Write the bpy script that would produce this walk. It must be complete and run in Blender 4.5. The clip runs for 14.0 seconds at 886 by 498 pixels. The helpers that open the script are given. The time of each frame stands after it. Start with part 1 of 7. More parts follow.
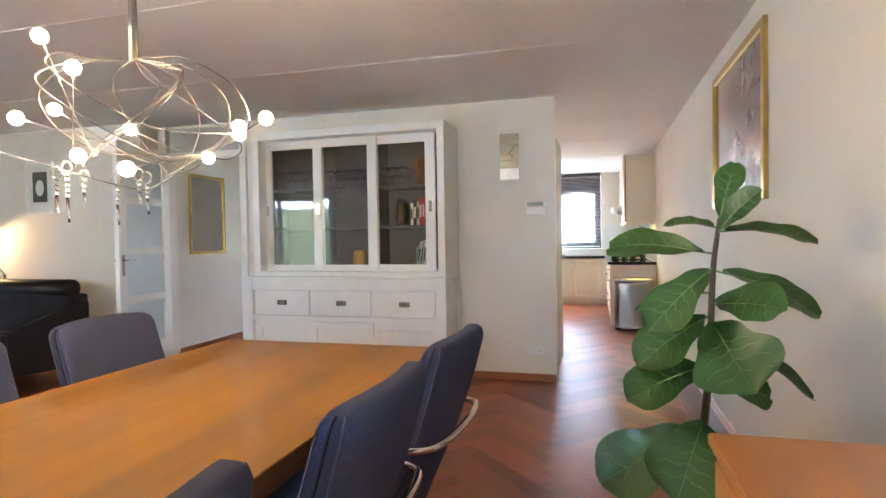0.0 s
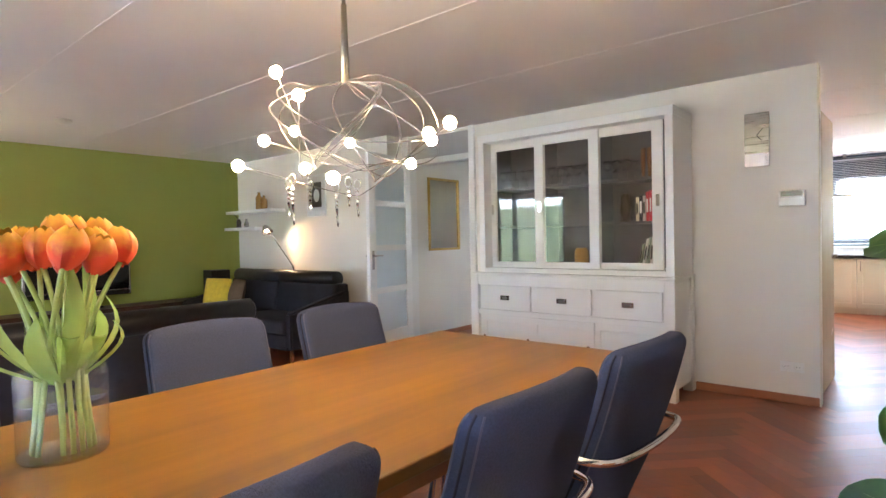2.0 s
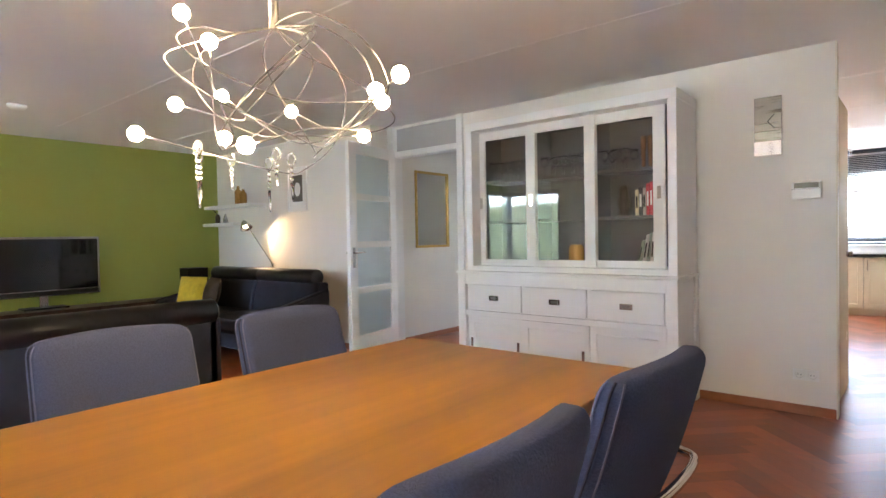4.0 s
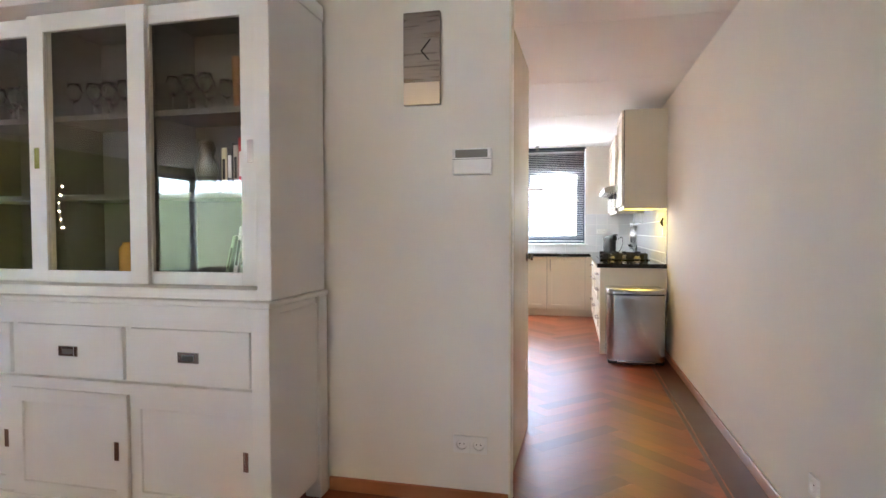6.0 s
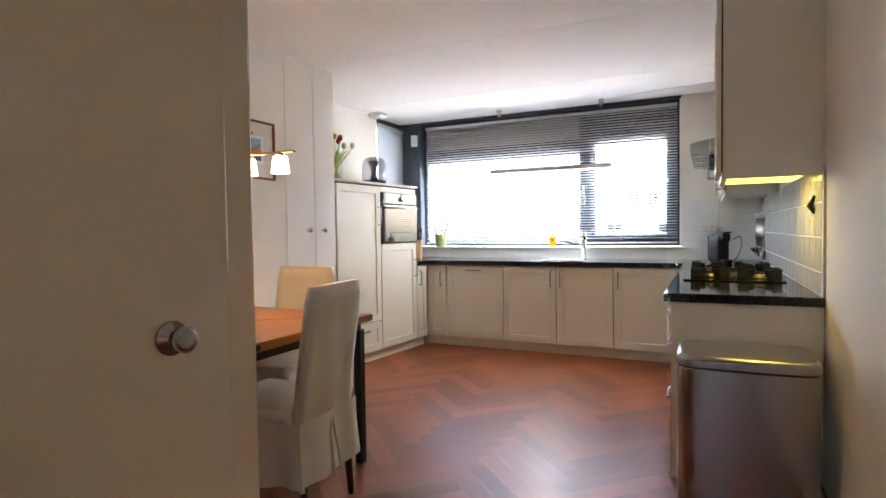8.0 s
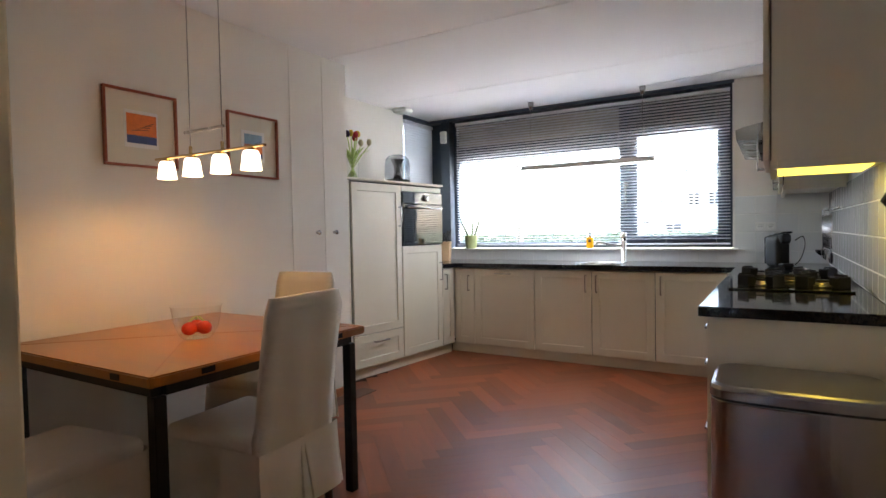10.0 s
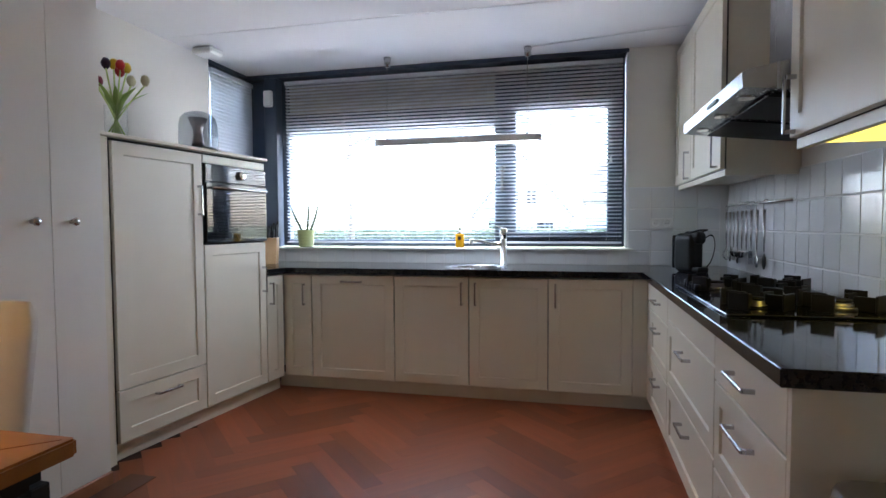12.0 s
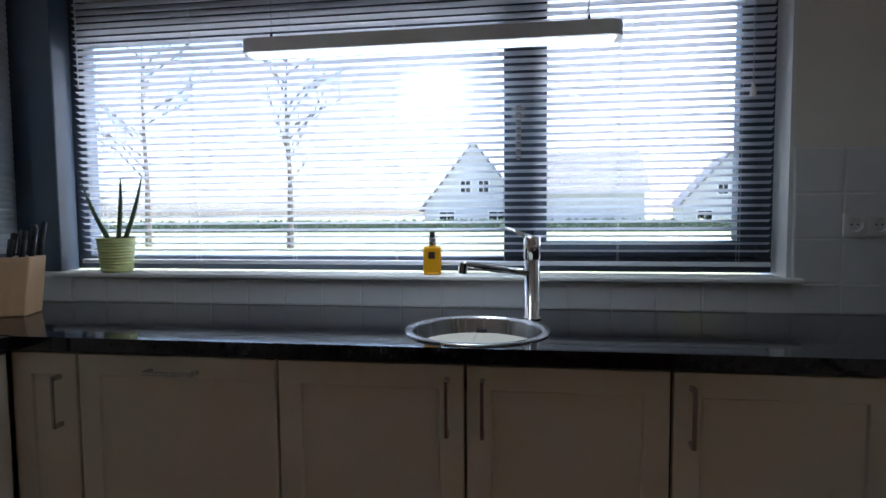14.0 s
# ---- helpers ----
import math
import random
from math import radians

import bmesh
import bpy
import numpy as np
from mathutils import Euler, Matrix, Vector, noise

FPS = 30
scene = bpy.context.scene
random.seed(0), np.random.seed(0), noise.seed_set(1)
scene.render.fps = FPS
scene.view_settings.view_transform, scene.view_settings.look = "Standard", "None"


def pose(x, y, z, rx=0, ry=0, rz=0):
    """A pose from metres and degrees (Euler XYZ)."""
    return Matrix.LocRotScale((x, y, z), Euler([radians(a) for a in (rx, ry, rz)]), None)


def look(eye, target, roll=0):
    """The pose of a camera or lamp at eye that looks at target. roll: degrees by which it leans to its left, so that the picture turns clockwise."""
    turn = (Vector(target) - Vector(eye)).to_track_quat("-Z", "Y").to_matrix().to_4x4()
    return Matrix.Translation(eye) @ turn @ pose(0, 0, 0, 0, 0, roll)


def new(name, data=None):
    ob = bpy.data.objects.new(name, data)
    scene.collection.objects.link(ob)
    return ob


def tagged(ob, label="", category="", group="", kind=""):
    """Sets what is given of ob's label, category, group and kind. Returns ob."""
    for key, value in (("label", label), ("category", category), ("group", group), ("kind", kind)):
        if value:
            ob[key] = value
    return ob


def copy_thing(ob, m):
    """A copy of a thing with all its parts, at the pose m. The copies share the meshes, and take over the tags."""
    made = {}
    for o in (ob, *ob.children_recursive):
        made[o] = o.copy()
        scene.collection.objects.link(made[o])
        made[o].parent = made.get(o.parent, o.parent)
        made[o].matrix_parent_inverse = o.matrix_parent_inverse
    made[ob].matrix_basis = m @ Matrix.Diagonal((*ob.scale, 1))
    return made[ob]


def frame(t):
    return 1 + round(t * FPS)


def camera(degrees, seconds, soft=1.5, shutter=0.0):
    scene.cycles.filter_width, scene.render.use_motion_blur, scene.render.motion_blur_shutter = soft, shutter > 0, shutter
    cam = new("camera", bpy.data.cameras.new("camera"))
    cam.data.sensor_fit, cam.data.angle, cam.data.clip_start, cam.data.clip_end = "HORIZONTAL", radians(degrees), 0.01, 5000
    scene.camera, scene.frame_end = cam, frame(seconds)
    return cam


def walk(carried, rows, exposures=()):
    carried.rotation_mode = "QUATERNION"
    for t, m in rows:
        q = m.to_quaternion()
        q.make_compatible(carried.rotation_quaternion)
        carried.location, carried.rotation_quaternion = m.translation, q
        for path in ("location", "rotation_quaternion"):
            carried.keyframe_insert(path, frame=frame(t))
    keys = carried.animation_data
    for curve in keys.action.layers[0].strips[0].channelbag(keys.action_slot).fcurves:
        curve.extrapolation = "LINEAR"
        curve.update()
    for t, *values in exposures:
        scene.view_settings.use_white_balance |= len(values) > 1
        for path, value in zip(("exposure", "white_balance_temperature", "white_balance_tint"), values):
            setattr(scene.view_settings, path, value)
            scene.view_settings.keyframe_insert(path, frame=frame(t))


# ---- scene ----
cam = camera(77.3, 14.0)
PATH = [
    (0, (0.007, 0.884, 1.222), (-0.521, 2.812, 1.182), -0.9),
    (0.5, (0.121, 0.96, 1.209), (-0.794, 2.738, 1.18), -1.2),
    (1, (0.176, 0.997, 1.23), (-0.95, 2.65, 1.194), -1.3),
    (1.5, (0.146, 0.977, 1.229), (-1.066, 2.568, 1.192), -1.3),
    (2, (0.139, 0.979, 1.224), (-1.14, 2.516, 1.188), -1.2),
    (2.2, (0.15, 0.991, 1.229), (-1.15, 2.511, 1.192), -1.3),
    (4.3, (-0.02, 1.512, 1.193), (-1.273, 3.071, 1.15), -0.9),
    (4.5, (-0.016, 1.675, 1.191), (-1.241, 3.255, 1.147), -0.7),
    (5, (-0.048, 2.083, 1.181), (-1.078, 3.797, 1.131), -0.6),
    (5.5, (-0.081, 2.577, 1.173), (-0.708, 4.475, 1.119), -0.3),
    (6, (-0.061, 3.285, 1.171), (-0.513, 5.232, 1.106), -0.1),
    (6.5, (0.091, 4.079, 1.175), (-0.348, 6.029, 1.103), 0.0),
    (7, (0.249, 4.985, 1.157), (-0.36, 6.888, 1.083), -0.1),
    (7.5, (0.344, 5.563, 1.171), (-0.406, 7.415, 1.096), -1.0),
    (8, (0.354, 5.971, 1.163), (-0.505, 7.775, 1.096), -0.8),
    (8.2, (0.376, 6.086, 1.167), (-0.522, 7.872, 1.099), -1.1),
    (10.5, (0.431, 6.479, 1.168), (-0.601, 8.191, 1.105), -1.0),
    (11, (0.223, 6.724, 1.168), (-0.776, 8.456, 1.107), -0.9),
    (11.5, (0.036, 7.104, 1.182), (-0.782, 8.927, 1.101), -0.3),
    (12, (-0.233, 7.467, 1.156), (-0.692, 9.412, 1.068), -0.3),
    (12.5, (-0.475, 7.775, 1.163), (-0.688, 9.762, 1.067), -0.2),
    (13, (-0.644, 7.984, 1.175), (-0.73, 9.979, 1.069), -0.3),
    (13.5, (-0.756, 8.712, 1.183), (-0.765, 10.709, 1.073), -0.0),
    (14, (-0.755, 9.603, 1.198), (-1.034, 11.58, 1.076), -0.4),
]
EXPO = [(0.0, 6.08, 6350, 10), (2.0, 6.15, 6320, 10), (5.0, 6.12, 6300, 10), (6.5, 5.72, 6500, 11), (8.0, 4.97, 6530, 11), (11.0, 4.2, 6220, 11), (12.5, 3.94, 5690, 10),
        (13.0, 3.83, 5730, 10), (13.5, 3.48, 5870, 11), (14.0, 2.49, 5800, 10)]

walk(cam, [(t, look(eye, target, roll)) for t, eye, target, roll in PATH], exposures=EXPO)

# ---------------------------------------------------------------- world and daylight
world = bpy.data.worlds.new("sky")
scene.world = world
world.use_nodes = True
wn = world.node_tree
sky = wn.nodes.new("ShaderNodeTexSky")
sky.sky_type = "NISHITA"
sky.sun_disc = False
sky.sun_elevation = radians(52)
sky.sun_rotation = radians(60)
sky.dust_density = 3.0
sky.air_density = 0.8
wn.links.new(sky.outputs[0], wn.nodes["Background"].inputs[0])
wn.nodes["Background"].inputs[1].default_value = 0.15
sun_data = bpy.data.lights.new("sun", "SUN")
sun_data.energy, sun_data.angle, sun_data.color = 1.5, radians(25), (1.0, 0.96, 0.91)
sun = new("sun", sun_data)
sun.matrix_world = look((0, 0, 30), (0 - 30 * math.sin(radians(60)), 0 - 30 * math.cos(radians(60)), -8))


def area(name, x, y, z, target, sx, sy, watts, color=(1, 1, 1)):
    data = bpy.data.lights.new(name, "AREA")
    data.shape, data.size, data.size_y, data.energy, data.color = "RECTANGLE", sx, sy, watts, color
    ob = new(name, data)
    ob.matrix_world = look((x, y, z), target)
    return ob


def point(name, x, y, z, watts, color, radius=0.03):
    data = bpy.data.lights.new(name, "POINT")
    data.energy, data.color, data.shadow_soft_size = watts, color, radius
    ob = new(name, data)
    ob.location = (x, y, z)
    return ob


WARM = (1.0, 0.62, 0.28)

# ---------------------------------------------------------------- mesh helpers
W = {}


def thing(name, label, category, at=(0, 0, 0), group="", kind="", turn=0):
    ob = new(name)
    ob.empty_display_size = 0.1
    m = pose(at[0], at[1], at[2], 0, 0, turn)
    ob.matrix_basis = m
    W[ob] = m
    return tagged(ob, label, category, group, kind)


def part(name, bm, material, parent=None, label="", smooth=False, local=False):
    """One mesh object from bm, whose points are in world places (or in the parent's own, with local)."""
    if parent is not None and not local:
        bm.transform(W[parent].inverted())
    bmesh.ops.recalc_face_normals(bm, faces=bm.faces)
    me = bpy.data.meshes.new(name)
    bm.to_mesh(me)
    bm.free()
    if smooth:
        me.polygons.foreach_set("use_smooth", [True] * len(me.polygons))
    me.materials.append(material)
    ob = new(name, me)
    if parent is not None:
        ob.parent = parent
        W[ob] = W[parent]
    else:
        W[ob] = Matrix.Identity(4)
    if label:
        ob["label"] = label
    return ob


def box(bm, x0, x1, y0, y1, z0, z1, bevel=0.0, seg=1):
    r = bmesh.ops.create_cube(bm, size=1.0)
    vs = r["verts"]
    for v in vs:
        v.co = Vector(((x0 + x1) / 2 + v.co.x * (x1 - x0), (y0 + y1) / 2 + v.co.y * (y1 - y0), (z0 + z1) / 2 + v.co.z * (z1 - z0)))
    if bevel:
        es = list({e for v in vs for e in v.link_edges})
        bmesh.ops.bevel(bm, geom=es, offset=bevel, segments=seg, profile=0.5, affect="EDGES")
    return bm


def B(*a, **k):
    return box(bmesh.new(), *a, **k)


def tube(bm, pts, r, seg=8, closed=False):
    """A round rod along pts; r is one radius or one for each point."""
    pts = [Vector(p) for p in pts]
    n = len(pts)
    rs = r if isinstance(r, (list, tuple)) else [r] * n
    rings, up = [], None
    for i, p in enumerate(pts):
        a = pts[i - 1] if (i or closed) else p
        b = pts[(i + 1) % n] if (i < n - 1 or closed) else p
        d = (b - a).normalized()
        if up is None:
            up = d.orthogonal().normalized()
        side = d.cross(up).normalized()
        up = side.cross(d).normalized()
        rings.append([bm.verts.new(p + rs[i] * (math.cos(k * math.tau / seg) * side + math.sin(k * math.tau / seg) * up)) for k in range(seg)])
    for i in range(n if closed else n - 1):
        A, C = rings[i], rings[(i + 1) % n]
        for k in range(seg):
            bm.faces.new((A[k], A[(k + 1) % seg], C[(k + 1) % seg], C[k]))
    if not closed:
        bm.faces.new(rings[0])
        bm.faces.new(list(reversed(rings[-1])))
    return bm


def lathe(bm, profile, at=(0, 0, 0), seg=24, caps=True, sx=1.0, sy=1.0):
    rings = []
    for r, z in profile:
        if r < 1e-5:
            rings.append([bm.verts.new((at[0], at[1], at[2] + z))])
        else:
            rings.append([bm.verts.new((at[0] + sx * r * math.cos(k * math.tau / seg), at[1] + sy * r * math.sin(k * math.tau / seg), at[2] + z)) for k in range(seg)])
    for A, C in zip(rings, rings[1:]):
        for k in range(seg):
            q = (k + 1) % seg
            if len(A) == 1 and len(C) == 1:
                continue
            if len(A) == 1:
                bm.faces.new((A[0], C[q], C[k]))
            elif len(C) == 1:
                bm.faces.new((A[k], A[q], C[0]))
            else:
                bm.faces.new((A[k], A[q], C[q], C[k]))
    if caps:
        for ring in (rings[0], rings[-1]):
            if len(ring) > 2:
                bm.faces.new(ring)
    return bm


def ball(bm, at, r, seg=12, sz=1.0):
    n = 8
    return lathe(bm, [(r * math.sin(math.pi * i / n), -r * sz * math.cos(math.pi * i / n)) for i in range(n + 1)], at, seg, caps=False)


def arc(p, q, bulge, n=8):
    """Points from p to q, bowed by the vector bulge."""
    p, q, bulge = Vector(p), Vector(q), Vector(bulge)
    return [p.lerp(q, i / n) + bulge * math.sin(math.pi * i / n) for i in range(n + 1)]


def smooth_path(pts, n=6):
    """A Catmull-Rom line through pts."""
    pts = [Vector(p) for p in pts]
    ext = [2 * pts[0] - pts[1]] + pts + [2 * pts[-1] - pts[-2]]
    out = []
    for i in range(1, len(ext) - 2):
        a, b, c, d = ext[i - 1:i + 3]
        for k in range(n):
            t = k / n
            out.append(0.5 * ((2 * b) + (c - a) * t + (2 * a - 5 * b + 4 * c - d) * t * t + (3 * b - a - 3 * c + d) * t ** 3))
    return out + [pts[-1]]


# ---------------------------------------------------------------- materials
def material(name, color, rough=0.5, metal=0.0, spread=0.06, scale=6.0, fine=90.0, bump=0.05, vary=0.0, coat=0.0, stretch=(1, 1, 1), spec=0.5, rvar=0.05):
    """A surface with large and fine variation in colour, and fine relief; vary: difference from piece to piece."""
    m = bpy.data.materials.new(name)
    m.use_nodes = True
    nt = m.node_tree
    N, L = nt.nodes, nt.links
    p = N["Principled BSDF"]
    p.inputs["Roughness"].default_value = rough
    p.inputs["Metallic"].default_value = metal
    p.inputs["Coat Weight"].default_value = coat
    p.inputs["Coat Roughness"].default_value = 0.12
    p.inputs["Specular IOR Level"].default_value = spec
    tc = N.new("ShaderNodeTexCoord")
    mp = N.new("ShaderNodeMapping")
    mp.inputs["Scale"].default_value = stretch
    L.new(tc.outputs["Object"], mp.inputs[0])
    n1, n2 = N.new("ShaderNodeTexNoise"), N.new("ShaderNodeTexNoise")
    for n, s, d in ((n1, scale, 4), (n2, fine, 3)):
        n.inputs["Scale"].default_value, n.inputs["Detail"].default_value = s, d
        L.new(mp.outputs[0], n.inputs["Vector"])
    add = N.new("ShaderNodeMath")
    add.operation = "MULTIPLY_ADD"
    L.new(n2.outputs[0], add.inputs[0])
    add.inputs[1].default_value = 0.35
    L.new(n1.outputs[0], add.inputs[2])
    ramp = N.new("ShaderNodeMapRange")
    ramp.inputs[1].default_value, ramp.inputs[2].default_value = 0.35, 1.0
    ramp.inputs[3].default_value, ramp.inputs[4].default_value = 1 - spread, 1 + spread
    L.new(add.outputs[0], ramp.inputs[0])
    hsv = N.new("ShaderNodeHueSaturation")
    hsv.inputs["Color"].default_value = (*color, 1)
    if vary:
        oi = N.new("ShaderNodeObjectInfo")
        ge = N.new("ShaderNodeNewGeometry")
        sm = N.new("ShaderNodeMath")
        sm.operation = "ADD"
        L.new(oi.outputs["Random"], sm.inputs[0])
        L.new(ge.outputs["Random Per Island"], sm.inputs[1])
        fr = N.new("ShaderNodeMath")
        fr.operation = "FRACT"
        L.new(sm.outputs[0], fr.inputs[0])
        mr = N.new("ShaderNodeMapRange")
        mr.inputs[3].default_value, mr.inputs[4].default_value = 1 - vary, 1 + vary
        L.new(fr.outputs[0], mr.inputs[0])
        mul = N.new("ShaderNodeMath")
        mul.operation = "MULTIPLY"
        L.new(ramp.outputs[0], mul.inputs[0])
        L.new(mr.outputs[0], mul.inputs[1])
        L.new(mul.outputs[0], hsv.inputs["Value"])
    else:
        L.new(ramp.outputs[0], hsv.inputs["Value"])
    L.new(hsv.outputs[0], p.inputs["Base Color"])
    rr = N.new("ShaderNodeMapRange")
    rr.inputs[1].default_value, rr.inputs[2].default_value = 0.3, 0.8
    rr.inputs[3].default_value, rr.inputs[4].default_value = max(rough - rvar, 0.02), min(rough + rvar, 1)
    L.new(n1.outputs[0], rr.inputs[0])
    L.new(rr.outputs[0], p.inputs["Roughness"])
    if bump:
        bp = N.new("ShaderNodeBump")
        bp.inputs["Strength"].default_value, bp.inputs["Distance"].default_value = bump, 0.004
        L.new(add.outputs[0], bp.inputs["Height"])
        L.new(bp.outputs[0], p.inputs["Normal"])
    return m


def glass(name, color=(1, 1, 1), rough=0.0, ior=1.45):
    m = bpy.data.materials.new(name)
    m.use_nodes = True
    p = m.node_tree.nodes["Principled BSDF"]
    p.inputs["Base Color"].default_value = (*color, 1)
    p.inputs["Transmission Weight"].default_value = 1
    p.inputs["Roughness"].default_value = rough
    p.inputs["IOR"].default_value = ior
    return m


def thin_glass(name, color=(0.97, 0.985, 0.98), rough=0.03, bump=0.0, gloss=0.035):
    """Blown glass thin enough not to bend the view: clear, with a sheen that grows towards its edges."""
    m = bpy.data.materials.new(name)
    m.use_nodes = True
    nt = m.node_tree
    N, L = nt.nodes, nt.links
    N.remove(N["Principled BSDF"])
    tr, gl, mx, lw = N.new("ShaderNodeBsdfTransparent"), N.new("ShaderNodeBsdfGlossy"), N.new("ShaderNodeMixShader"), N.new("ShaderNodeLayerWeight")
    pw, sc_ = N.new("ShaderNodeMath"), N.new("ShaderNodeMath")
    pw.operation, sc_.operation = "POWER", "MULTIPLY_ADD"
    pw.inputs[1].default_value = 4.0
    sc_.inputs[1].default_value, sc_.inputs[2].default_value = 0.7, gloss
    tr.inputs["Color"].default_value = (*color, 1)
    gl.inputs["Roughness"].default_value = rough
    if bump:
        nz, bp = N.new("ShaderNodeTexNoise"), N.new("ShaderNodeBump")
        nz.inputs["Scale"].default_value = 95
        bp.inputs["Strength"].default_value, bp.inputs["Distance"].default_value = bump, 0.004
        L.new(nz.outputs[0], bp.inputs["Height"])
        L.new(bp.outputs[0], gl.inputs["Normal"])
        L.new(bp.outputs[0], lw.inputs["Normal"])
    L.new(lw.outputs["Facing"], pw.inputs[0])
    L.new(pw.outputs[0], sc_.inputs[0])
    L.new(sc_.outputs[0], mx.inputs[0])
    L.new(tr.outputs[0], mx.inputs[1])
    L.new(gl.outputs[0], mx.inputs[2])
    L.new(mx.outputs[0], N["Material Output"].inputs["Surface"])
    return m


def lit(name, color, strength):
    m = bpy.data.materials.new(name)
    m.use_nodes = True
    p = m.node_tree.nodes["Principled BSDF"]
    p.inputs["Base Color"].default_value = (*color, 1)
    p.inputs["Emission Color"].default_value = (*color, 1)
    p.inputs["Emission Strength"].default_value = strength
    return m


def soft_leaf(name, color, share):
    """A thin living leaf or stem that lets light through."""
    m = material(name, color, 0.45, spread=0.2, scale=8, stretch=(3, 3, 0.6))
    nt = m.node_tree
    tl, mx = nt.nodes.new("ShaderNodeBsdfTranslucent"), nt.nodes.new("ShaderNodeMixShader")
    tl.inputs["Color"].default_value = (color[0] * 1.15, color[1] * 1.1, color[2] * 0.8, 1)
    mx.inputs[0].default_value = share
    nt.links.new(nt.nodes["Principled BSDF"].outputs[0], mx.inputs[1])
    nt.links.new(tl.outputs[0], mx.inputs[2])
    nt.links.new(mx.outputs[0], nt.nodes["Material Output"].inputs["Surface"])
    return m


M_WALL = material("warm_white_plaster", (0.77, 0.74, 0.68), 0.75, spread=0.03, scale=1.5, fine=160, bump=0.12)
M_GREEN = material("green_wall_paint", (0.34, 0.38, 0.085), 0.75, spread=0.05, scale=1.2, fine=160, bump=0.12)
M_CEIL = material("white_ceiling_paint", (0.83, 0.81, 0.80), 0.85, spread=0.025, scale=1.0, fine=200, bump=0.15)
M_SEAM = material("ceiling_seam", (0.83, 0.815, 0.805), 0.8, spread=0.02)
M_FLOOR = material("merbau_parquet", (0.27, 0.070, 0.025), 0.38, spread=0.22, scale=3, fine=60, bump=0.01, vary=0.32, coat=0.0, stretch=(1, 9, 1), spec=0.5, rvar=0.04)
M_SUB = material("dark_subfloor", (0.03, 0.012, 0.008), 0.7)
M_BORDER = material("parquet_border", (0.10, 0.035, 0.018), 0.33, spread=0.2, scale=3, fine=50, coat=0.25, stretch=(1, 1, 1))
M_SKIRT = material("reddish_wood_skirting", (0.36, 0.14, 0.06), 0.4, spread=0.15, scale=4, fine=60, stretch=(1, 6, 6))
M_WHITE = material("white_painted_wood", (0.80, 0.80, 0.78), 0.38, spread=0.025, scale=5, fine=120, bump=0.04)
M_CREAM = material("cream_lacquer", (0.75, 0.70, 0.58), 0.42, spread=0.025, scale=4, fine=140, bump=0.03)
# near-black colour standing in for shade between cupboard fronts
M_GAP_SHADE = material("painted_gap_shade", (0.035, 0.03, 0.025), 0.7, spread=0.1)
M_PLINTH = material("cream_plinth", (0.70, 0.64, 0.53), 0.5, spread=0.04)
M_DOOR = material("cream_gloss_door", (0.82, 0.70, 0.50), 0.24, spread=0.02, scale=2, fine=40, bump=0.03)
M_GRANITE = material("black_granite", (0.012, 0.012, 0.016), 0.08, spread=0.6, scale=60, fine=300, bump=0.0)
M_STEEL = material("brushed_steel", (0.50, 0.49, 0.49), 0.27, 1.0, spread=0.03, scale=3, fine=60, bump=0.0, stretch=(25, 25, 0.5), rvar=0.012)
M_CLOCK = material("dull_clock_steel", (0.30, 0.28, 0.26), 0.3, 1.0, spread=0.1, scale=3, fine=60, bump=0.004, stretch=(1, 1, 25))
M_CHROME = material("chrome", (0.78, 0.77, 0.75), 0.09, 1.0, spread=0.02, bump=0.0)
M_NICKEL = material("satin_nickel", (0.20, 0.19, 0.175), 0.32, 1.0, spread=0.04, bump=0.0)
M_TABLE = material("cherry_table_wood", (0.27, 0.112, 0.013), 0.28, spread=0.5, scale=1.4, fine=7, bump=0.0, coat=0.0, spec=0.45, stretch=(4, 0.25, 1), rvar=0.0)
M_TABLE_DARK = material("table_edge_wood", (0.30, 0.10, 0.035), 0.35, spread=0.2, scale=2, fine=30, stretch=(4, 1, 4))
M_FABRIC = material("slate_blue_fabric", (0.058, 0.066, 0.115), 0.95, spread=0.22, scale=240, fine=600, bump=0.5, spec=0.15)
M_SEAMS = material("seam_groove_thread", (0.02, 0.02, 0.035), 0.95, spread=0.1)
M_PIPING = material("fabric_piping", (0.10, 0.10, 0.15), 0.95, spread=0.2, fine=200)
M_SOFA = material("anthracite_sofa_fabric", (0.036, 0.036, 0.048), 0.9, spread=0.2, scale=10, fine=350, bump=0.4, spec=0.2)
M_LEATHER = material("black_leather", (0.013, 0.012, 0.014), 0.38, spread=0.3, scale=12, fine=150, bump=0.25)
M_FRAME = material("blue_grey_window_frame", (0.055, 0.075, 0.11), 0.4, spread=0.06, scale=5, fine=80)
M_SLAT = material("blind_slat_aluminium", (0.70, 0.73, 0.78), 0.4, 0.0, spread=0.03, bump=0.0)
M_CORD = material("blind_cord", (0.6, 0.62, 0.65), 0.8)
M_TILE = material("white_wall_tile", (0.74, 0.75, 0.76), 0.14, spread=0.03, scale=3, fine=20, bump=0.06, vary=0.02, coat=0.3)
M_GROUT = material("pale_grey_grout", (0.72, 0.72, 0.71), 0.9, spread=0.08)
M_BLACK = material("black_plastic", (0.010, 0.010, 0.011), 0.45, spread=0.15, bump=0.02, spec=0.35)
M_IRON = material("cast_iron", (0.010, 0.010, 0.012), 0.5, spread=0.2, bump=0.1, spec=0.3)
M_DGLASS = material("black_glass", (0.008, 0.009, 0.012), 0.05, spread=0.1, bump=0.0, coat=0.0)
M_GREYIN = material("grey_cabinet_lining", (0.088, 0.086, 0.092), 0.6, spread=0.06, scale=4)
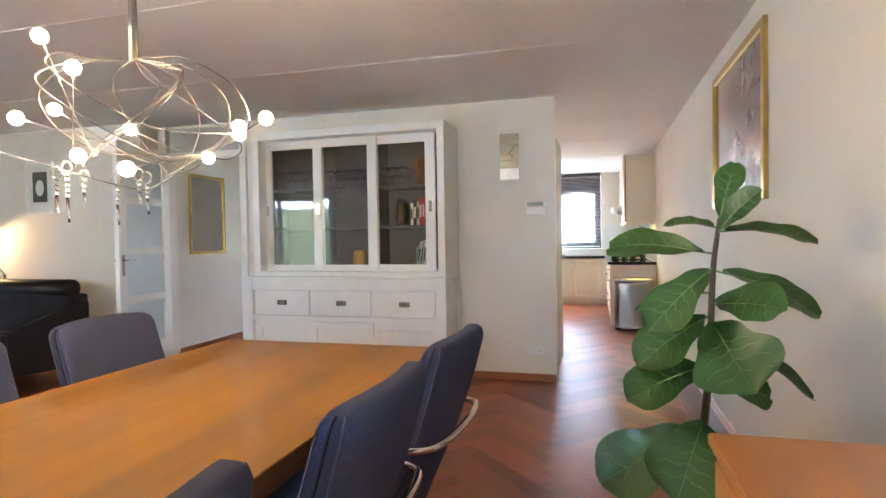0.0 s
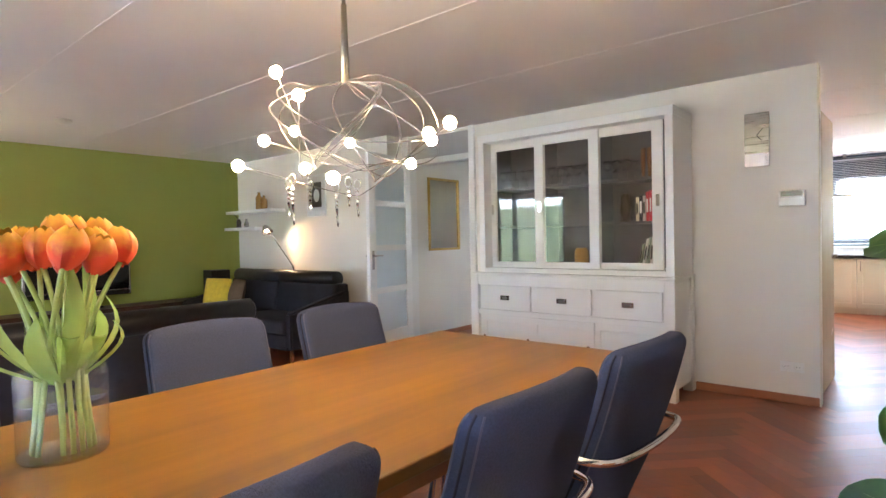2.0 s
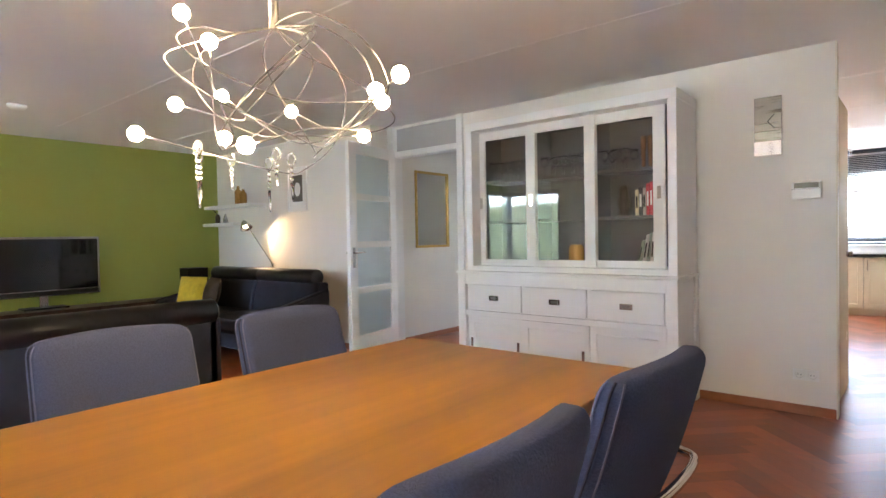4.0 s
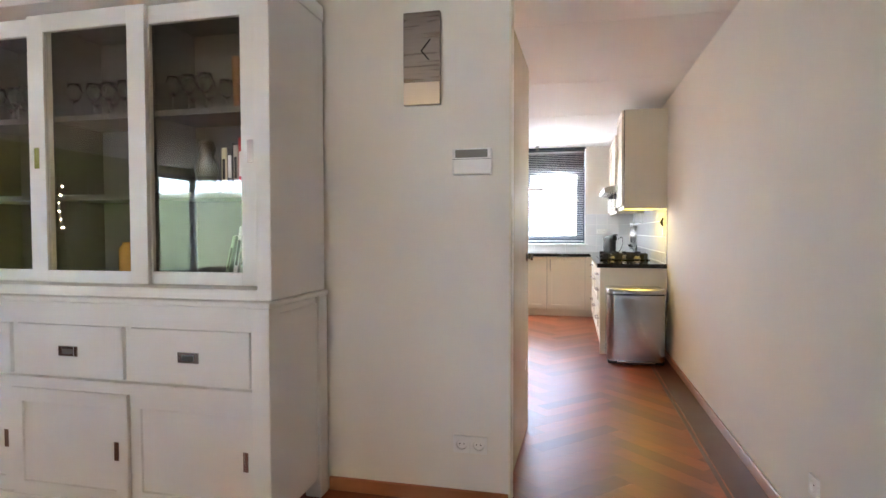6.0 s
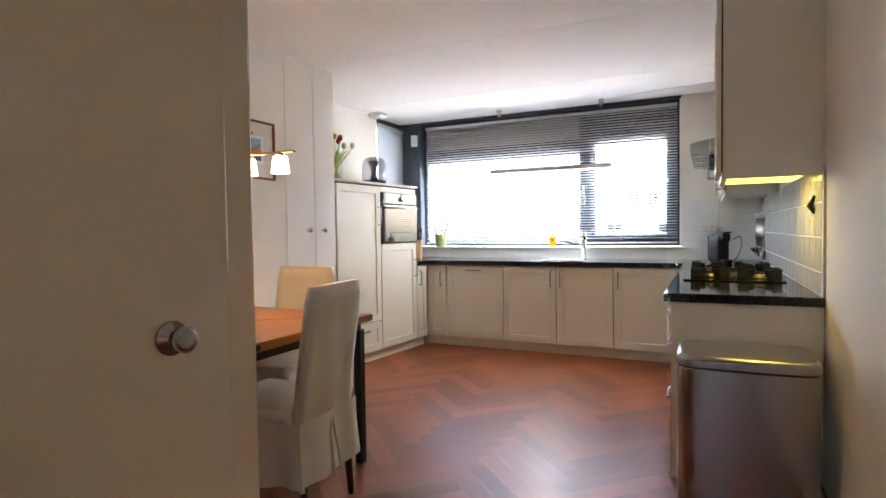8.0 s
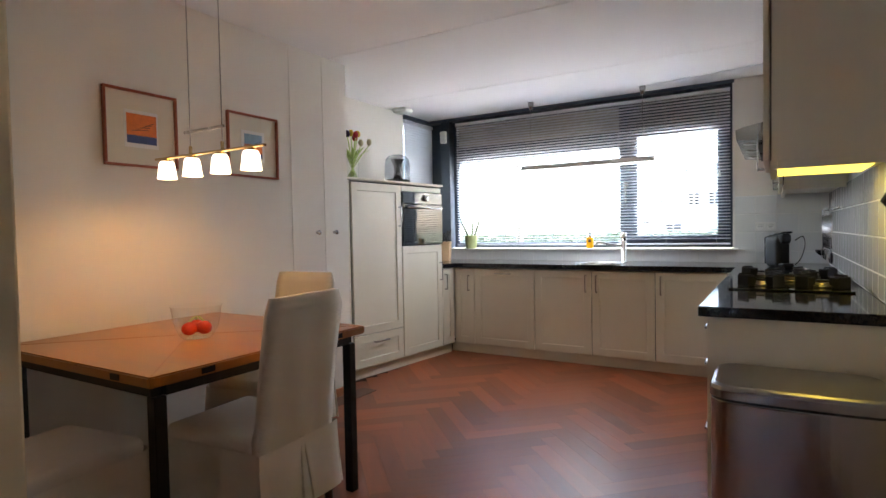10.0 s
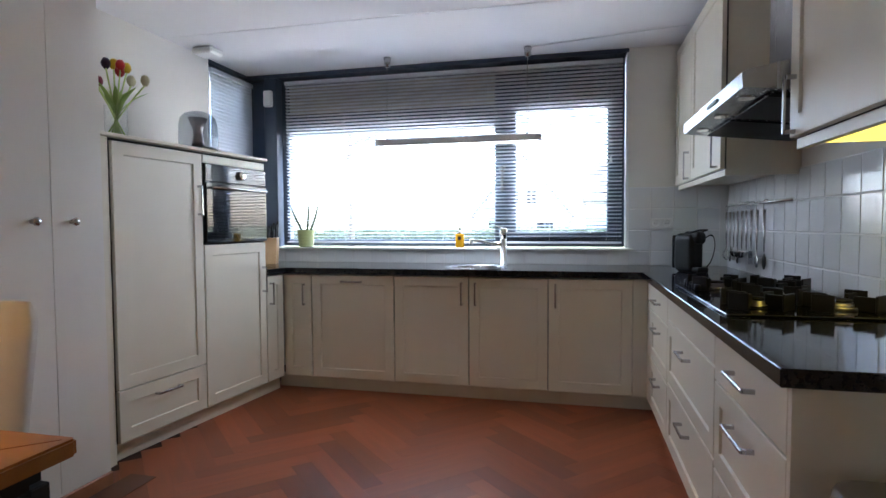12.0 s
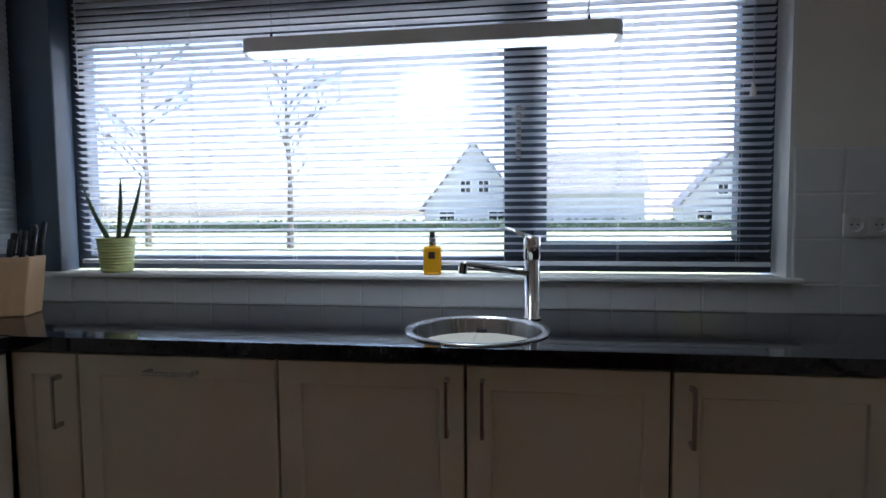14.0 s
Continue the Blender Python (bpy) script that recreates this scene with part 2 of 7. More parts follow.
M_PLASTIC = material("white_plastic", (0.78, 0.78, 0.76), 0.4, spread=0.02, bump=0.0)
M_GOLD = material("gilt_frame", (0.50, 0.33, 0.09), 0.35, 0.7, spread=0.15, scale=20, fine=120)
M_MIRROR = material("mirror_silver", (0.85, 0.85, 0.83), 0.02, 1.0, spread=0.0, bump=0.0)
M_PANE = glass("window_glass")
M_CLEAR = thin_glass("clear_glass", gloss=0.06)
M_DROP = glass("thick_clear_glass", (0.97, 0.99, 0.98))
M_WATER = thin_glass("water", (0.96, 0.985, 0.97), 0.01)
M_FROST = glass("frosted_glass", (0.62, 0.71, 0.74), 0.3, 1.45)
M_FROST.node_tree.nodes["Principled BSDF"].inputs["Transmission Weight"].default_value = 0.45
M_BIN = material("smooth_steel", (0.40, 0.385, 0.395), 0.24, 1.0, spread=0.03, scale=3, bump=0.0, rvar=0.02)
M_SPOT = lit("reading_bulb_lit", (1.0, 0.80, 0.52), 1.6)
M_BULB = lit("lamp_glass_lit", (1.0, 0.75, 0.44), 4.0)
M_SHADE = lit("lit_shade_glass", (1.0, 0.78, 0.50), 0.3)
M_TUBE = lit("lamp_diffuser_lit", (0.9, 0.96, 1.0), 0.5)
M_STRIP = lit("yellow_light_strip", (1.0, 0.76, 0.10), 0.12)
M_LINEN = material("off_white_slipcover", (0.66, 0.62, 0.56), 0.9, spread=0.06, scale=7, fine=260, bump=0.35, spec=0.2)
M_KTABLE = material("orange_table_wood", (0.33, 0.122, 0.020), 0.3, spread=0.2, scale=2.5, fine=40, bump=0.0, coat=0.1, stretch=(1, 6, 4), rvar=0.02)
M_DARKWOOD = material("dark_wood", (0.045, 0.02, 0.012), 0.4, spread=0.2)
M_LEAF = material("fig_leaf", (0.032, 0.09, 0.018), 0.38, spread=0.3, scale=9, fine=50, bump=0.25, vary=0.18)
M_VEIN = material("leaf_vein", (0.13, 0.22, 0.07), 0.5)
M_BARK = material("grey_bark", (0.12, 0.09, 0.06), 0.85, spread=0.25, bump=0.4)
M_STEM = soft_leaf("tulip_stem", (0.52, 0.63, 0.24), 0.25)
M_TLEAF = soft_leaf("tulip_leaf", (0.38, 0.53, 0.18), 0.5)


def petal_material(name, low, high, z0, z1):
    """Tulip petals that change from one colour at the foot to another at the rim, streaked."""
    m = material(name, low, 0.5, spread=0.1)
    nt = m.node_tree
    tc, sep = nt.nodes.new("ShaderNodeTexCoord"), nt.nodes.new("ShaderNodeSeparateXYZ")
    nz = nt.nodes.new("ShaderNodeTexNoise")
    nz.inputs["Scale"].default_value = 60
    mr, mix = nt.nodes.new("ShaderNodeMapRange"), nt.nodes.new("ShaderNodeMix")
    ad = nt.nodes.new("ShaderNodeMath")
    ad.operation = "MULTIPLY_ADD"
    ad.inputs[1].default_value = (z1 - z0) * 0.8
    mix.data_type = "RGBA"
    nt.links.new(tc.outputs["Object"], sep.inputs[0])
    nt.links.new(tc.outputs["Object"], nz.inputs["Vector"])
    nt.links.new(nz.outputs[0], ad.inputs[0])
    nt.links.new(sep.outputs[2], ad.inputs[2])
    mr.inputs[1].default_value, mr.inputs[2].default_value = z0 + 0.4 * (z1 - z0), z1 + 0.4 * (z1 - z0)
    nt.links.new(ad.outputs[0], mr.inputs[0])
    nt.links.new(mr.outputs[0], mix.inputs[0])
    mix.inputs[6].default_value, mix.inputs[7].default_value = (*low, 1), (*high, 1)
    nt.links.new(mix.outputs[2], nt.nodes["Principled BSDF"].inputs["Base Color"])
    return m


# ---------------------------------------------------------------- the plan
H = 2.385            # ceiling
XR = 0.80            # party wall along the whole walk
YM = 5.59            # wall with the display cabinet
YW = 11.60           # inner face of the kitchen's window wall
XG = -7.36           # green wall
YS = 5.32            # wall with the shelves
XK = -2.25           # kitchen's left wall with the pictures
XL = -2.86           # kitchen's left wall in the corner by the window
YR = -2.30           # garden front behind
XH = -4.37           # hall's left wall


def wall(name, *b, mat=M_WALL):
    return tagged(part(name, B(*b), mat), kind="structure", category="wall", label="smooth plastered wall painted warm white" if mat is M_WALL else "plastered wall painted olive green")


wall("wall_east", XR, XR + 0.35, YR, 12.0, 0, H)
wall("wall_middle", -3.24, -0.315, YM, YM + 0.10, 0, H)
wall("wall_hall_head", -4.17, -3.24, YM, YM + 0.10, 2.36, H)
wall("wall_shelves", XG, -4.25, YS, YS + 0.2, 0, H)
wall("wall_green", XG - 0.2, XG, -1.15, YS + 0.2, 0, H, mat=M_GREEN)
wall("wall_green_head", XG - 0.2, XG, YR - 0.2, -1.15, 2.25, H, mat=M_GREEN)
wall("wall_hall_west", XH - 0.1, XH, YS + 0.2, 8.2, 0, H)
wall("wall_hall_end", XH, -4.34, 8.1, 8.2, 0, H)
wall("wall_hall_end_right", -3.42, XK - 0.1, 8.1, 8.2, 0, H)
wall("wall_hall_end_head", -4.34, -3.42, 8.1, 8.2, 2.15, H)
wall("wall_kitchen_west", XK - 0.1, XK, YM + 0.10, 9.50, 0, H)
wall("wall_kitchen_return", XL, XK - 0.1, 9.40, 9.50, 0, H)
wall("wall_kitchen_corner", XL - 0.12, XL, 9.40, 11.10, 0, H)
wall("wall_corner_below", XL - 0.12, XL, 11.10, 11.86, 0, 0.98)
wall("wall_window_below", XL, 0.14, YW, YW + 0.26, 0, 0.96)
wall("wall_window_right", 0.14, XR, YW, YW + 0.26, 0, H)
tagged(part("wall_window_head", B(XL, 0.14, YW, YW + 0.26, 2.355, H), M_FRAME), "blue-grey panel over the kitchen window", "wall", kind="structure")
# The pier's right end is unseen, set wide to trim the right bay's light.
wall("wall_garden_pier", -5.95, -2.04, YR - 0.2, YR, 0, H)
wall("wall_garden_right", -0.2, XR, YR - 0.2, YR, 0, H)
wall("wall_garden_head", XG, -5.95, YR - 0.2, YR, 2.25, H)
wall("wall_garden_head_right", -2.04, -0.2, YR - 0.2, YR, 2.25, H)

ceil = tagged(part("ceiling", B(XG, XR, YR, 11.86, H, H + 0.2), M_CEIL), "smooth white painted concrete plank ceiling", "ceiling", kind="structure")
bm = bmesh.new()
for y in (-0.2, 0.95, 2.10, 3.20, 4.34):
    box(bm, XG, XR, y - 0.008, y + 0.008, H - 0.003, H + 0.002)
for y in (6.66, 7.99, 9.32, 10.64):
    box(bm, XL, XR, y - 0.005, y + 0.005, H - 0.002, H + 0.002)
tagged(part("ceiling_seam", bm, M_SEAM), "thin white joint between ceiling planks", "trim", kind="structure")

floor = tagged(part("floor", B(XG, XR, YR - 0.2, 11.86, -0.2, -0.006), M_SUB), "dark reddish herringbone parquet floor", "floor", kind="structure")


def skirt(name, *b):
    return tagged(part(name, B(*b, bevel=0.004), M_SKIRT), "reddish-brown wooden skirting board", "skirting", kind="structure")


SK = 0.062
skirt("baseboard", -1.125, -0.315, YM - 0.014, YM, 0, SK)
skirt("baseboard", XR - 0.014, XR, -1.5, 8.75, 0, SK)
skirt("baseboard", XG + 0.01, -4.25, YS - 0.014, YS, 0, SK)
skirt("baseboard", XH, XH + 0.014, YM + 0.1, 8.1, 0, SK)
skirt("baseboard", XK, XK + 0.014, 5.7, 9.50, 0, SK)
skirt("baseboard", XG, XG + 0.014, -1.0, YS - 0.014, 0, SK)
for b in ((XR - 0.16, XR - 0.014, -2.2, 8.8, -0.006, 0.003), (XR - 0.19, XR - 0.17, -2.2, 8.8, -0.006, 0.0032),
          (XK + 0.014, XK + 0.15, 5.7, 9.6, -0.006, 0.003)):
    tagged(part("floor_border", B(*b), M_BORDER), "dark wooden border strip of the parquet", "floor", kind="structure")


# ---------------------------------------------------------------- kitchen fittings
def front_panel(bm, x0, x1, z0, z1, t=0.02, rail=0.062, flat=False):
    """A framed cupboard front whose outer face lies at y=-t and back at y=0."""
    def ring(dx, y):
        return [bm.verts.new(c) for c in ((x0 + dx, y, z0 + dx), (x1 - dx, y, z0 + dx), (x1 - dx, y, z1 - dx), (x0 + dx, y, z1 - dx))]
    rings = [ring(0, 0), ring(0, -t + 0.002), ring(0.002, -t)]
    if not flat:
        rings += [ring(rail, -t), ring(rail + 0.004, -t + 0.008)]
    for a, b in zip(rings, rings[1:]):
        for k in range(4):
            bm.faces.new((a[k], a[(k + 1) % 4], b[(k + 1) % 4], b[k]))
    bm.faces.new(rings[0])
    bm.faces.new(rings[-1])
    return bm


def bar_handle(bm, p, length, upright, out=0.03):
    """A square bow handle in front of y=p[1]; p is its middle."""
    x, y, z = p
    h = length / 2
    a, b = 0.0055, 0.004
    if upright:
        box(bm, x - a, x + a, y - out - b, y - out + b, z - h, z + h, 0.002)
        for s in (-h + 0.006, h - 0.006):
            box(bm, x - a, x + a, y - out, y + 0.001, z + s - 0.006, z + s + 0.006)
    else:
        box(bm, x - h, x + h, y - out - b, y - out + b, z - a, z + a, 0.002)
        for s in (-h + 0.006, h - 0.006):
            box(bm, x + s - 0.006, x + s + 0.006, y - out, y + 0.001, z - a, z + a)
    return bm


def unit(name, label, at, turn, w, z0, z1, depth, fronts, mat=M_CREAM):
    """A cupboard unit; local x along its front, front face at y=0, body behind. fronts: (x0, x1, z0, z1, kind, handle)."""
    u = thing(name, label, "cabinet", at, group="kitchen cabinet units", turn=turn)
    part("body", B(0.001, w - 0.001, 0.027, depth, z0, z1), mat, u, local=True)
    # dark sheet over the cream body: shade of the door gaps put in as colour
    part("carcass_edge", B(0.0015, w - 0.0015, 0.0235, 0.0268, z0 + 0.001, z1 - 0.001), M_GAP_SHADE, u, "dark sheet behind the fronts, painted as the shade in their gaps", local=True)
    for x0, x1, a, b, kind, hd in fronts:
        bm = front_panel(bmesh.new(), x0 + 0.004, x1 - 0.004, a + 0.0032, b - 0.0032, flat=(b - a < 0.16))
        bm.transform(pose(0, 0.02, 0))
        d = part(kind, bm, mat, u, local=True)
        if hd:
            hx, hz, up, ln = hd
            part("handle", bar_handle(bmesh.new(), (hx, 0.0, hz), ln, up), M_STEEL, d, "brushed steel bow handle", local=True)
    return u


CT = 0.862           # worktop height
CB = 0.822           # its underside
YB = 11.0            # front of the units under the window
XB = 0.205           # front of the units along the party wall
XT = -2.385          # front of the tall units
DB, DT = 0.094, 0.815
WD = YW - YB - 0.01
unit("base_cabinet", "narrow cream kitchen base cabinet with one framed door", (-2.225, YB, 0), 0, 0.215, DB, DT, WD,
     [(0, 0.215, DB, DT, "door", (0.16, DT - 0.14, True, 0.15))])
unit("dishwasher_cabinet", "cream dishwasher front with a level bow handle", (-2.01, YB, 0), 0, 0.602, DB, DT, WD,
     [(0, 0.602, DB, DT, "door", (0.30, DT - 0.045, False, 0.15))])
unit("base_cabinet", "cream kitchen base cabinet under the round sink", (-1.408, YB, 0), 0, 0.511, DB, DT, WD,
     [(0, 0.511, DB, DT, "door", (0.465, DT - 0.11, True, 0.15))])
unit("base_cabinet", "cream kitchen base cabinet beside the sink", (-0.897, YB, 0), 0, 0.509, DB, DT, WD,
     [(0, 0.509, DB, DT, "door", (0.045, DT - 0.11, True, 0.15))])
unit("base_cabinet", "cream corner base cabinet with a framed door", (-0.388, YB, 0), 0, 0.51, DB, DT, WD,
     [(0, 0.51, DB, DT, "door", (0.045, DT - 0.11, True, 0.15))])
tagged(part("cabinet_filler", B(0.122, XB + 0.02, YB, YB + 0.02, DB, DT), M_CREAM), "plain cream filler strip between kitchen cabinets", "trim", kind="structure")

# drawers along the party wall
R = [(8.745, 9.36), (9.36, 10.27), (10.27, 10.87)]
for k, (a, b) in enumerate(R):
    w = b - a
    hl = 0.19 if k == 0 else 0.16
    zs = [(0.66, DT), (0.38, 0.66), (DB, 0.38)] if k != 1 else [(0.70, DT), (0.40, 0.70), (DB, 0.40)]
    fr = []
    for i, (p, q) in enumerate(zs):
        hd = None if (k == 1 and i == 0) else (w / 2, (p + q) / 2 if i == 0 else q - 0.075, False, hl)
        fr.append((0, w, p, q, "drawer", hd))
    unit("drawer_cabinet", ("cream kitchen drawer unit at the end of the run", "wide cream drawer unit under the gas hob", "narrow cream drawer unit in the corner")[k],
         (XB, b, 0), -90, w, DB, DT, XR - XB - 0.015, fr)
tagged(part("cabinet_filler", B(XB, XB + 0.02, 10.87, YB + 0.02, DB, DT), M_CREAM), "plain cream filler strip between kitchen cabinets", "trim", kind="structure")
tagged(part("end_panel", B(XB, XR - 0.003, 8.725, 8.744, 0, CB), M_CREAM), "plain cream end panel of the kitchen run", "panel", kind="structure")
for b in ((-2.29, XB + 0.05, YB + 0.06, YB + 0.075, 0, DB), (XB + 0.05, XB + 0.065, 8.745, YB + 0.06, 0, DB)):
    tagged(part("plinth", B(*b), M_PLINTH), "cream kitchen plinth board", "plinth", kind="structure")

# tall units, set slightly out of square to the room
TZ0, TZ1, TURN_T = 0.094, 1.58, 83.3
T1, T2, T3 = (-2.37, 9.68, 0), (-2.3027, 10.253, 0), (-2.2383, 10.801, 0)
unit("tall_cabinet", "tall cream fridge cabinet with a long framed door and drawer", T1, TURN_T, 0.577, TZ0, TZ1, 0.44,
     [(0, 0.577, 0.355, TZ1 - 0.012, "door", (0.54, 1.30, True, 0.17)), (0, 0.577, TZ0, 0.355, "drawer", (0.29, 0.288, False, 0.16))])
unit("oven_cabinet", "tall cream cabinet that holds the built-in oven", T2, TURN_T, 0.552, TZ0, TZ1, 0.44,
     [(0, 0.552, TZ0, 1.048, "door", (0.515, 0.80, True, 0.17)), (0, 0.552, 1.517, TZ1 - 0.012, "panel", None)])
unit("base_cabinet", "narrow cream base cabinet beside the oven cabinet", T3, TURN_T, 0.185, DB, DT, 0.5,
     [(0, 0.185, DB, DT, "door", (0.035, DT - 0.12, True, 0.15))])
bm = B(-0.17, 1.14, -0.02, 0.45, TZ1 + 0.001, TZ1 + 0.018, bevel=0.003)
bm.transform(pose(*T1, 0, 0, TURN_T))
tagged(part("cabinet_top", bm, M_CREAM), "cream top board over the tall kitchen cabinets", "shelf", kind="structure")
tagged(part("cabinet_filler", B(XL + 0.003, -2.385, 9.503, 9.675, 0, TZ1), M_CREAM), "plain cream filler beside the tall cabinets", "trim", kind="structure")
bm = B(-0.1, 1.32, 0.05, 0.065, 0, DB)
bm.transform(pose(*T1, 0, 0, TURN_T))
tagged(part("plinth", bm, M_PLINTH), "cream kitchen plinth board", "plinth", kind="structure")

oven = thing("built_in_oven", "black glass built-in oven with a round steel knob", "oven", T2, turn=TURN_T)
part("body", B(0.01, 0.542, -0.002, 0.4, 1.053, 1.515), M_BLACK, oven, local=True)
part("control_panel", B(0.008, 0.544, -0.014, -0.003, 1.415, 1.513, bevel=0.002), M_DGLASS, oven, "black glass control panel", local=True)
od = part("door", B(0.008, 0.544, -0.018, -0.003, 1.055, 1.408, bevel=0.002), M_DGLASS, oven, "black glass oven door", local=True)
part("handle", tube(bmesh.new(), [(0.04, -0.02, 1.378), (0.04, -0.048, 1.378), (0.512, -0.048, 1.378), (0.512, -0.02, 1.378)], 0.007), M_STEEL, od, "steel bar handle", True, True)
bm = lathe(bmesh.new(), [(0.026, 0), (0.026, 0.02), (0.021, 0.026), (0, 0.026)], seg=20)
bm.transform(pose(0.30, -0.014, 1.463, 90, 0, 0))
part("knob", bm, M_CHROME, oven, "round steel knob", True, True)

# worktop with a round hole for the sink
SX, SY, SR = -0.882, 11.205, 0.212
bm = bmesh.new()
box(bm, XL + 0.004, SX - 0.25, YB - 0.022, YW - 0.004, CB, CT)
box(bm, SX + 0.25, XR - 0.004, YB - 0.022, YW - 0.004, CB, CT)
ring = []
ns = 48
for z in (CB, CT):
    inner = [bm.verts.new((SX + SR * 0.93 * math.cos(k * math.tau / ns), SY + SR * 0.93 * math.sin(k * math.tau / ns), z)) for k in range(ns)]
    outer = []
    for k in range(ns):
        c, s = math.cos(k * math.tau / ns), math.sin(k * math.tau / ns)
        tx = 0.25 / abs(c) if abs(c) > 1e-6 else 9
        ty = ((YW - 0.004 - SY) if s > 0 else (SY - YB + 0.022)) / abs(s) if abs(s) > 1e-6 else 9
        q = min(tx, ty)
        outer.append(bm.verts.new((SX + q * c, SY + q * s, z)))
    for cx, cy in ((SX + 0.25, YB - 0.022), (SX - 0.25, YB - 0.022), (SX + 0.25, YW - 0.004), (SX - 0.25, YW - 0.004)):
        min(outer, key=lambda v: (v.co.x - cx) ** 2 + (v.co.y - cy) ** 2).co = Vector((cx, cy, z))
    ring.append((inner, outer))
for k in range(ns):
    q = (k + 1) % ns
    for inner, outer in ring:
        bm.faces.new((inner[k], inner[q], outer[q], outer[k]))
    bm.faces.new((ring[0][0][k], ring[0][0][q], ring[1][0][q], ring[1][0][k]))
    bm.faces.new((ring[0][1][k], ring[0][1][q], ring[1][1][q], ring[1][1][k]))
tagged(part("worktop", bm, M_GRANITE), "polished black granite worktop under the window", "worktop")
tagged(part("worktop", B(XB - 0.03, XR - 0.004, 8.70, YB - 0.022, CB, CT, bevel=0.003), M_GRANITE), "polished black granite worktop with the gas hob", "worktop")
bm = B(0.005, 0.19, -0.02, 0.45, CB, CT, bevel=0.002)
bm.transform(pose(*T3, 0, 0, TURN_T))
tagged(part("worktop", bm, M_GRANITE), "short black granite worktop beside the oven cabinet", "worktop")

sink = thing("round_sink", "round stainless steel sink bowl in black granite", "sink", (SX, SY, CT))
part("bowl", lathe(bmesh.new(), [(SR, 0.001), (SR, 0.005), (SR * 0.9, 0.005), (SR * 0.88, -0.005), (SR * 0.84, -0.13), (SR * 0.7, -0.155), (0.05, -0.165), (0, -0.165)], (SX, SY, CT), 48, caps=False), M_STEEL, sink, smooth=True)
part("drain", lathe(bmesh.new(), [(0.045, 0), (0.045, 0.004), (0.03, 0.006), (0, 0.003)], (SX, SY, CT - 0.164), 20), M_CHROME, sink, "round sink strainer", True)
part("overflow", B(SX - 0.022, SX + 0.022, SY + SR * 0.85, SY + SR * 0.85 + 0.012, CT - 0.065, CT - 0.03, bevel=0.008), M_BLACK, sink, "dark overflow slots")

TX, TY = -0.72, 11.40
tap = thing("kitchen_tap", "chrome kitchen tap with a slanting spout", "tap", (TX, TY, CT))
part("column", lathe(bmesh.new(), [(0.03, 0), (0.03, 0.006), (0.024, 0.008), (0.024, 0.19), (0.022, 0.193), (0.027, 0.195), (0.027, 0.265), (0.02, 0.27), (0, 0.27)], (TX, TY, CT), 24), M_CHROME, tap, smooth=True)
part("spout", tube(bmesh.new(), [(TX - 0.01, TY - 0.01, CT + 0.15), (TX - 0.20, TY - 0.12, CT + 0.185), (TX - 0.215, TY - 0.13, CT + 0.182)], 0.0125, 12), M_CHROME, tap, "chrome spout", True)
part("aerator", tube(bmesh.new(), [(TX - 0.208, TY - 0.126, CT + 0.188), (TX - 0.212, TY - 0.128, CT + 0.158)], 0.014, 12), M_CHROME, tap)
part("lever", tube(bmesh.new(), [(TX, TY, CT + 0.262), (TX - 0.09, TY + 0.01, CT + 0.295)], [0.008, 0.005], 10), M_CHROME, tap, "thin chrome lever", True)

# ---------------------------------------------------------------- window, blinds, outside
def frame_box(name, x0, x1, y0, y1, z0, z1, parent):
    return part(name, B(x0, x1, y0, y1, z0, z1, bevel=0.004), M_FRAME, parent)


WX0, WX1, WZ0, WZ1 = -2.64, 0.125, 0.985, 2.355
MX0, MX1 = -0.82, -0.71
win = thing("window_1", "wide kitchen window with blue-grey frame", "window", (-1.2, 11.72, 0.98), kind="structure")
frame_box("window_frame", WX0, WX1, 11.705, 11.775, WZ1 - 0.055, WZ1, win)
frame_box("window_frame", WX0, WX1, 11.705, 11.775, WZ0, WZ0 + 0.055, win)
frame_box("window_frame", WX1 - 0.05, WX1, 11.706, 11.774, WZ0 + 0.055, WZ1 - 0.055, win)
frame_box("window_frame", WX0, WX0 + 0.09, 11.706, 11.774, WZ0 + 0.055, WZ1 - 0.055, win)
frame_box("mullion", MX0, MX1, 11.704, 11.776, WZ0 + 0.055, WZ1 - 0.055, win)
frame_box("window_frame", WX0 + 0.05, MX0, 11.707, 11.773, 1.91, 2.07, win)
for b in ((MX1, WX1 - 0.05, 1.0405, 1.10), (MX1, WX1 - 0.05, 2.0, 2.30), (MX1, MX1 + 0.05, 1.10, 2.0), (WX1 - 0.12, WX1 - 0.05, 1.10, 2.0)):
    frame_box("sash", b[0], b[1], 11.698, 11.76, b[2], b[3], win)
for b in ((WX0 + 0.05, MX0, WZ0 + 0.055, 1.91), (MX1 + 0.05, WX1 - 0.12, 1.10, 2.0)):
    g = part("pane", B(b[0], b[1], 11.735, 11.741, b[2], b[3]), M_PANE, win)
    g.visible_shadow = False
part("panel", B(WX0 + 0.05, MX0, 11.73, 11.75, 2.07, WZ1 - 0.055), material("beige_panel", (0.55, 0.52, 0.46), 0.6, spread=0.04), win, "closed beige panel")
part("window_handle", box(B(-0.775, -0.755, 11.675, 11.70, 1.40, 1.60, bevel=0.005), -0.79, -0.74, 11.688, 11.703, 1.55, 1.60, 0.004), M_STEEL, win, "steel window handle")
post = tagged(part("corner_post", B(XL - 0.10, WX0, 11.70, 11.86, 0.98, WZ1, bevel=0.005), M_FRAME), "blue-grey corner post of the kitchen windows", "window frame", kind="structure")
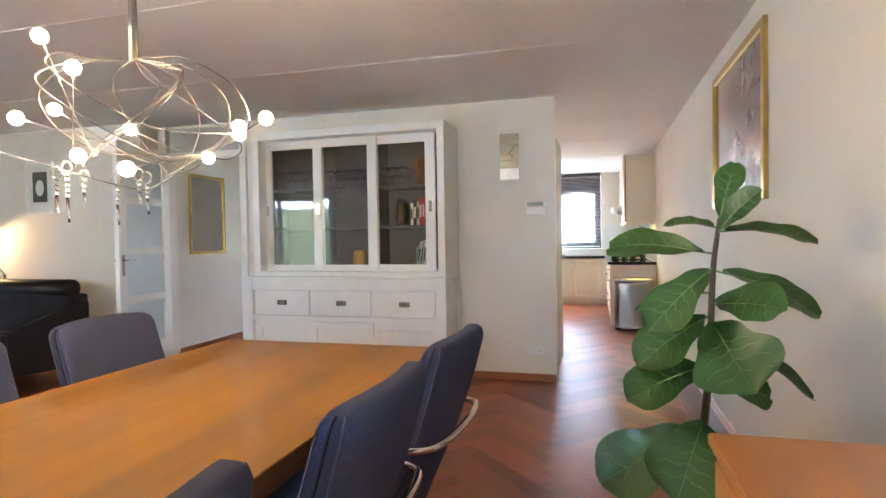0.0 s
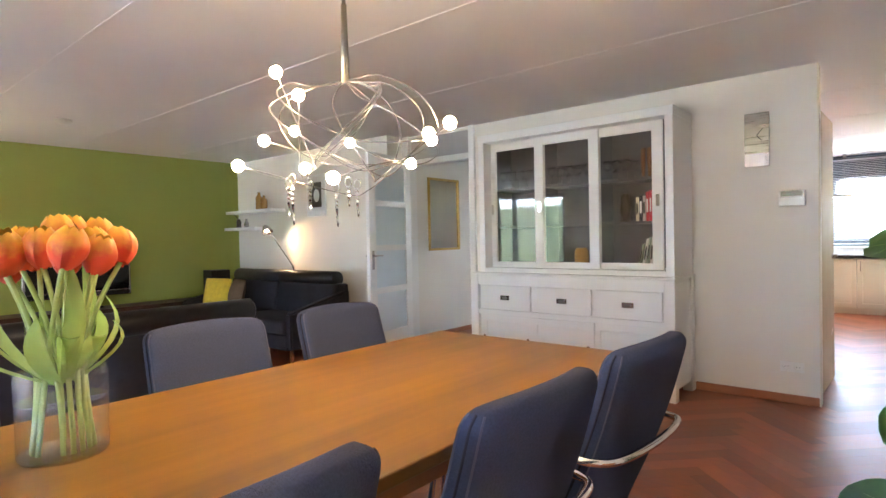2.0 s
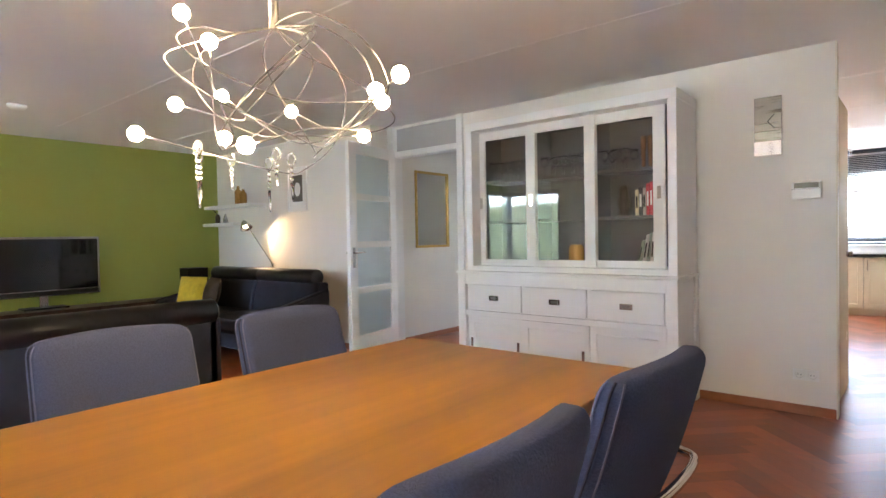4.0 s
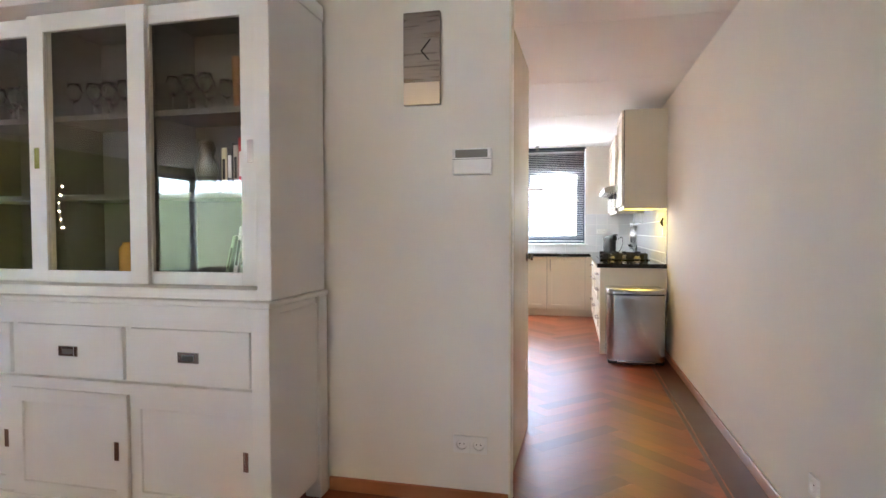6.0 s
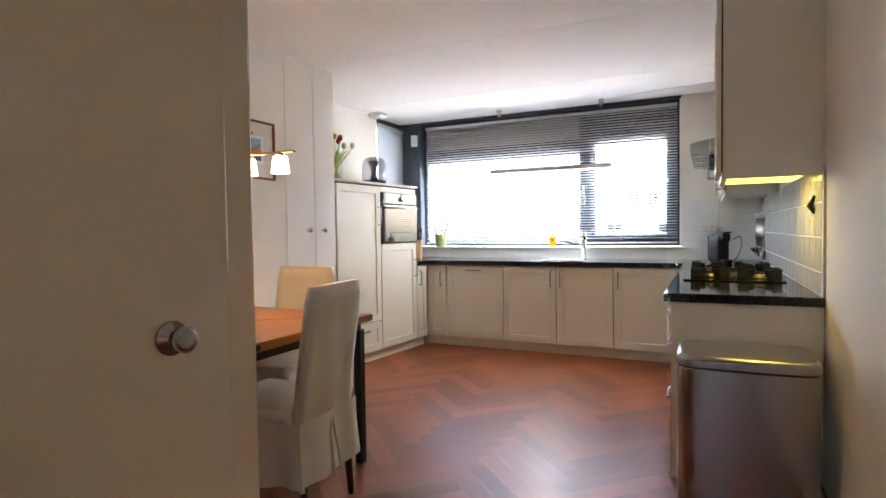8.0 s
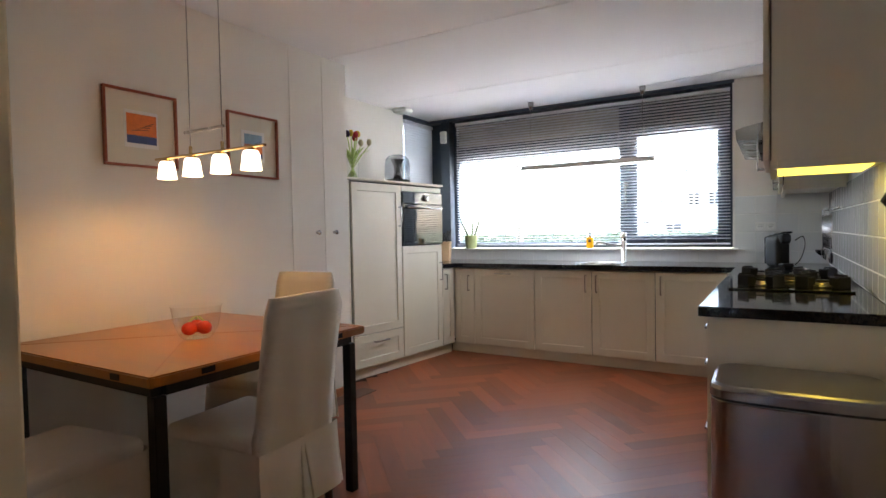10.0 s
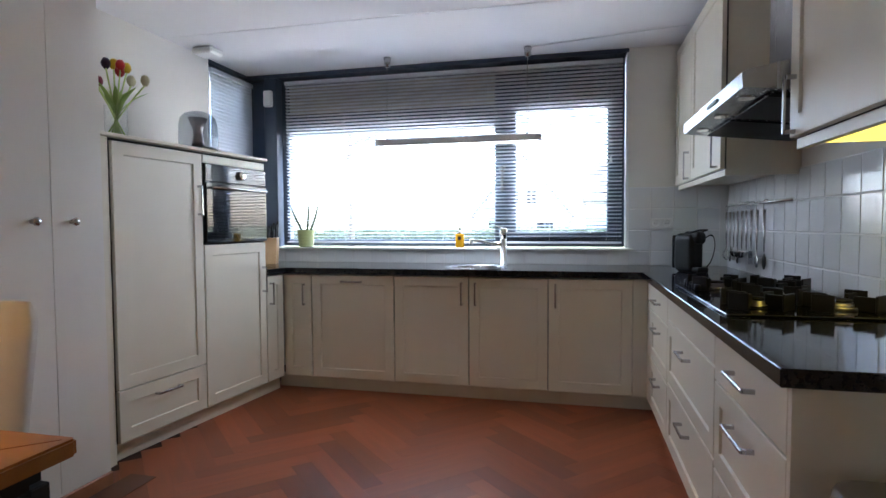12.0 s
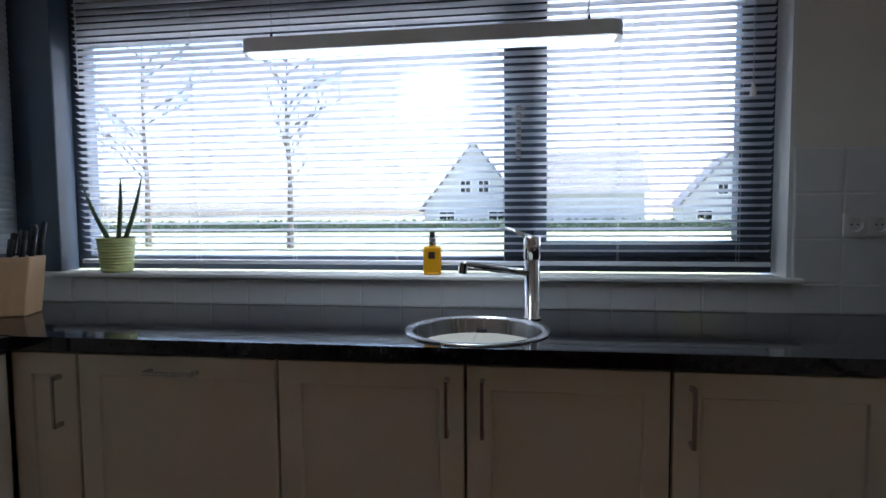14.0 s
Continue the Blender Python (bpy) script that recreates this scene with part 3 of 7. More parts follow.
tagged(part("corner_jamb", B(-2.71, -2.60, 11.60, 11.699, 0.981, WZ1, bevel=0.004), M_FRAME), "blue-grey jamb beside the kitchen window", "window frame", kind="structure")
side = thing("window_2", "narrow side window with blue-grey frame", "window", (XL - 0.06, 11.4, 0.98), kind="structure")
for b in ((11.10, 11.70, 2.30, WZ1), (11.10, 11.70, 0.985, 1.04), (11.10, 11.15, 1.04, 2.30), (11.65, 11.70, 1.04, 2.30)):
    part("window_frame", B(XL - 0.09, XL - 0.03, *b, bevel=0.003), M_FRAME, side)
g = part("pane", B(XL - 0.065, XL - 0.059, 11.15, 11.65, 1.04, 2.30), M_PANE, side)
g.visible_shadow = False
tagged(part("window_head", B(XL - 0.12, XL, 11.10, 11.86, WZ1, H), M_FRAME), "blue-grey panel over the side window", "wall", kind="structure")
tagged(part("window_sill", B(-2.62, 0.17, YW - 0.035, 11.70, 0.963, 0.98, bevel=0.004), M_WHITE), "white window sill over the worktop", "window sill", kind="structure")
tagged(part("window_reveal", B(0.126, 0.141, YW - 0.004, 11.71, 0.98, WZ1), M_PLASTIC), "white side lining of the window", "window lining", kind="structure")


def blind(label, x0, x1, y, z0, z1, pitch, turn=0, origin=None, cords=4, tilt=-20):
    """A venetian blind hanging from z1 down to z0, slats open."""
    b = thing("venetian_blind", label, "blind", (x0, y, z1) if origin is None else origin, turn=turn)
    w = x1 - x0
    part("headrail", B(0, w, -0.018, 0.018, -0.03, 0, bevel=0.002), M_SLAT, b, local=True)
    me = bpy.data.meshes.new("slat")
    sb = bmesh.new()
    pr = [(-0.0145, -0.0020), (-0.007, 0.0004), (0, 0.0012), (0.007, 0.0006), (0.0145, -0.0016)]
    rows = [[sb.verts.new((xx, py, pz)) for py, pz in pr] for xx in (0.0, w)]
    for k in range(4):
        sb.faces.new((rows[0][k], rows[1][k], rows[1][k + 1], rows[0][k + 1]))
    sb.to_mesh(me)
    sb.free()
    me.materials.append(M_SLAT)
    n = int((z1 - z0 - 0.05) / pitch)
    for i in range(n):
        s = new("slat", me)
        s.parent = b
        s.matrix_basis = pose(0, 0, -0.045 - i * pitch, tilt + 1.2 * math.sin(i * 2.3), 0, 0.03 * math.sin(i * 1.7))
    part("bottom_rail", B(0, w, -0.013, 0.013, z0 - z1, z0 - z1 + 0.016, bevel=0.003), M_SLAT, b, local=True)
    for k in range(cords):
        cx = w * (0.04 + 0.92 * k / max(cords - 1, 1))
        cb = tube(bmesh.new(), [(cx, -0.0135, -0.02), (cx, -0.0135, z0 - z1 + 0.01)], 0.0009, 5)
        tube(cb, [(cx, 0.0135, -0.02), (cx, 0.0135, z0 - z1 + 0.01)], 0.0009, 5)
        part("ladder_cord", cb, M_CORD, b, local=True)
    return b


bl = blind("wide grey venetian blind, lowered with open slats", WX0 + 0.085, WX1 - 0.02, 11.672, 1.01, 2.335, 0.0266, cords=7)
part("tilt_wand", tube(bmesh.new(), [(0.03, -0.03, -0.02), (0.035, -0.03, -0.62)], 0.003, 6), M_CORD, bl, "thin tilt wand", local=True)
pc = part("pull_cord", tube(bmesh.new(), [(2.58, -0.03, -0.02), (2.58, -0.03, -0.70)], 0.0016, 6), M_CORD, bl, "pull cord with a white tassel", local=True)
part("tassel", lathe(bmesh.new(), [(0.004, 0), (0.011, -0.035), (0.009, -0.045), (0, -0.045)], (2.58, -0.03, -0.695), 10), M_PLASTIC, pc, local=True)
blind("narrow grey venetian blind in the side window, lowered with open slats", 0, 0.55, 0, 1.01, 2.335, 0.0266, turn=90, origin=(XL - 0.012, 11.13, 2.335), cords=2, tilt=76)

# the surroundings
M_GRASS = material("lawn", (0.22, 0.25, 0.13), 0.95, spread=0.35, scale=0.6, fine=30, bump=0.5)
M_HEDGE = material("hedge_leaves", (0.13, 0.17, 0.10), 0.6, spread=0.35, scale=20, fine=90, vary=0.4)
M_BRICK = material("pale_house_wall", (0.55, 0.53, 0.50), 0.85, spread=0.12, scale=1, fine=25, bump=0.3)
M_ROOF = material("grey_roof_tiles", (0.19, 0.185, 0.19), 0.8, spread=0.2, scale=2, fine=20)
tagged(part("ground", B(-600, 600, -600, 600, -0.5, -0.22), M_GRASS), "flat lawn and open ground round the house", "ground", kind="structure")
M_PAVE = material("pale_grey_paving", (0.58, 0.57, 0.55), 0.9, spread=0.15, scale=2, fine=30, bump=0.3)
tagged(part("terrace", B(-15, 2, -6.6, YR - 0.21, -0.219, -0.05), M_PAVE), "grey paved terrace by the garden front", "pavement", kind="structure")

# Unseen pale slab, added to bounce daylight up to the kitchen ceiling.
tagged(part("front_paving", B(-9, 6, 12.0, 17.5, -0.219, -0.12), M_PAVE), "unseen pale paving added below the kitchen window to bounce light", "pavement", kind="structure")


def house(at, turn, w, d, eave, ridge):
    h = thing("house", "distant gabled brick house with dark tiled roof", "house", at, turn=turn, group="houses across the green")
    bm = bmesh.new()
    v = [bm.verts.new(c) for c in ((-w / 2, 0, 0), (w / 2, 0, 0), (w / 2, 0, eave), (0, 0, ridge), (-w / 2, 0, eave), (-w / 2, d, 0), (w / 2, d, 0), (w / 2, d, eave), (0, d, ridge), (-w / 2, d, eave))]
    for f in ((0, 1, 2, 3, 4), (5, 6, 7, 8, 9), (0, 5, 9, 4), (1, 6, 7, 2), (0, 1, 6, 5)):
        bm.faces.new([v[i] for i in f])
    part("wall", bm, M_BRICK, h, local=True)
    ln = math.hypot(w / 2 + 0.5, ridge - eave + 0.35)
    ang = math.degrees(math.atan2(ridge - eave, w / 2))
    for s in (1, -1):
        rb = B(0, ln, -0.4, d + 0.4, 0.02, 0.2)
        rb.transform(pose(0, 0, ridge, 0, ang, 0) if s == 1 else pose(0, 0, ridge, 0, 0, 0) @ Matrix.Scale(-1, 4, (1, 0, 0)) @ pose(0, 0, 0, 0, ang, 0))
        part("roof", rb, M_ROOF, h, "dark tiled roof slope", local=True)
    for x, z, ww, hh in ((-w * 0.27, 0.5, 1.6, 1.3), (w * 0.24, 0.5, 1.8, 1.3), (-0.75, 3.3, 1.1, 1.4), (0.95, 3.3, 1.1, 1.4)):
        wn_ = part("window", B(x - ww / 2, x + ww / 2, -0.06, 0.02, z, z + hh), M_WHITE, h, "white window frame", local=True)
        part("pane", B(x - ww / 2 + 0.1, x - 0.04, -0.08, -0.05, z + 0.1, z + hh - 0.1), M_DGLASS, wn_, local=True)
        part("pane", B(x + 0.04, x + ww / 2 - 0.1, -0.08, -0.05, z + 0.1, z + hh - 0.1), M_DGLASS, wn_, local=True)
    return h


house((-5.2, 62, -0.22), 0, 9.4, 9, 2.2, 8.1)
house((9.5, 62.5, -0.22), 90, 9.0, 8.5, 3.6, 7.1)
house((20.5, 70, -0.22), -8, 9.0, 9, 2.6, 7.6)
M_CHAR = material("tree_bark", (0.13, 0.11, 0.09), 0.9, spread=0.2, bump=0.4)


def bare_tree(at, height, seed):
    rng = random.Random(seed)
    t = thing("tree", "bare winter tree with thin spreading branches", "tree", at, group="trees on the green")
    tr = bmesh.new()
    path = [Vector((0, 0, 0)), Vector((0.05, 0, height * 0.3)), Vector((-0.05, 0, height * 0.65)), Vector((0.1, 0, height))]
    tube(tr, smooth_path(path, 4), [0.17 - 0.15 * i / 12 for i in range(13)], 7)
    part("trunk", tr, M_CHAR, t, local=True)
    br = bmesh.new()

    def grow(p, d, ln, r, lvl):
        q = p + d * ln
        mid = p.lerp(q, 0.5) + Vector((rng.uniform(-1, 1), rng.uniform(-1, 1), rng.uniform(0, 1))) * ln * 0.07
        tube(br, [p, mid, q], [r, r * 0.75, r * 0.45], 4)
        if lvl:
            for _ in range(4):
                f = rng.uniform(0.35, 1)
                nd = (d + Vector((rng.uniform(-0.8, 0.8), rng.uniform(-0.8, 0.8), rng.uniform(-0.1, 0.6)))).normalized()
                grow(p.lerp(q, f), nd, ln * rng.uniform(0.4, 0.65), r * 0.5, lvl - 1)
    for i in range(13):
        z = height * (0.3 + 0.65 * i / 13)
        a = rng.uniform(0, math.tau)
        grow(Vector((0, 0, z)), Vector((math.cos(a), math.sin(a), rng.uniform(0.5, 0.9))).normalized(), height * rng.uniform(0.2, 0.34) * (1.15 - 0.6 * i / 13), 0.06, 2)
    part("crown", br, M_CHAR, t, "thin bare branches", local=True)
    return t


bare_tree((-10.9, 33, -0.22), 9.5, 3)
bare_tree((-18.5, 34, -0.22), 10.5, 5)


def leaf_bank(name, label, x0, x1, y0, y1, z0, z1, count, size, seed):
    """A clipped bank of many small leaves over a dark core."""
    rng = random.Random(seed)
    h = thing(name, label, "hedge", ((x0 + x1) / 2, y0, z0))
    part("core", B(x0 + 0.1, x1 - 0.1, y0 + 0.1, y1 - 0.1, z0, z1 - 0.1), M_HEDGE, h)
    vs, fs = [], []
    for i in range(count):
        c = Vector((rng.uniform(x0, x1), rng.uniform(y0, y1), rng.uniform(z0, z1) + 0.06 * math.sin(i)))
        if rng.random() < 0.8:
            c.y = y1 + rng.uniform(-0.12, 0.05) if rng.random() < 0.6 else y0 + rng.uniform(-0.05, 0.12)
        u = Vector((rng.gauss(0, 1), rng.gauss(0, 1), rng.gauss(0, 1))).normalized()
        v = u.orthogonal().normalized() * size * 0.5
        u = u * size
        k = len(vs)
        vs += [c - u, c + v, c + u, c - v]
        fs.append((k, k + 1, k + 2, k + 3))
    me = bpy.data.meshes.new("leaves")
    me.from_pydata([tuple(v - W[h].translation) for v in vs], [], fs)
    me.materials.append(M_HEDGE)
    o = new("leaves", me)
    o.parent = h
    o["kind"] = "stuff"
    return h


leaf_bank("hedge", "clipped green garden hedge beyond the terrace", -15, 2, -7.6, -6.9, -0.22, 2.35, 15000, 0.05, 8)
leaf_bank("hedge", "low distant hedge across the green", -40, 22, 56, 57, -0.22, 0.75, 4000, 0.25, 9)

# garden doors behind
gd = thing("window_3", "dark-framed glazed garden front with sliding doors, its unseen right bay added for light", "window", (-3.5, YR, 0), kind="structure")
# The right bay is unseen, added to let daylight into the room.
for x0, x1 in ((XG - 0.08, -5.95), (-2.04, -0.2)):
    for z0, z1 in ((2.17, 2.25), (0, 0.06)):
        part("window_frame", B(x0, x1, YR - 0.14, YR - 0.06, z0, z1), M_FRAME, gd)
for x in (XG - 0.08, -6.03, -2.04, -0.28):
    part("window_frame", B(x, x + 0.08, YR - 0.141, YR - 0.059, 0.06, 2.17), M_FRAME, gd)
for x0, x1 in ((XG, -6.03), (-1.96, -0.28)):
    g = part("pane", B(x0, x1, YR - 0.103, YR - 0.097, 0.06, 2.17), M_PANE, gd)
    g.visible_shadow = False
g4 = thing("window_4", "dark-framed side glazing at the garden corner", "window", (XG - 0.1, -1.7, 0), kind="structure")
for z0, z1 in ((2.17, 2.25), (0, 0.06)):
    part("window_frame", B(XG - 0.14, XG - 0.06, YR - 0.058, -1.15, z0, z1), M_FRAME, g4)
part("window_frame", B(XG - 0.139, XG - 0.061, -1.23, -1.15, 0.06, 2.17), M_FRAME, g4)
g = part("pane", B(XG - 0.103, XG - 0.097, YR - 0.058, -1.23, 0.06, 2.17), M_PANE, g4)
g.visible_shadow = False
# Unseen glazed door, added so that daylight reaches the hall.
fd = thing("door_3", "unseen white door with a tall frosted pane, added to light the hall", "door", (-3.88, 8.15, 0), kind="structure")
for x0, x1 in ((-4.34, -4.20), (-3.56, -3.42)):
    part("stile", B(x0, x1, 8.125, 8.175, 0.005, 2.149), M_WHITE, fd)
for z0, z1 in ((0.005, 0.25), (1.98, 2.149)):
    part("rail", B(-4.20, -3.56, 8.1255, 8.1745, z0, z1), M_WHITE, fd)
g = part("pane", B(-4.20, -3.56, 8.147, 8.153, 0.25, 1.98), glass("obscure_glass", (1, 1, 1), 0.25), fd, "frosted pane of the added hall door")
g.visible_shadow = False


# ---------------------------------------------------------------- dining room: display cabinet
def cup_handle(x, z, y, w=0.06, h=0.022):
    bm = B(x - w / 2, x + w / 2, y - 0.004, y + 0.002, z - h, z + h, bevel=0.002)
    return bm


cab = thing("display_cabinet", "large white painted display cabinet with glazed sliding doors", "cabinet", (-2.03, 5.33, 0))
bx0, bx1, by0, by1 = -2.945, -1.125, 5.085, 5.572
hx0, hx1, hy0 = -2.865, -1.135, 5.12
for x in (bx0, bx1 - 0.075):
    for y in (by0, by1 - 0.075):
        part("leg", B(x, x + 0.075, y, y + 0.075, 0, 0.89, bevel=0.003), M_WHITE, cab)
part("base_body", B(bx0 + 0.02, bx1 - 0.02, by0 + 0.04, by1 - 0.004, 0.075, 0.885), M_WHITE, cab)
part("apron", B(bx0 + 0.076, bx1 - 0.076, by0 + 0.006, by0 + 0.039, 0.035, 0.088), M_WHITE, cab)
part("mid_rail", B(bx0 + 0.076, bx1 - 0.076, by0 + 0.006, by0 + 0.039, 0.535, 0.578), M_WHITE, cab)
part("top_rail", B(bx0 + 0.076, bx1 - 0.076, by0 + 0.006, by0 + 0.039, 0.80, 0.889), M_WHITE, cab)
part("ledge", B(bx0 - 0.01, bx1 + 0.008, by0 - 0.01, by1, 0.8905, 0.912, bevel=0.004), M_WHITE, cab)
part("side_panel", B(bx1 - 0.024, bx1 - 0.012, by0 + 0.08, by1 - 0.08, 0.09, 0.86), M_WHITE, cab)
dw = (bx1 - bx0 - 0.152) / 3
for k in range(3):
    x0 = bx0 + 0.076 + k * dw
    dr = front_panel(bmesh.new(), x0 + 0.02, x0 + dw - 0.02, 0.585, 0.795, t=0.018, flat=True)
    dr.transform(pose(0, by0 + 0.039, 0))
    d = part("drawer", dr, M_WHITE, cab)
    hb = cup_handle(x0 + dw / 2, 0.69, by0 + 0.019, 0.092, 0.021)
    part("handle", hb, M_STEEL, d, "rectangular steel handle plate")
    part("pull", B(x0 + dw / 2 - 0.026, x0 + dw / 2 + 0.026, by0 + 0.0125, by0 + 0.0158, 0.680, 0.700, bevel=0.002), M_NICKEL, d, "dark hollow of the pull")
    y = by0 + (0.020 if k == 1 else 0.039)
    dd = front_panel(bmesh.new(), x0 + (0 if k else 0.02), x0 + dw + (0.01 if k == 1 else -0.004), 0.09, 0.533, t=0.016, rail=0.055)
    dd.transform(pose(0, y, 0))
    d = part("sliding_door", dd, M_WHITE, cab)
    for hx in ((0.05, dw - 0.05) if k == 0 else ((dw - 0.04,))):
        part("handle", B(x0 + hx - 0.011, x0 + hx + 0.011, y - 0.0185, y - 0.0155, 0.27, 0.345, bevel=0.001), M_STEEL, d, "recessed steel pull")
# hutch
part("side", B(hx0, hx0 + 0.06, hy0, by1, 0.913, 2.15, bevel=0.003), M_WHITE, cab)
part("side", B(hx1 - 0.06, hx1, hy0, by1, 0.913, 2.15, bevel=0.003), M_WHITE, cab)
part("cornice", B(hx0 - 0.004, hx1 + 0.004, hy0 - 0.004, by1 + 0.001, 2.09, 2.158, bevel=0.003), M_WHITE, cab)
part("bottom_rail", B(hx0 + 0.06, hx1 - 0.06, hy0 + 0.002, by1, 0.9135, 0.952), M_WHITE, cab)
part("back", B(hx0 + 0.06, hx1 - 0.06, by1 - 0.015, by1 - 0.003, 0.952, 2.09), M_GREYIN, cab, "grey back panel")
part("lining", B(hx0 + 0.0605, hx0 + 0.075, hy0 + 0.14, by1 - 0.016, 0.953, 2.089), M_GREYIN, cab)
part("lining", B(hx1 - 0.075, hx1 - 0.0605, hy0 + 0.14, by1 - 0.016, 0.953, 2.089), M_GREYIN, cab)
part("lining", B(hx0 + 0.076, hx1 - 0.076, hy0 + 0.14, by1 - 0.016, 2.07, 2.0895), M_GREYIN, cab)
for x in (-2.30, -1.78):
    part("divider", B(x - 0.012, x + 0.012, 5.30, by1 - 0.016, 0.953, 2.07), M_GREYIN, cab, "grey inner divider")
SH = (1.32, 1.665)
for z in SH:
    for a, b in ((hx0 + 0.076, -2.313), (-2.287, -1.793), (-1.767, hx1 - 0.076)):
        part("shelf", B(a, b, 5.295, by1 - 0.016, z - 0.012, z + 0.012), M_GREYIN, cab, "grey shelf")
GX = ((-2.75, -2.335), (-2.248, -1.83), (-1.743, -1.33))
for k, (a, b) in enumerate(GX):
    y = 5.215 if k == 1 else 5.24
    st = 0.085
    d = part("glass_door", B(a, b, y + 0.008, y + 0.012, 1.006, 2.016), M_PANE, cab, "clear glass of the sliding door")
    d.visible_shadow = False
    for q in ((a - st, a, 0.955, 2.088), (b, b + st, 0.955, 2.088)):
        part("stile", B(q[0], q[1], y - 0.002, y + 0.02, q[2], q[3], bevel=0.002), M_WHITE, d)
    for q in ((0.955, 1.006), (2.016, 2.088)):
        part("rail", B(a, b, y - 0.0015, y + 0.0195, q[0], q[1]), M_WHITE, d)
    for hx in ((a - 0.042,) if k == 0 else ((a - 0.042,) if k == 1 else (a - 0.042, b + 0.042))):
        part("handle", B(hx - 0.014, hx + 0.014, y - 0.005, y - 0.0025, 1.44, 1.53, bevel=0.001), M_CHROME, d, "upright recessed pull")

wine = None


def wine_glass(at):
    global wine
    if wine is None:
        wine = thing("wine_glass", "clear stemmed wine glass on a cabinet shelf", "glass", at, group="glasses in the display cabinet")
        part("bowl", lathe(bmesh.new(), [(0.03, 0), (0.03, 0.002), (0.004, 0.006), (0.004, 0.07), (0.02, 0.085), (0.032, 0.11), (0.028, 0.155), (0.0265, 0.155), (0.03, 0.11), (0.018, 0.088), (0, 0.08)], seg=12, caps=False), M_DROP, wine, smooth=True, local=True)
        return wine
    return copy_thing(wine, pose(*at))


rg = random.Random(4)
for a, b in ((-2.74, -2.36), (-2.24, -1.84), (-1.73, -1.5)):
    x = a
    while x < b:
        wine_glass((x, 5.36 + rg.uniform(-0.02, 0.02), SH[1] + 0.0125))
        wine_glass((x + 0.02, 5.46, SH[1] + 0.0125))
        x += 0.085
M_AMBER = material("dark_amber_glaze", (0.25, 0.11, 0.03), 0.25, spread=0.2)
for x in (-1.45, -1.40, -1.35):
    t = thing("candle", "tall brown tapered candle on a cabinet shelf", "candle", (x, 5.40, SH[1] + 0.0125), group="candles in the cabinet")
    part("wax", lathe(bmesh.new(), [(0.012, 0), (0.02, 0.23), (0.012, 0.235), (0, 0.235)], (x, 5.40, SH[1] + 0.0125), 12), M_AMBER, t, smooth=True)


def book(x, y, z, w, h, d, color, lean=0, label="upright book on a cabinet shelf"):
    t = thing("book", label, "book", (x, y, z), group="books in the cabinet")
    t.matrix_basis = pose(x, y, z, 0, lean, 0)
    W[t] = t.matrix_basis.copy()
    m = material("book_cover", color, 0.5, spread=0.1, scale=20)
    part("cover", B(0, w, 0, d, 0, h, bevel=0.0015), m, t, local=True)
    part("pages", B(0.003, w - 0.003, 0.004, d + 0.0008, 0.003, h + 0.0006), M_PLASTIC, t, "pale page edges", local=True)
    part("spine_band", B(w * 0.2, w * 0.8, -0.0008, 0.002, h * 0.3, h * 0.75), M_PLASTIC if sum(color) < 1 else M_BLACK, t, local=True)


for x, w, h, c in ((-1.50, 0.022, 0.19, (0.75, 0.70, 0.5)), (-1.474, 0.026, 0.21, (0.03, 0.03, 0.035)), (-1.444, 0.02, 0.20, (0.5, 0.45, 0.4)), (-1.42, 0.022, 0.23, (0.5, 0.02, 0.03)), (-1.394, 0.02, 0.24, (0.55, 0.03, 0.05))):
    book(x, 5.36, SH[0] + 0.0125, w, h, 0.15, c)
for x, w, h, c, ln in ((-1.50, 0.016, 0.2, (0.3, 0.4, 0.3), 14), (-1.46, 0.02, 0.24, (0.6, 0.62, 0.6), 10), (-1.43, 0.014, 0.25, (0.35, 0.45, 0.4), 8), (-1.40, 0.02, 0.25, (0.7, 0.7, 0.68), 5), (-1.375, 0.018, 0.22, (0.2, 0.3, 0.25), 3)):
    book(x, 5.36, 0.958, w, h, 0.17, c, ln)
M_BRONZE = material("dark_bronze", (0.06, 0.045, 0.03), 0.4, 0.6, spread=0.2)
fig = bmesh.new()
lathe(fig, [(0.05, 0), (0.05, 0.02), (0.03, 0.03), (0.045, 0.07), (0.05, 0.12), (0.03, 0.16), (0.038, 0.19), (0.03, 0.225), (0, 0.235)], (-1.60, 5.40, SH[0] + 0.0125), 14)
tagged(part("figurine", fig, M_BRONZE, smooth=True), "small dark bronze figurine on a cabinet shelf", "figurine")
pot = thing("storage_jar", "amber glass storage jar in the display cabinet", "jar", (-2.0, 5.42, 0.953))
part("jar", lathe(bmesh.new(), [(0.055, 0), (0.06, 0.01), (0.06, 0.14), (0.045, 0.16), (0.045, 0.17), (0, 0.17)], (-2.0, 5.42, 0.953), 18), material("honey_glass", (0.45, 0.25, 0.06), 0.2, spread=0.2), pot, smooth=True)

# wall things on the middle wall
clk = thing("wall_clock", "upright rectangular steel wall clock with black hands", "clock", (-0.68, YM, 1.9))
part("plate", B(-0.763, -0.603, YM - 0.022, YM - 0.002, 1.705, 2.095, bevel=0.002), M_CLOCK, clk)
part("band", B(-0.762, -0.604, YM - 0.0245, YM - 0.0222, 1.707, 1.80), M_CHROME, clk, "polished lower band")
hb = box(bmesh.new(), -0.003, 0.003, -0.001, 0.001, 0, 0.06)
hb.transform(pose(-0.683, YM - 0.0245, 1.93, 0, 40, 0))
part("hand", hb, M_BLACK, clk)
hb = box(bmesh.new(), -0.003, 0.003, -0.001, 0.001, 0, 0.05)
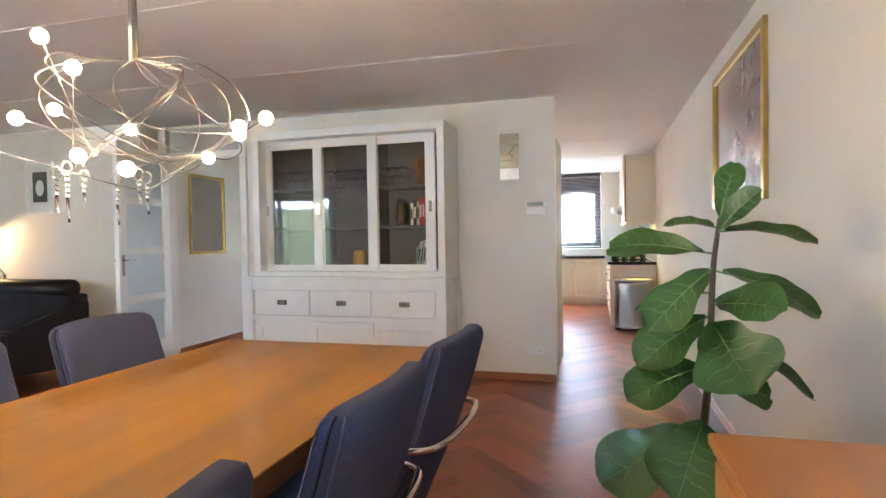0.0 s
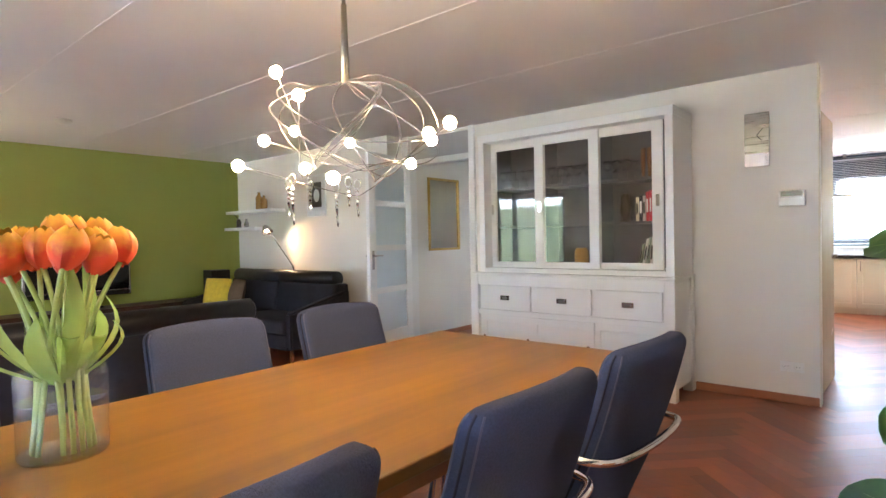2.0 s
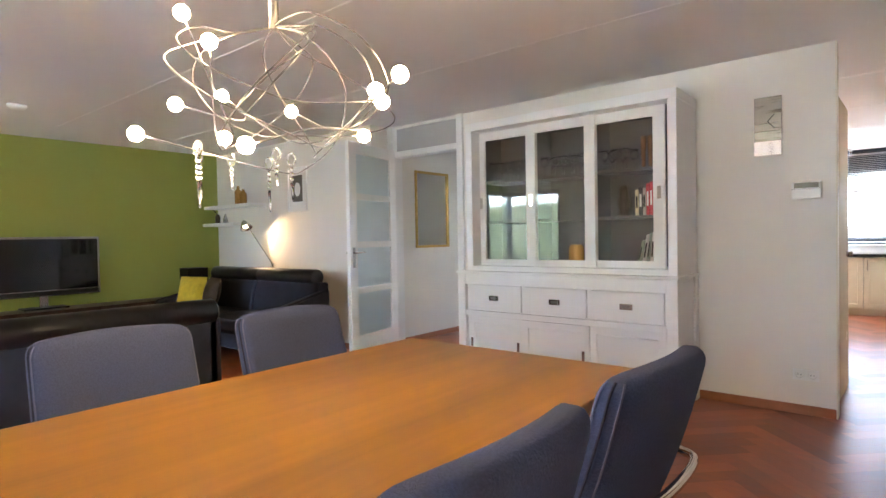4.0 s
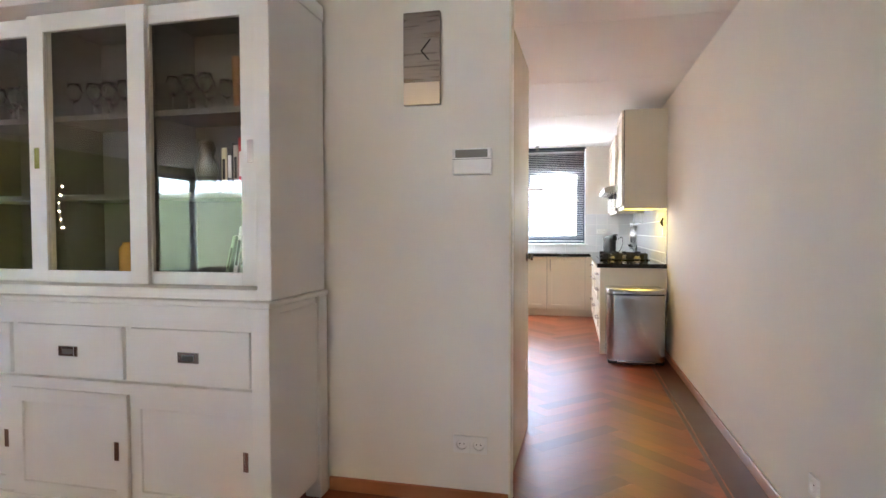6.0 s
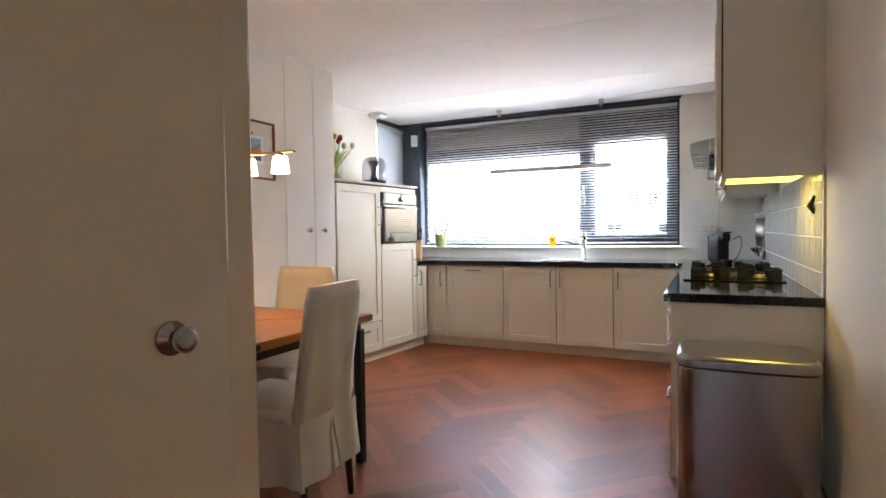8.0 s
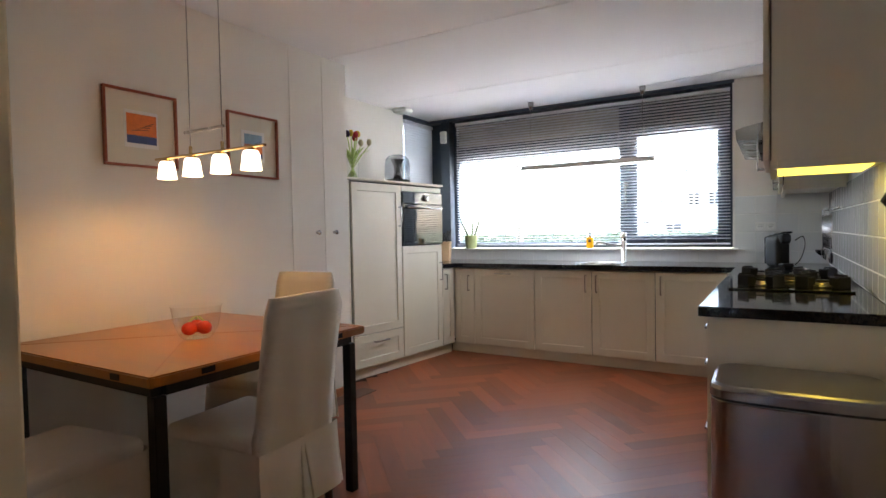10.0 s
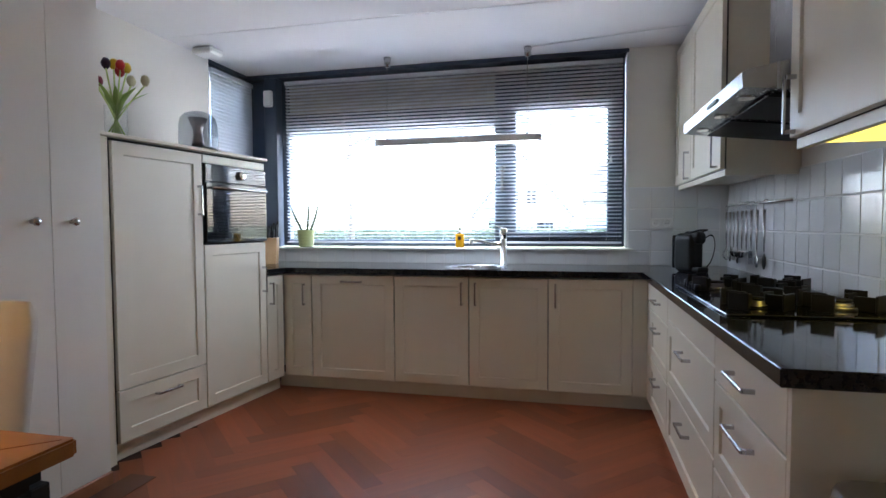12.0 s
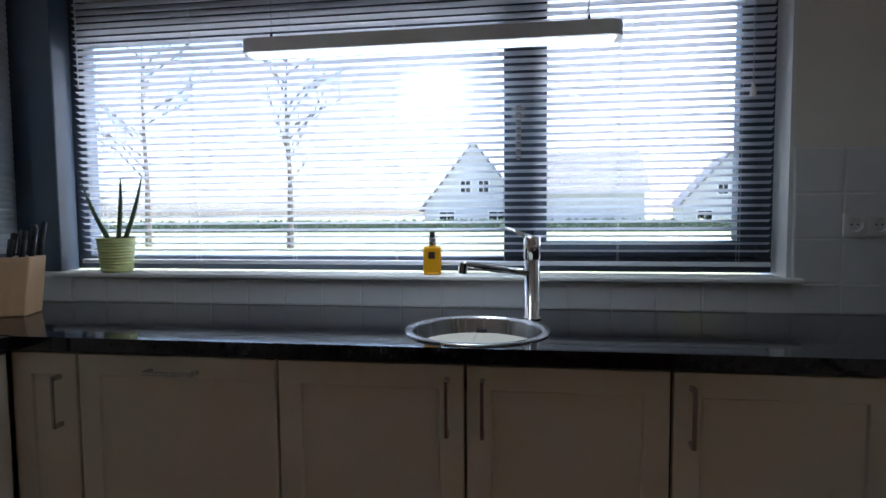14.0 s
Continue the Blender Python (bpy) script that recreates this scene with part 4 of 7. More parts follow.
hb.transform(pose(-0.683, YM - 0.0245, 1.93, 0, 140, 0))
part("hand", hb, M_BLACK, clk)
th = thing("thermostat", "white wall thermostat with a grey display", "thermostat", (-0.465, YM, 1.45))
part("case", B(-0.549, -0.385, YM - 0.032, YM - 0.001, 1.405, 1.515, bevel=0.006, seg=2), M_PLASTIC, th)
part("display", B(-0.535, -0.40, YM - 0.0335, YM - 0.0315, 1.475, 1.508), material("grey_display", (0.12, 0.12, 0.11), 0.25), th, "grey display strip")
part("cover_joint", B(-0.548, -0.386, YM - 0.0327, YM - 0.0315, 1.468, 1.4695), M_BLACK, th)


def socket(x, y, z, turn, group):
    s = thing("wall_socket", "white round-faced wall socket", "socket", (x, y, z), group=group, turn=turn)
    bm, n = bmesh.new(), 24
    rings = []
    for half, r, y_ in ((0.036, 0, -0.001), (0.036, 0, -0.011), (0, 0.023, -0.012), (0, 0.0205, -0.003), (0, 0.004, -0.003)):
        ring = []
        for k in range(n):
            c_, s_ = math.cos(k * math.tau / n), math.sin(k * math.tau / n)
            q = r or half / max(abs(c_), abs(s_))
            ring.append(bm.verts.new((q * c_, y_, q * s_)))
        rings.append(ring)
    for A, C in zip(rings, rings[1:]):
        for k in range(n):
            bm.faces.new((A[k], A[(k + 1) % n], C[(k + 1) % n], C[k]))
    bm.faces.new(rings[-1])
    part("plate", bm, M_PLASTIC, s, local=True)
    for dx in (-0.009, 0.009):
        hole = lathe(bmesh.new(), [(0.0028, 0), (0.0028, 0.002), (0, 0.002)], seg=8)
        hole.transform(pose(dx, -0.0025, 0, 90, 0, 0))
        part("hole", hole, M_BLACK, s, local=True)


socket(-0.514, YM, 0.26, 0, "wall sockets")
socket(-0.441, YM, 0.26, 0, "wall sockets")
socket(XR, 5.50, 0.25, -90, "wall sockets")

# ---------------------------------------------------------------- dining table and chairs
TT = 0.795
tx0, tx1, ty0, ty1 = -1.535, -0.588, 0.86, 2.965
dt = thing("dining_table", "long cherry wood dining table with a glossy top", "table", ((tx0 + tx1) / 2, (ty0 + ty1) / 2, 0))
part("tabletop", B(tx0, tx1, ty0, ty1, TT - 0.03, TT, bevel=0.004, seg=2), M_TABLE, dt)
part("apron", B(tx0 + 0.03, tx1 - 0.03, ty0 + 0.03, ty1 - 0.03, TT - 0.075, TT - 0.0305), M_TABLE_DARK, dt)
for x in (tx0 + 0.04, tx1 - 0.11):
    for y in (ty0 + 0.05, ty1 - 0.13):
        part("leg", B(x, x + 0.07, y, y + 0.07, 0, TT - 0.0755, bevel=0.004), M_TABLE_DARK, dt)


def dining_chair():
    """Upholstered chair facing -x, origin on the floor under the seat's middle."""
    c = thing("dining_chair", "slate-blue fabric dining chair with chrome tube frame and armrests", "chair", group="chairs round the dining table")
    TOP = 0.55

    def line(f, curl):
        """Front line, thickness and half width of the back at the share f of its height."""
        return 0.055 + 0.215 * f ** 1.15 + 0.028 * math.sin(math.pi * f), 0.092 * (1 - 0.16 * f), 0.214 - 0.006 * f - 0.035 * curl

    bm = B(-0.27, 0.10, -0.225, 0.225, 0.40, 0.48, bevel=0.03, seg=3)
    part("seat", bm, M_FABRIC, c, smooth=True, local=True)
    bm = bmesh.new()
    fs = [k / 10 * 0.92 for k in range(11)] + [0.936, 0.952, 0.967, 0.98, 0.989, 0.995, 1.0]
    n, m = len(fs) - 1, 12
    fr, bk = [], []
    for i, f in enumerate(fs):
        z = 0.39 + TOP * f
        u = max(0, (f - 0.92) / 0.08)
        curl = 1 - math.sqrt(max(0, 1 - u * u))
        x, th_, w = line(f, curl)
        rowf, rowb = [], []
        for j in range(m + 1):
            g = math.sin(math.pi / 2 * (-1 + 2 * j / m))
            edge = math.sqrt(max(0, 1 - abs(g) ** 10))
            bow = 0.030 * (1 - g * g)
            mid = x + bow + th_ / 2
            half = th_ / 2 * (0.62 + 0.38 * edge) * (1 - 0.8 * curl)
            rowf.append(bm.verts.new((mid - half, g * w, z + 0.008 * (1 - g * g) * f)))
            rowb.append(bm.verts.new((mid + half, g * w, z + 0.008 * (1 - g * g) * f)))
        fr.append(rowf)
        bk.append(rowb)
    for i in range(n):
        for j in range(m):
            bm.faces.new((fr[i][j], fr[i][j + 1], fr[i + 1][j + 1], fr[i + 1][j]))
            bm.faces.new((bk[i][j + 1], bk[i][j], bk[i + 1][j], bk[i + 1][j + 1]))
        for j in (0, m):
            bm.faces.new((fr[i][j], fr[i + 1][j], bk[i + 1][j], bk[i][j]))
    for j in range(m):
        bm.faces.new((fr[0][j], fr[0][j + 1], bk[0][j + 1], bk[0][j]))
        bm.faces.new((fr[n][j], fr[n][j + 1], bk[n][j + 1], bk[n][j]))
    back = part("backrest", bm, M_FABRIC, c, smooth=True, local=True)
    for s in (-1, 1):
        for place, r, mat in ((0.5, 0.0028, M_SEAMS), (0.02, 0.0024, M_PIPING), (0.98, 0.0024, M_PIPING)):
            pts = []
            for f in fs[:-3]:
                u = max(0, (f - 0.92) / 0.08)
                curl = 1 - math.sqrt(max(0, 1 - u * u))
                x, th_, w = line(f, curl)
                half = th_ / 2 * 0.62 * (1 - 0.8 * curl)
                pts.append((x + th_ / 2 + half * (2 * place - 1), s * (w + 0.0008), 0.39 + TOP * f))
            part("seam", tube(bmesh.new(), pts, r, 5), mat, back, local=True)
    for s in (-1, 1):
        path = smooth_path([(0.17, s * 0.20, 0.015), (-0.05, s * 0.235, 0.013), (-0.24, s * 0.245, 0.03), (-0.265, s * 0.25, 0.12), (-0.22, s * 0.262, 0.50), (-0.20, s * 0.268, 0.63), (-0.13, s * 0.272, 0.665), (0.06, s * 0.262, 0.66), (0.17, s * 0.252, 0.665)], 6)
        part("leg", tube(bmesh.new(), path, 0.011, 8), M_CHROME, c, "bent chrome tube leg and armrest", True, True)
    part("back_tube", tube(bmesh.new(), smooth_path([(0.17, -0.252, 0.665), (0.265, -0.240, 0.667), (0.315, -0.18, 0.67), (0.332, 0, 0.672), (0.315, 0.18, 0.67), (0.265, 0.240, 0.667), (0.17, 0.252, 0.665)], 6), 0.011, 8), M_CHROME, c, "chrome tube round the back", True, True)
    part("seat_tube", tube(bmesh.new(), [(0.08, -0.245, 0.40), (0.08, 0.245, 0.40)], 0.01, 8), M_CHROME, c, smooth=True, local=True)
    return c


ch = dining_chair()
ch.matrix_basis = pose(-0.70, 2.50, 0, 0, 0, -3)
for x, y, r in ((-0.712, 1.92, -1), (-0.76, 1.31, 1)):
    copy_thing(ch, pose(x, y, 0, 0, 0, r))
for x, y, r in ((-1.46, 2.55, 181), (-1.475, 1.945, 178), (-1.46, 1.13, 180)):
    copy_thing(ch, pose(x, y, 0, 0, 0, r))

# ---------------------------------------------------------------- tulips in a glass vase
VX, VY = -1.205, 1.35
vase = thing("vase", "clear stepped glass vase of tulips with water", "vase", (VX, VY, TT))
part("glass_body", lathe(bmesh.new(), [(0, 0.001), (0.078, 0.001), (0.082, 0.006), (0.083, 0.165), (0.079, 0.177), (0.062, 0.181), (0.061, 0.272)], (VX, VY, TT), 40, caps=False), thin_glass("seeded_glass", (0.99, 1.0, 0.995), 0.06, 0.5, 0.06), vase, smooth=True)
part("water", lathe(bmesh.new(), [(0, 0.0065), (0.0808, 0.0085), (0.0812, 0.115), (0, 0.115)], (VX, VY, TT), 40, caps=False), M_WATER, vase)
M_PETAL = petal_material("orange_tulip_petal", (0.80, 0.085, 0.03), (0.95, 0.50, 0.03), 0.022, 0.078)


def tulip_head(s=1.0):
    """Six cupped petals, each a mesh of its own."""
    petals = []
    for k in range(6):
        bm = bmesh.new()
        a0 = k * math.tau / 6
        inner = k % 2
        rows = []
        for i in range(7):
            f = i / 6
            r = (0.0295 - 0.003 * inner) * math.sin(math.pi * (0.10 + 0.78 * f)) ** 0.8 * s
            wd = math.radians(47) * (1 if f < 0.75 else 1 - 0.5 * ((f - 0.75) / 0.25) ** 2)
            rows.append([bm.verts.new((r * math.cos(a0 + g * wd), r * math.sin(a0 + g * wd), (0.068 * f) * s + 0.002 * math.cos(3 * g))) for g in (-1, -0.5, 0, 0.5, 1)])
        for A, C in zip(rows, rows[1:]):
            for j in range(4):
                bm.faces.new((A[j], A[j + 1], C[j + 1], C[j]))
        petals.append(bm)
    return petals


def blade(bm, base, tip, bulge, width, n=8):
    """A long folded leaf."""
    pts = arc(base, tip, bulge, n)
    d = (Vector(tip) - Vector(base)).normalized()
    side = d.cross(Vector(bulge) + Vector((0.001, 0.002, 0))).normalized()
    nrm = side.cross(d)
    rows = []
    for i, p in enumerate(pts):
        w = width * math.sin(math.pi * (0.12 + 0.86 * i / n)) ** 0.8
        rows.append([bm.verts.new(p - side * w + nrm * w * 0.35), bm.verts.new(p), bm.verts.new(p + side * w + nrm * w * 0.35)])
    for A, C in zip(rows, rows[1:]):
        for j in range(2):
            bm.faces.new((A[j], A[j + 1], C[j + 1], C[j]))
    return bm


rt = random.Random(12)
for i in range(15):
    a = i * 2.4
    r = 0.03 + 0.095 * math.sqrt(i / 15)
    hx, hy = VX + r * math.cos(a), VY + r * math.sin(a)
    hz = TT + 0.42 - 0.05 * (r / 0.13) ** 2 + rt.uniform(-0.02, 0.02)
    t = thing("tulip", "orange-red tulip with yellow petal rims in a glass vase", "flower", (hx, hy, hz), group="tulips in the dining table vase")
    sb = tube(bmesh.new(), arc((VX + 0.055 * math.cos(a * 1.7 + 1), VY + 0.055 * math.sin(a * 1.7 + 1), TT + 0.012), (hx, hy, hz), (-0.3 * (hx - VX), -0.3 * (hy - VY), 0.02), 9), 0.0048, 6)
    part("stem", sb, M_STEM, t, smooth=True)
    petals = tulip_head(rt.uniform(1.05, 1.28))
    nod = pose(0, 0, -0.004, rt.uniform(-14, 14) - (hy - VY) * 120, rt.uniform(-14, 14) + (hx - VX) * 120, rt.uniform(0, 90))
    for pb in petals:
        pb.transform(nod)
        part("petal", pb, M_PETAL, t, "", True, True)
    la = a + rt.uniform(-0.6, 0.6)
    lr = rt.uniform(0.07, 0.17)
    droop = rt.uniform(0.27, 0.40) if i % 4 else rt.uniform(0.16, 0.24)
    part("leaf", blade(bmesh.new(), (VX + 0.02 * math.cos(la), VY + 0.02 * math.sin(la), TT + 0.15), (VX + lr * math.cos(la), VY + lr * math.sin(la), TT + droop), (0.045 * math.cos(la), 0.045 * math.sin(la), 0.06 if i % 4 == 0 else 0.01), 0.019), M_TLEAF, t, smooth=True)

# ---------------------------------------------------------------- chandelier
CX, CY, CZ = -1.19, 2.12, 1.715
chd = thing("chandelier", "chandelier of looping silver wires with small lit bulbs and glass drops", "chandelier", (CX, CY, H))
part("ceiling_cup", lathe(bmesh.new(), [(0.06, 0), (0.055, -0.03), (0.02, -0.05), (0, -0.05)], (CX, CY, H), 20), M_NICKEL, chd, smooth=True)
part("rod", tube(bmesh.new(), [(CX, CY, H - 0.04), (CX, CY, CZ + 0.2)], 0.006, 8), M_NICKEL, chd, smooth=True)
part("sleeve", tube(bmesh.new(), [(CX, CY, CZ + 0.24), (CX, CY, CZ)], [0.009, 0.0135], 12), M_NICKEL, chd, smooth=True)
BULBS = [(-0.831, 2.186, 1.547), (-0.975, 2.273, 1.529), (-1.18, 2.40, 1.489), (-1.404, 2.318, 1.58), (-1.064, 1.96, 1.398), (-1.43, 1.89, 1.461),
         (-1.306, 1.95, 1.735), (-1.24, 1.98, 1.66), (-1.457, 2.0, 1.555), (-1.53, 2.17, 1.62), (-1.31, 2.05, 1.455), (-0.93, 2.21, 1.535)]
rc = random.Random(7)
for k, p in enumerate(BULBS):
    p = Vector(p)
    a = math.atan2(p.y - CY, p.x - CX)
    s = 1 if k % 2 else -1
    a0 = a - s * rc.uniform(2.4, 3.3)
    wide, drop, swing = rc.uniform(0.62, 1.2), rc.uniform(0.7, 1.12), rc.uniform(0.75, 1.35)
    path = [(CX, CY, CZ + 0.005)]
    for r, turn, z in ((0.10, 0.0, -0.015), (0.20, 0.18, -0.045), (0.27, 0.5, -0.12), (0.27, 0.9, -0.22), (0.20, 1.4, -0.29), (0.15, 2.1, -0.30)):
        b = a0 + s * turn * swing
        path.append((CX + r * wide * math.cos(b), CY + r * wide * math.sin(b), CZ + (z if r < 0.15 else z * drop + 0.02 * math.sin(k * 2.1))))
    end = p - (p - Vector(path[-1])).normalized() * 0.02
    arm = part("arm", tube(bmesh.new(), smooth_path(path + [tuple(end)], 7), 0.0019, 6), M_NICKEL, chd, smooth=True)
    part("bulb", ball(bmesh.new(), p, 0.0185, 14), M_BULB, arm, "small lit round bulb", True)
for k in range(6):
    a, r = k * 0.9 + 0.4, 0.08 + 0.03 * (k % 3)
    x, y = CX + r * math.cos(a) - 0.05, CY + r * math.sin(a) - 0.05
    z = CZ - 0.29
    bm = bmesh.new()
    tube(bm, [(x + 0.016 * math.cos(q * math.tau / 12), y, z - 0.02 + 0.016 * math.sin(q * math.tau / 12)) for q in range(12)], 0.003, 6, closed=True)
    for q in range(2 + k % 3):
        ball(bm, (x, y, z - 0.045 - 0.013 * q), 0.006, 8)
    ln = 0.03 + 0.015 * (k % 3)
    tube(bm, [(x, y, z - 0.04 - 0.013 * (2 + k % 3)), (x + 0.004, y, z - 0.04 - 0.013 * (2 + k % 3) - ln)], [0.004, 0.0025], 8)
    part("glass_drop", bm, M_DROP, chd, "hanging clear glass drop", True)
# ---------------------------------------------------------------- fig plant, sideboard, painting
def fig_leaf(bm, base, tip, up, width, cup=0.12):
    base, tip = Vector(base), Vector(tip)
    ax = tip - base
    ln = ax.length
    d = ax / ln
    up = Vector(up)
    side = d.cross(up).normalized()
    nrm = side.cross(d).normalized()
    n, m = 14, 8
    prof = [0.0, 0.22, 0.42, 0.55, 0.62, 0.66, 0.72, 0.82, 0.93, 1.0, 1.0, 0.97, 0.88, 0.68, 0.25]
    rows = []
    ph = (base.x + tip.z) * 37
    for i in range(n + 1):
        f = i / n
        p = base + ax * (0.08 + 0.92 * f) - nrm * ln * cup * (f * f) + nrm * ln * 0.05 * math.sin(math.pi * f)
        row = []
        for j in range(m + 1):
            g = -1 + 2 * j / m
            w = width * max(prof[i], 0.012) * (1 + 0.05 * math.sin(9 * f + 3 * g + ph))
            rip = 0.05 * width * math.sin(16 * f + ph + (2 if g > 0 else 0)) * abs(g) ** 2
            row.append(bm.verts.new(p + side * g * w + nrm * (0.22 * width * abs(g) ** 1.4 + rip)))
        rows.append(row)
    for A, C in zip(rows, rows[1:]):
        for j in range(m):
            bm.faces.new((A[j], A[j + 1], C[j + 1], C[j]))
    vein = []
    for i in range(n + 1):
        f = i / n
        vein.append(base + ax * (0.08 + 0.92 * f) - nrm * ln * cup * (f * f) + nrm * (ln * 0.05 * math.sin(math.pi * f) + 0.001))
    sides = []
    for i in range(4, n - 2, 2):
        for sg in (-1, 1):
            sides.append([rows[i + k][4 + sg * j].co + nrm * 0.0012 for k, j in ((0, 0), (1, 1), (1, 2), (2, 3))])
    return [base] + vein, sides


PX, PY = 0.36, 2.76
plant = thing("fiddle_leaf_fig", "tall fiddle-leaf fig with large glossy green leaves", "plant", (PX, PY, 0))
part("pot", lathe(bmesh.new(), [(0, 0.0), (0.13, 0.0), (0.165, 0.30), (0.15, 0.30), (0.145, 0.27), (0, 0.27)], (PX, PY, 0), 28, caps=False), material("grey_planter", (0.25, 0.25, 0.24), 0.6, spread=0.1), plant, "grey round planter", True)
trunk = smooth_path([(PX, PY, 0.26), (PX - 0.03, PY, 0.55), (PX - 0.01, PY + 0.01, 0.8), (PX + 0.0, PY, 1.1), (PX + 0.02, PY, 1.27)], 6)
part("trunk", tube(bmesh.new(), trunk, [0.016 - 0.0004 * i for i in range(len(trunk))], 8), M_BARK, plant, smooth=True)
# each leaf: height of its foot on the stem, its tip from the stem's foot, half width, how far it faces the room
LEAVES = [(1.25, (0.071, 0.04, 1.45), 0.042, 0.5), (1.22, (0.099, -0.10, 1.35), 0.045, 0.6), (1.23, (0.26, -0.08, 1.21), 0.062, 0.1),
          (1.24, (-0.135, 0.05, 1.262), 0.05, 0.1), (1.12, (-0.20, -0.12, 0.945), 0.072, 0.7), (1.11, (0.285, -0.05, 0.995), 0.066, 0.25),
          (1.0, (0.155, -0.14, 1.02), 0.082, 0.5), (0.95, (0.06, -0.20, 0.795), 0.122, 1.0), (0.97, (-0.23, -0.10, 0.835), 0.078, 0.6),
          (0.81, (-0.26, -0.10, 0.73), 0.082, 0.5), (0.77, (0.17, 0.02, 0.723), 0.072, 0.45), (1.04, (-0.23, 0.14, 0.98), 0.05, 0.2),
          (0.90, (0.31, 0.05, 0.73), 0.05, 0.2), (0.61, (-0.345, -0.10, 0.46), 0.105, 0.6), (0.64, (-0.135, -0.22, 0.485), 0.112, 0.85),
          (1.16, (-0.32, 0.265, 1.20), 0.066, 0.68)]
for z, tip, w, face in LEAVES:
    bm = bmesh.new()
    foot = min(trunk, key=lambda q: abs(q.z - z))
    v, sides = fig_leaf(bm, Vector((foot.x, foot.y, z)), Vector((PX + tip[0], PY + tip[1], tip[2])), (-0.25 * face, -0.25 - 0.75 * face, 1.05 - 0.8 * face), w, 0.10)
    lf = part("leaf", bm, M_LEAF, plant, smooth=True)
    vb = tube(bmesh.new(), v, [0.004] + [0.0032 - 0.0002 * i for i in range(len(v) - 1)], 5)
    for line in sides:
        tube(vb, line, [0.0012, 0.001, 0.0008, 0.0005], 4)
    part("vein", vb, M_VEIN, lf, "pale midrib with side veins")
M_CHEST = material("orange_pine_sideboard", (0.46, 0.17, 0.045), 0.32, spread=0.2, scale=2, fine=30, coat=0.2, stretch=(8, 1, 6))
sb_ = thing("sideboard", "low orange-brown wooden sideboard against the wall", "sideboard", (0.52, 1.7, 0))
part("top", B(0.235, XR - 0.016, 1.25, 2.16, 0.775, 0.80, bevel=0.003), M_CHEST, sb_)
part("body", B(0.26, XR - 0.017, 1.28, 2.14, 0.06, 0.774), M_CHEST, sb_)
for y in (1.285, 1.715):
    d = part("door", B(0.244, 0.2595, y + 0.004, y + 0.42, 0.09, 0.75, bevel=0.002), M_CHEST, sb_)
    part("knob", ball(bmesh.new(), (0.235, y + (0.38 if y < 1.5 else 0.045), 0.5), 0.012, 12), M_STEEL, d)
for x in (0.275, 0.735):
    for y in (1.29, 2.08):
        part("foot", B(x, x + 0.04, y, y + 0.05, 0, 0.0595), M_DARKWOOD, sb_)
M_CANVAS = material("brown_violet_painting", (0.22, 0.16, 0.17), 0.25, spread=0.5, scale=3, fine=14, coat=0.5)


def picture(name, label, cat, at, turn, w, h, frame_w, fm, mats):
    """A framed picture facing -y in its own space, its middle at the origin; mats: nested (w, h, material) sheets, outermost first."""
    t = thing(name, label, cat, at, turn=turn)
    for b in ((-w / 2, w / 2, h / 2 - frame_w, h / 2), (-w / 2, w / 2, -h / 2, -h / 2 + frame_w), (-w / 2, -w / 2 + frame_w, -h / 2 + frame_w, h / 2 - frame_w), (w / 2 - frame_w, w / 2, -h / 2 + frame_w, h / 2 - frame_w)):
        part("frame", B(b[0], b[1], -0.025, -0.002, b[2], b[3], bevel=0.003), fm, t, local=True)
    y = -0.008
    for (mw, mh, mm, dz, nm) in mats:
        part(nm, B(-mw / 2, mw / 2, y, y + 0.006, dz - mh / 2, dz + mh / 2), mm, t, local=True)
        y -= 0.002
    return t


picture("painting", "large brownish painting in a gold frame", "painting", (XR, 4.38, 1.812), -90, 1.16, 0.86, 0.045, M_GOLD, [(1.08, 0.78, M_CANVAS, 0, "canvas")])

# ---------------------------------------------------------------- hall door, mirror
fr = thing("door_frame_1", "white wooden door frame with a glazed panel over the door", "door frame", (-3.7, YM, 0), kind="structure")
part("jamb", B(-4.25, -4.16, YM - 0.03, YM + 0.11, 0, H, bevel=0.003), M_WHITE, fr)
part("jamb", B(-3.31, -3.241, YM - 0.03, YM + 0.11, 0, H, bevel=0.003), M_WHITE, fr)
part("transom", B(-4.16, -3.31, YM - 0.02, YM + 0.10, 2.055, 2.115, bevel=0.003), M_WHITE, fr)
part("top_panel", B(-4.16, -3.31, YM + 0.03, YM + 0.05, 2.115, 2.36), material("grey_panel", (0.42, 0.41, 0.40), 0.5, spread=0.04), fr, "grey panel over the door")
HL = 0.81
door = thing("door_1", "white glazed hall door with four frosted panes, standing open", "door", (-4.15, 5.555, 0), kind="structure", turn=-78)
for x in (0.0, HL - 0.115):
    part("stile", B(x, x + 0.115, -0.02, 0.02, 0.012, 2.12, bevel=0.002), M_WHITE, door, local=True)
rails = [0.012, 0.27, 0.675, 0.735, 1.115, 1.175, 1.575, 1.635, 2.01, 2.12]
for a, b in zip(rails[::2], rails[1::2]):
    part("rail", B(0.115, HL - 0.115, -0.0195, 0.0195, a, b), M_WHITE, door, local=True)
for a, b in zip(rails[1::2], rails[2::2]):
    part("pane", B(0.115, HL - 0.115, -0.004, 0.004, a, b), M_FROST, door, "frosted glass pane", local=True)
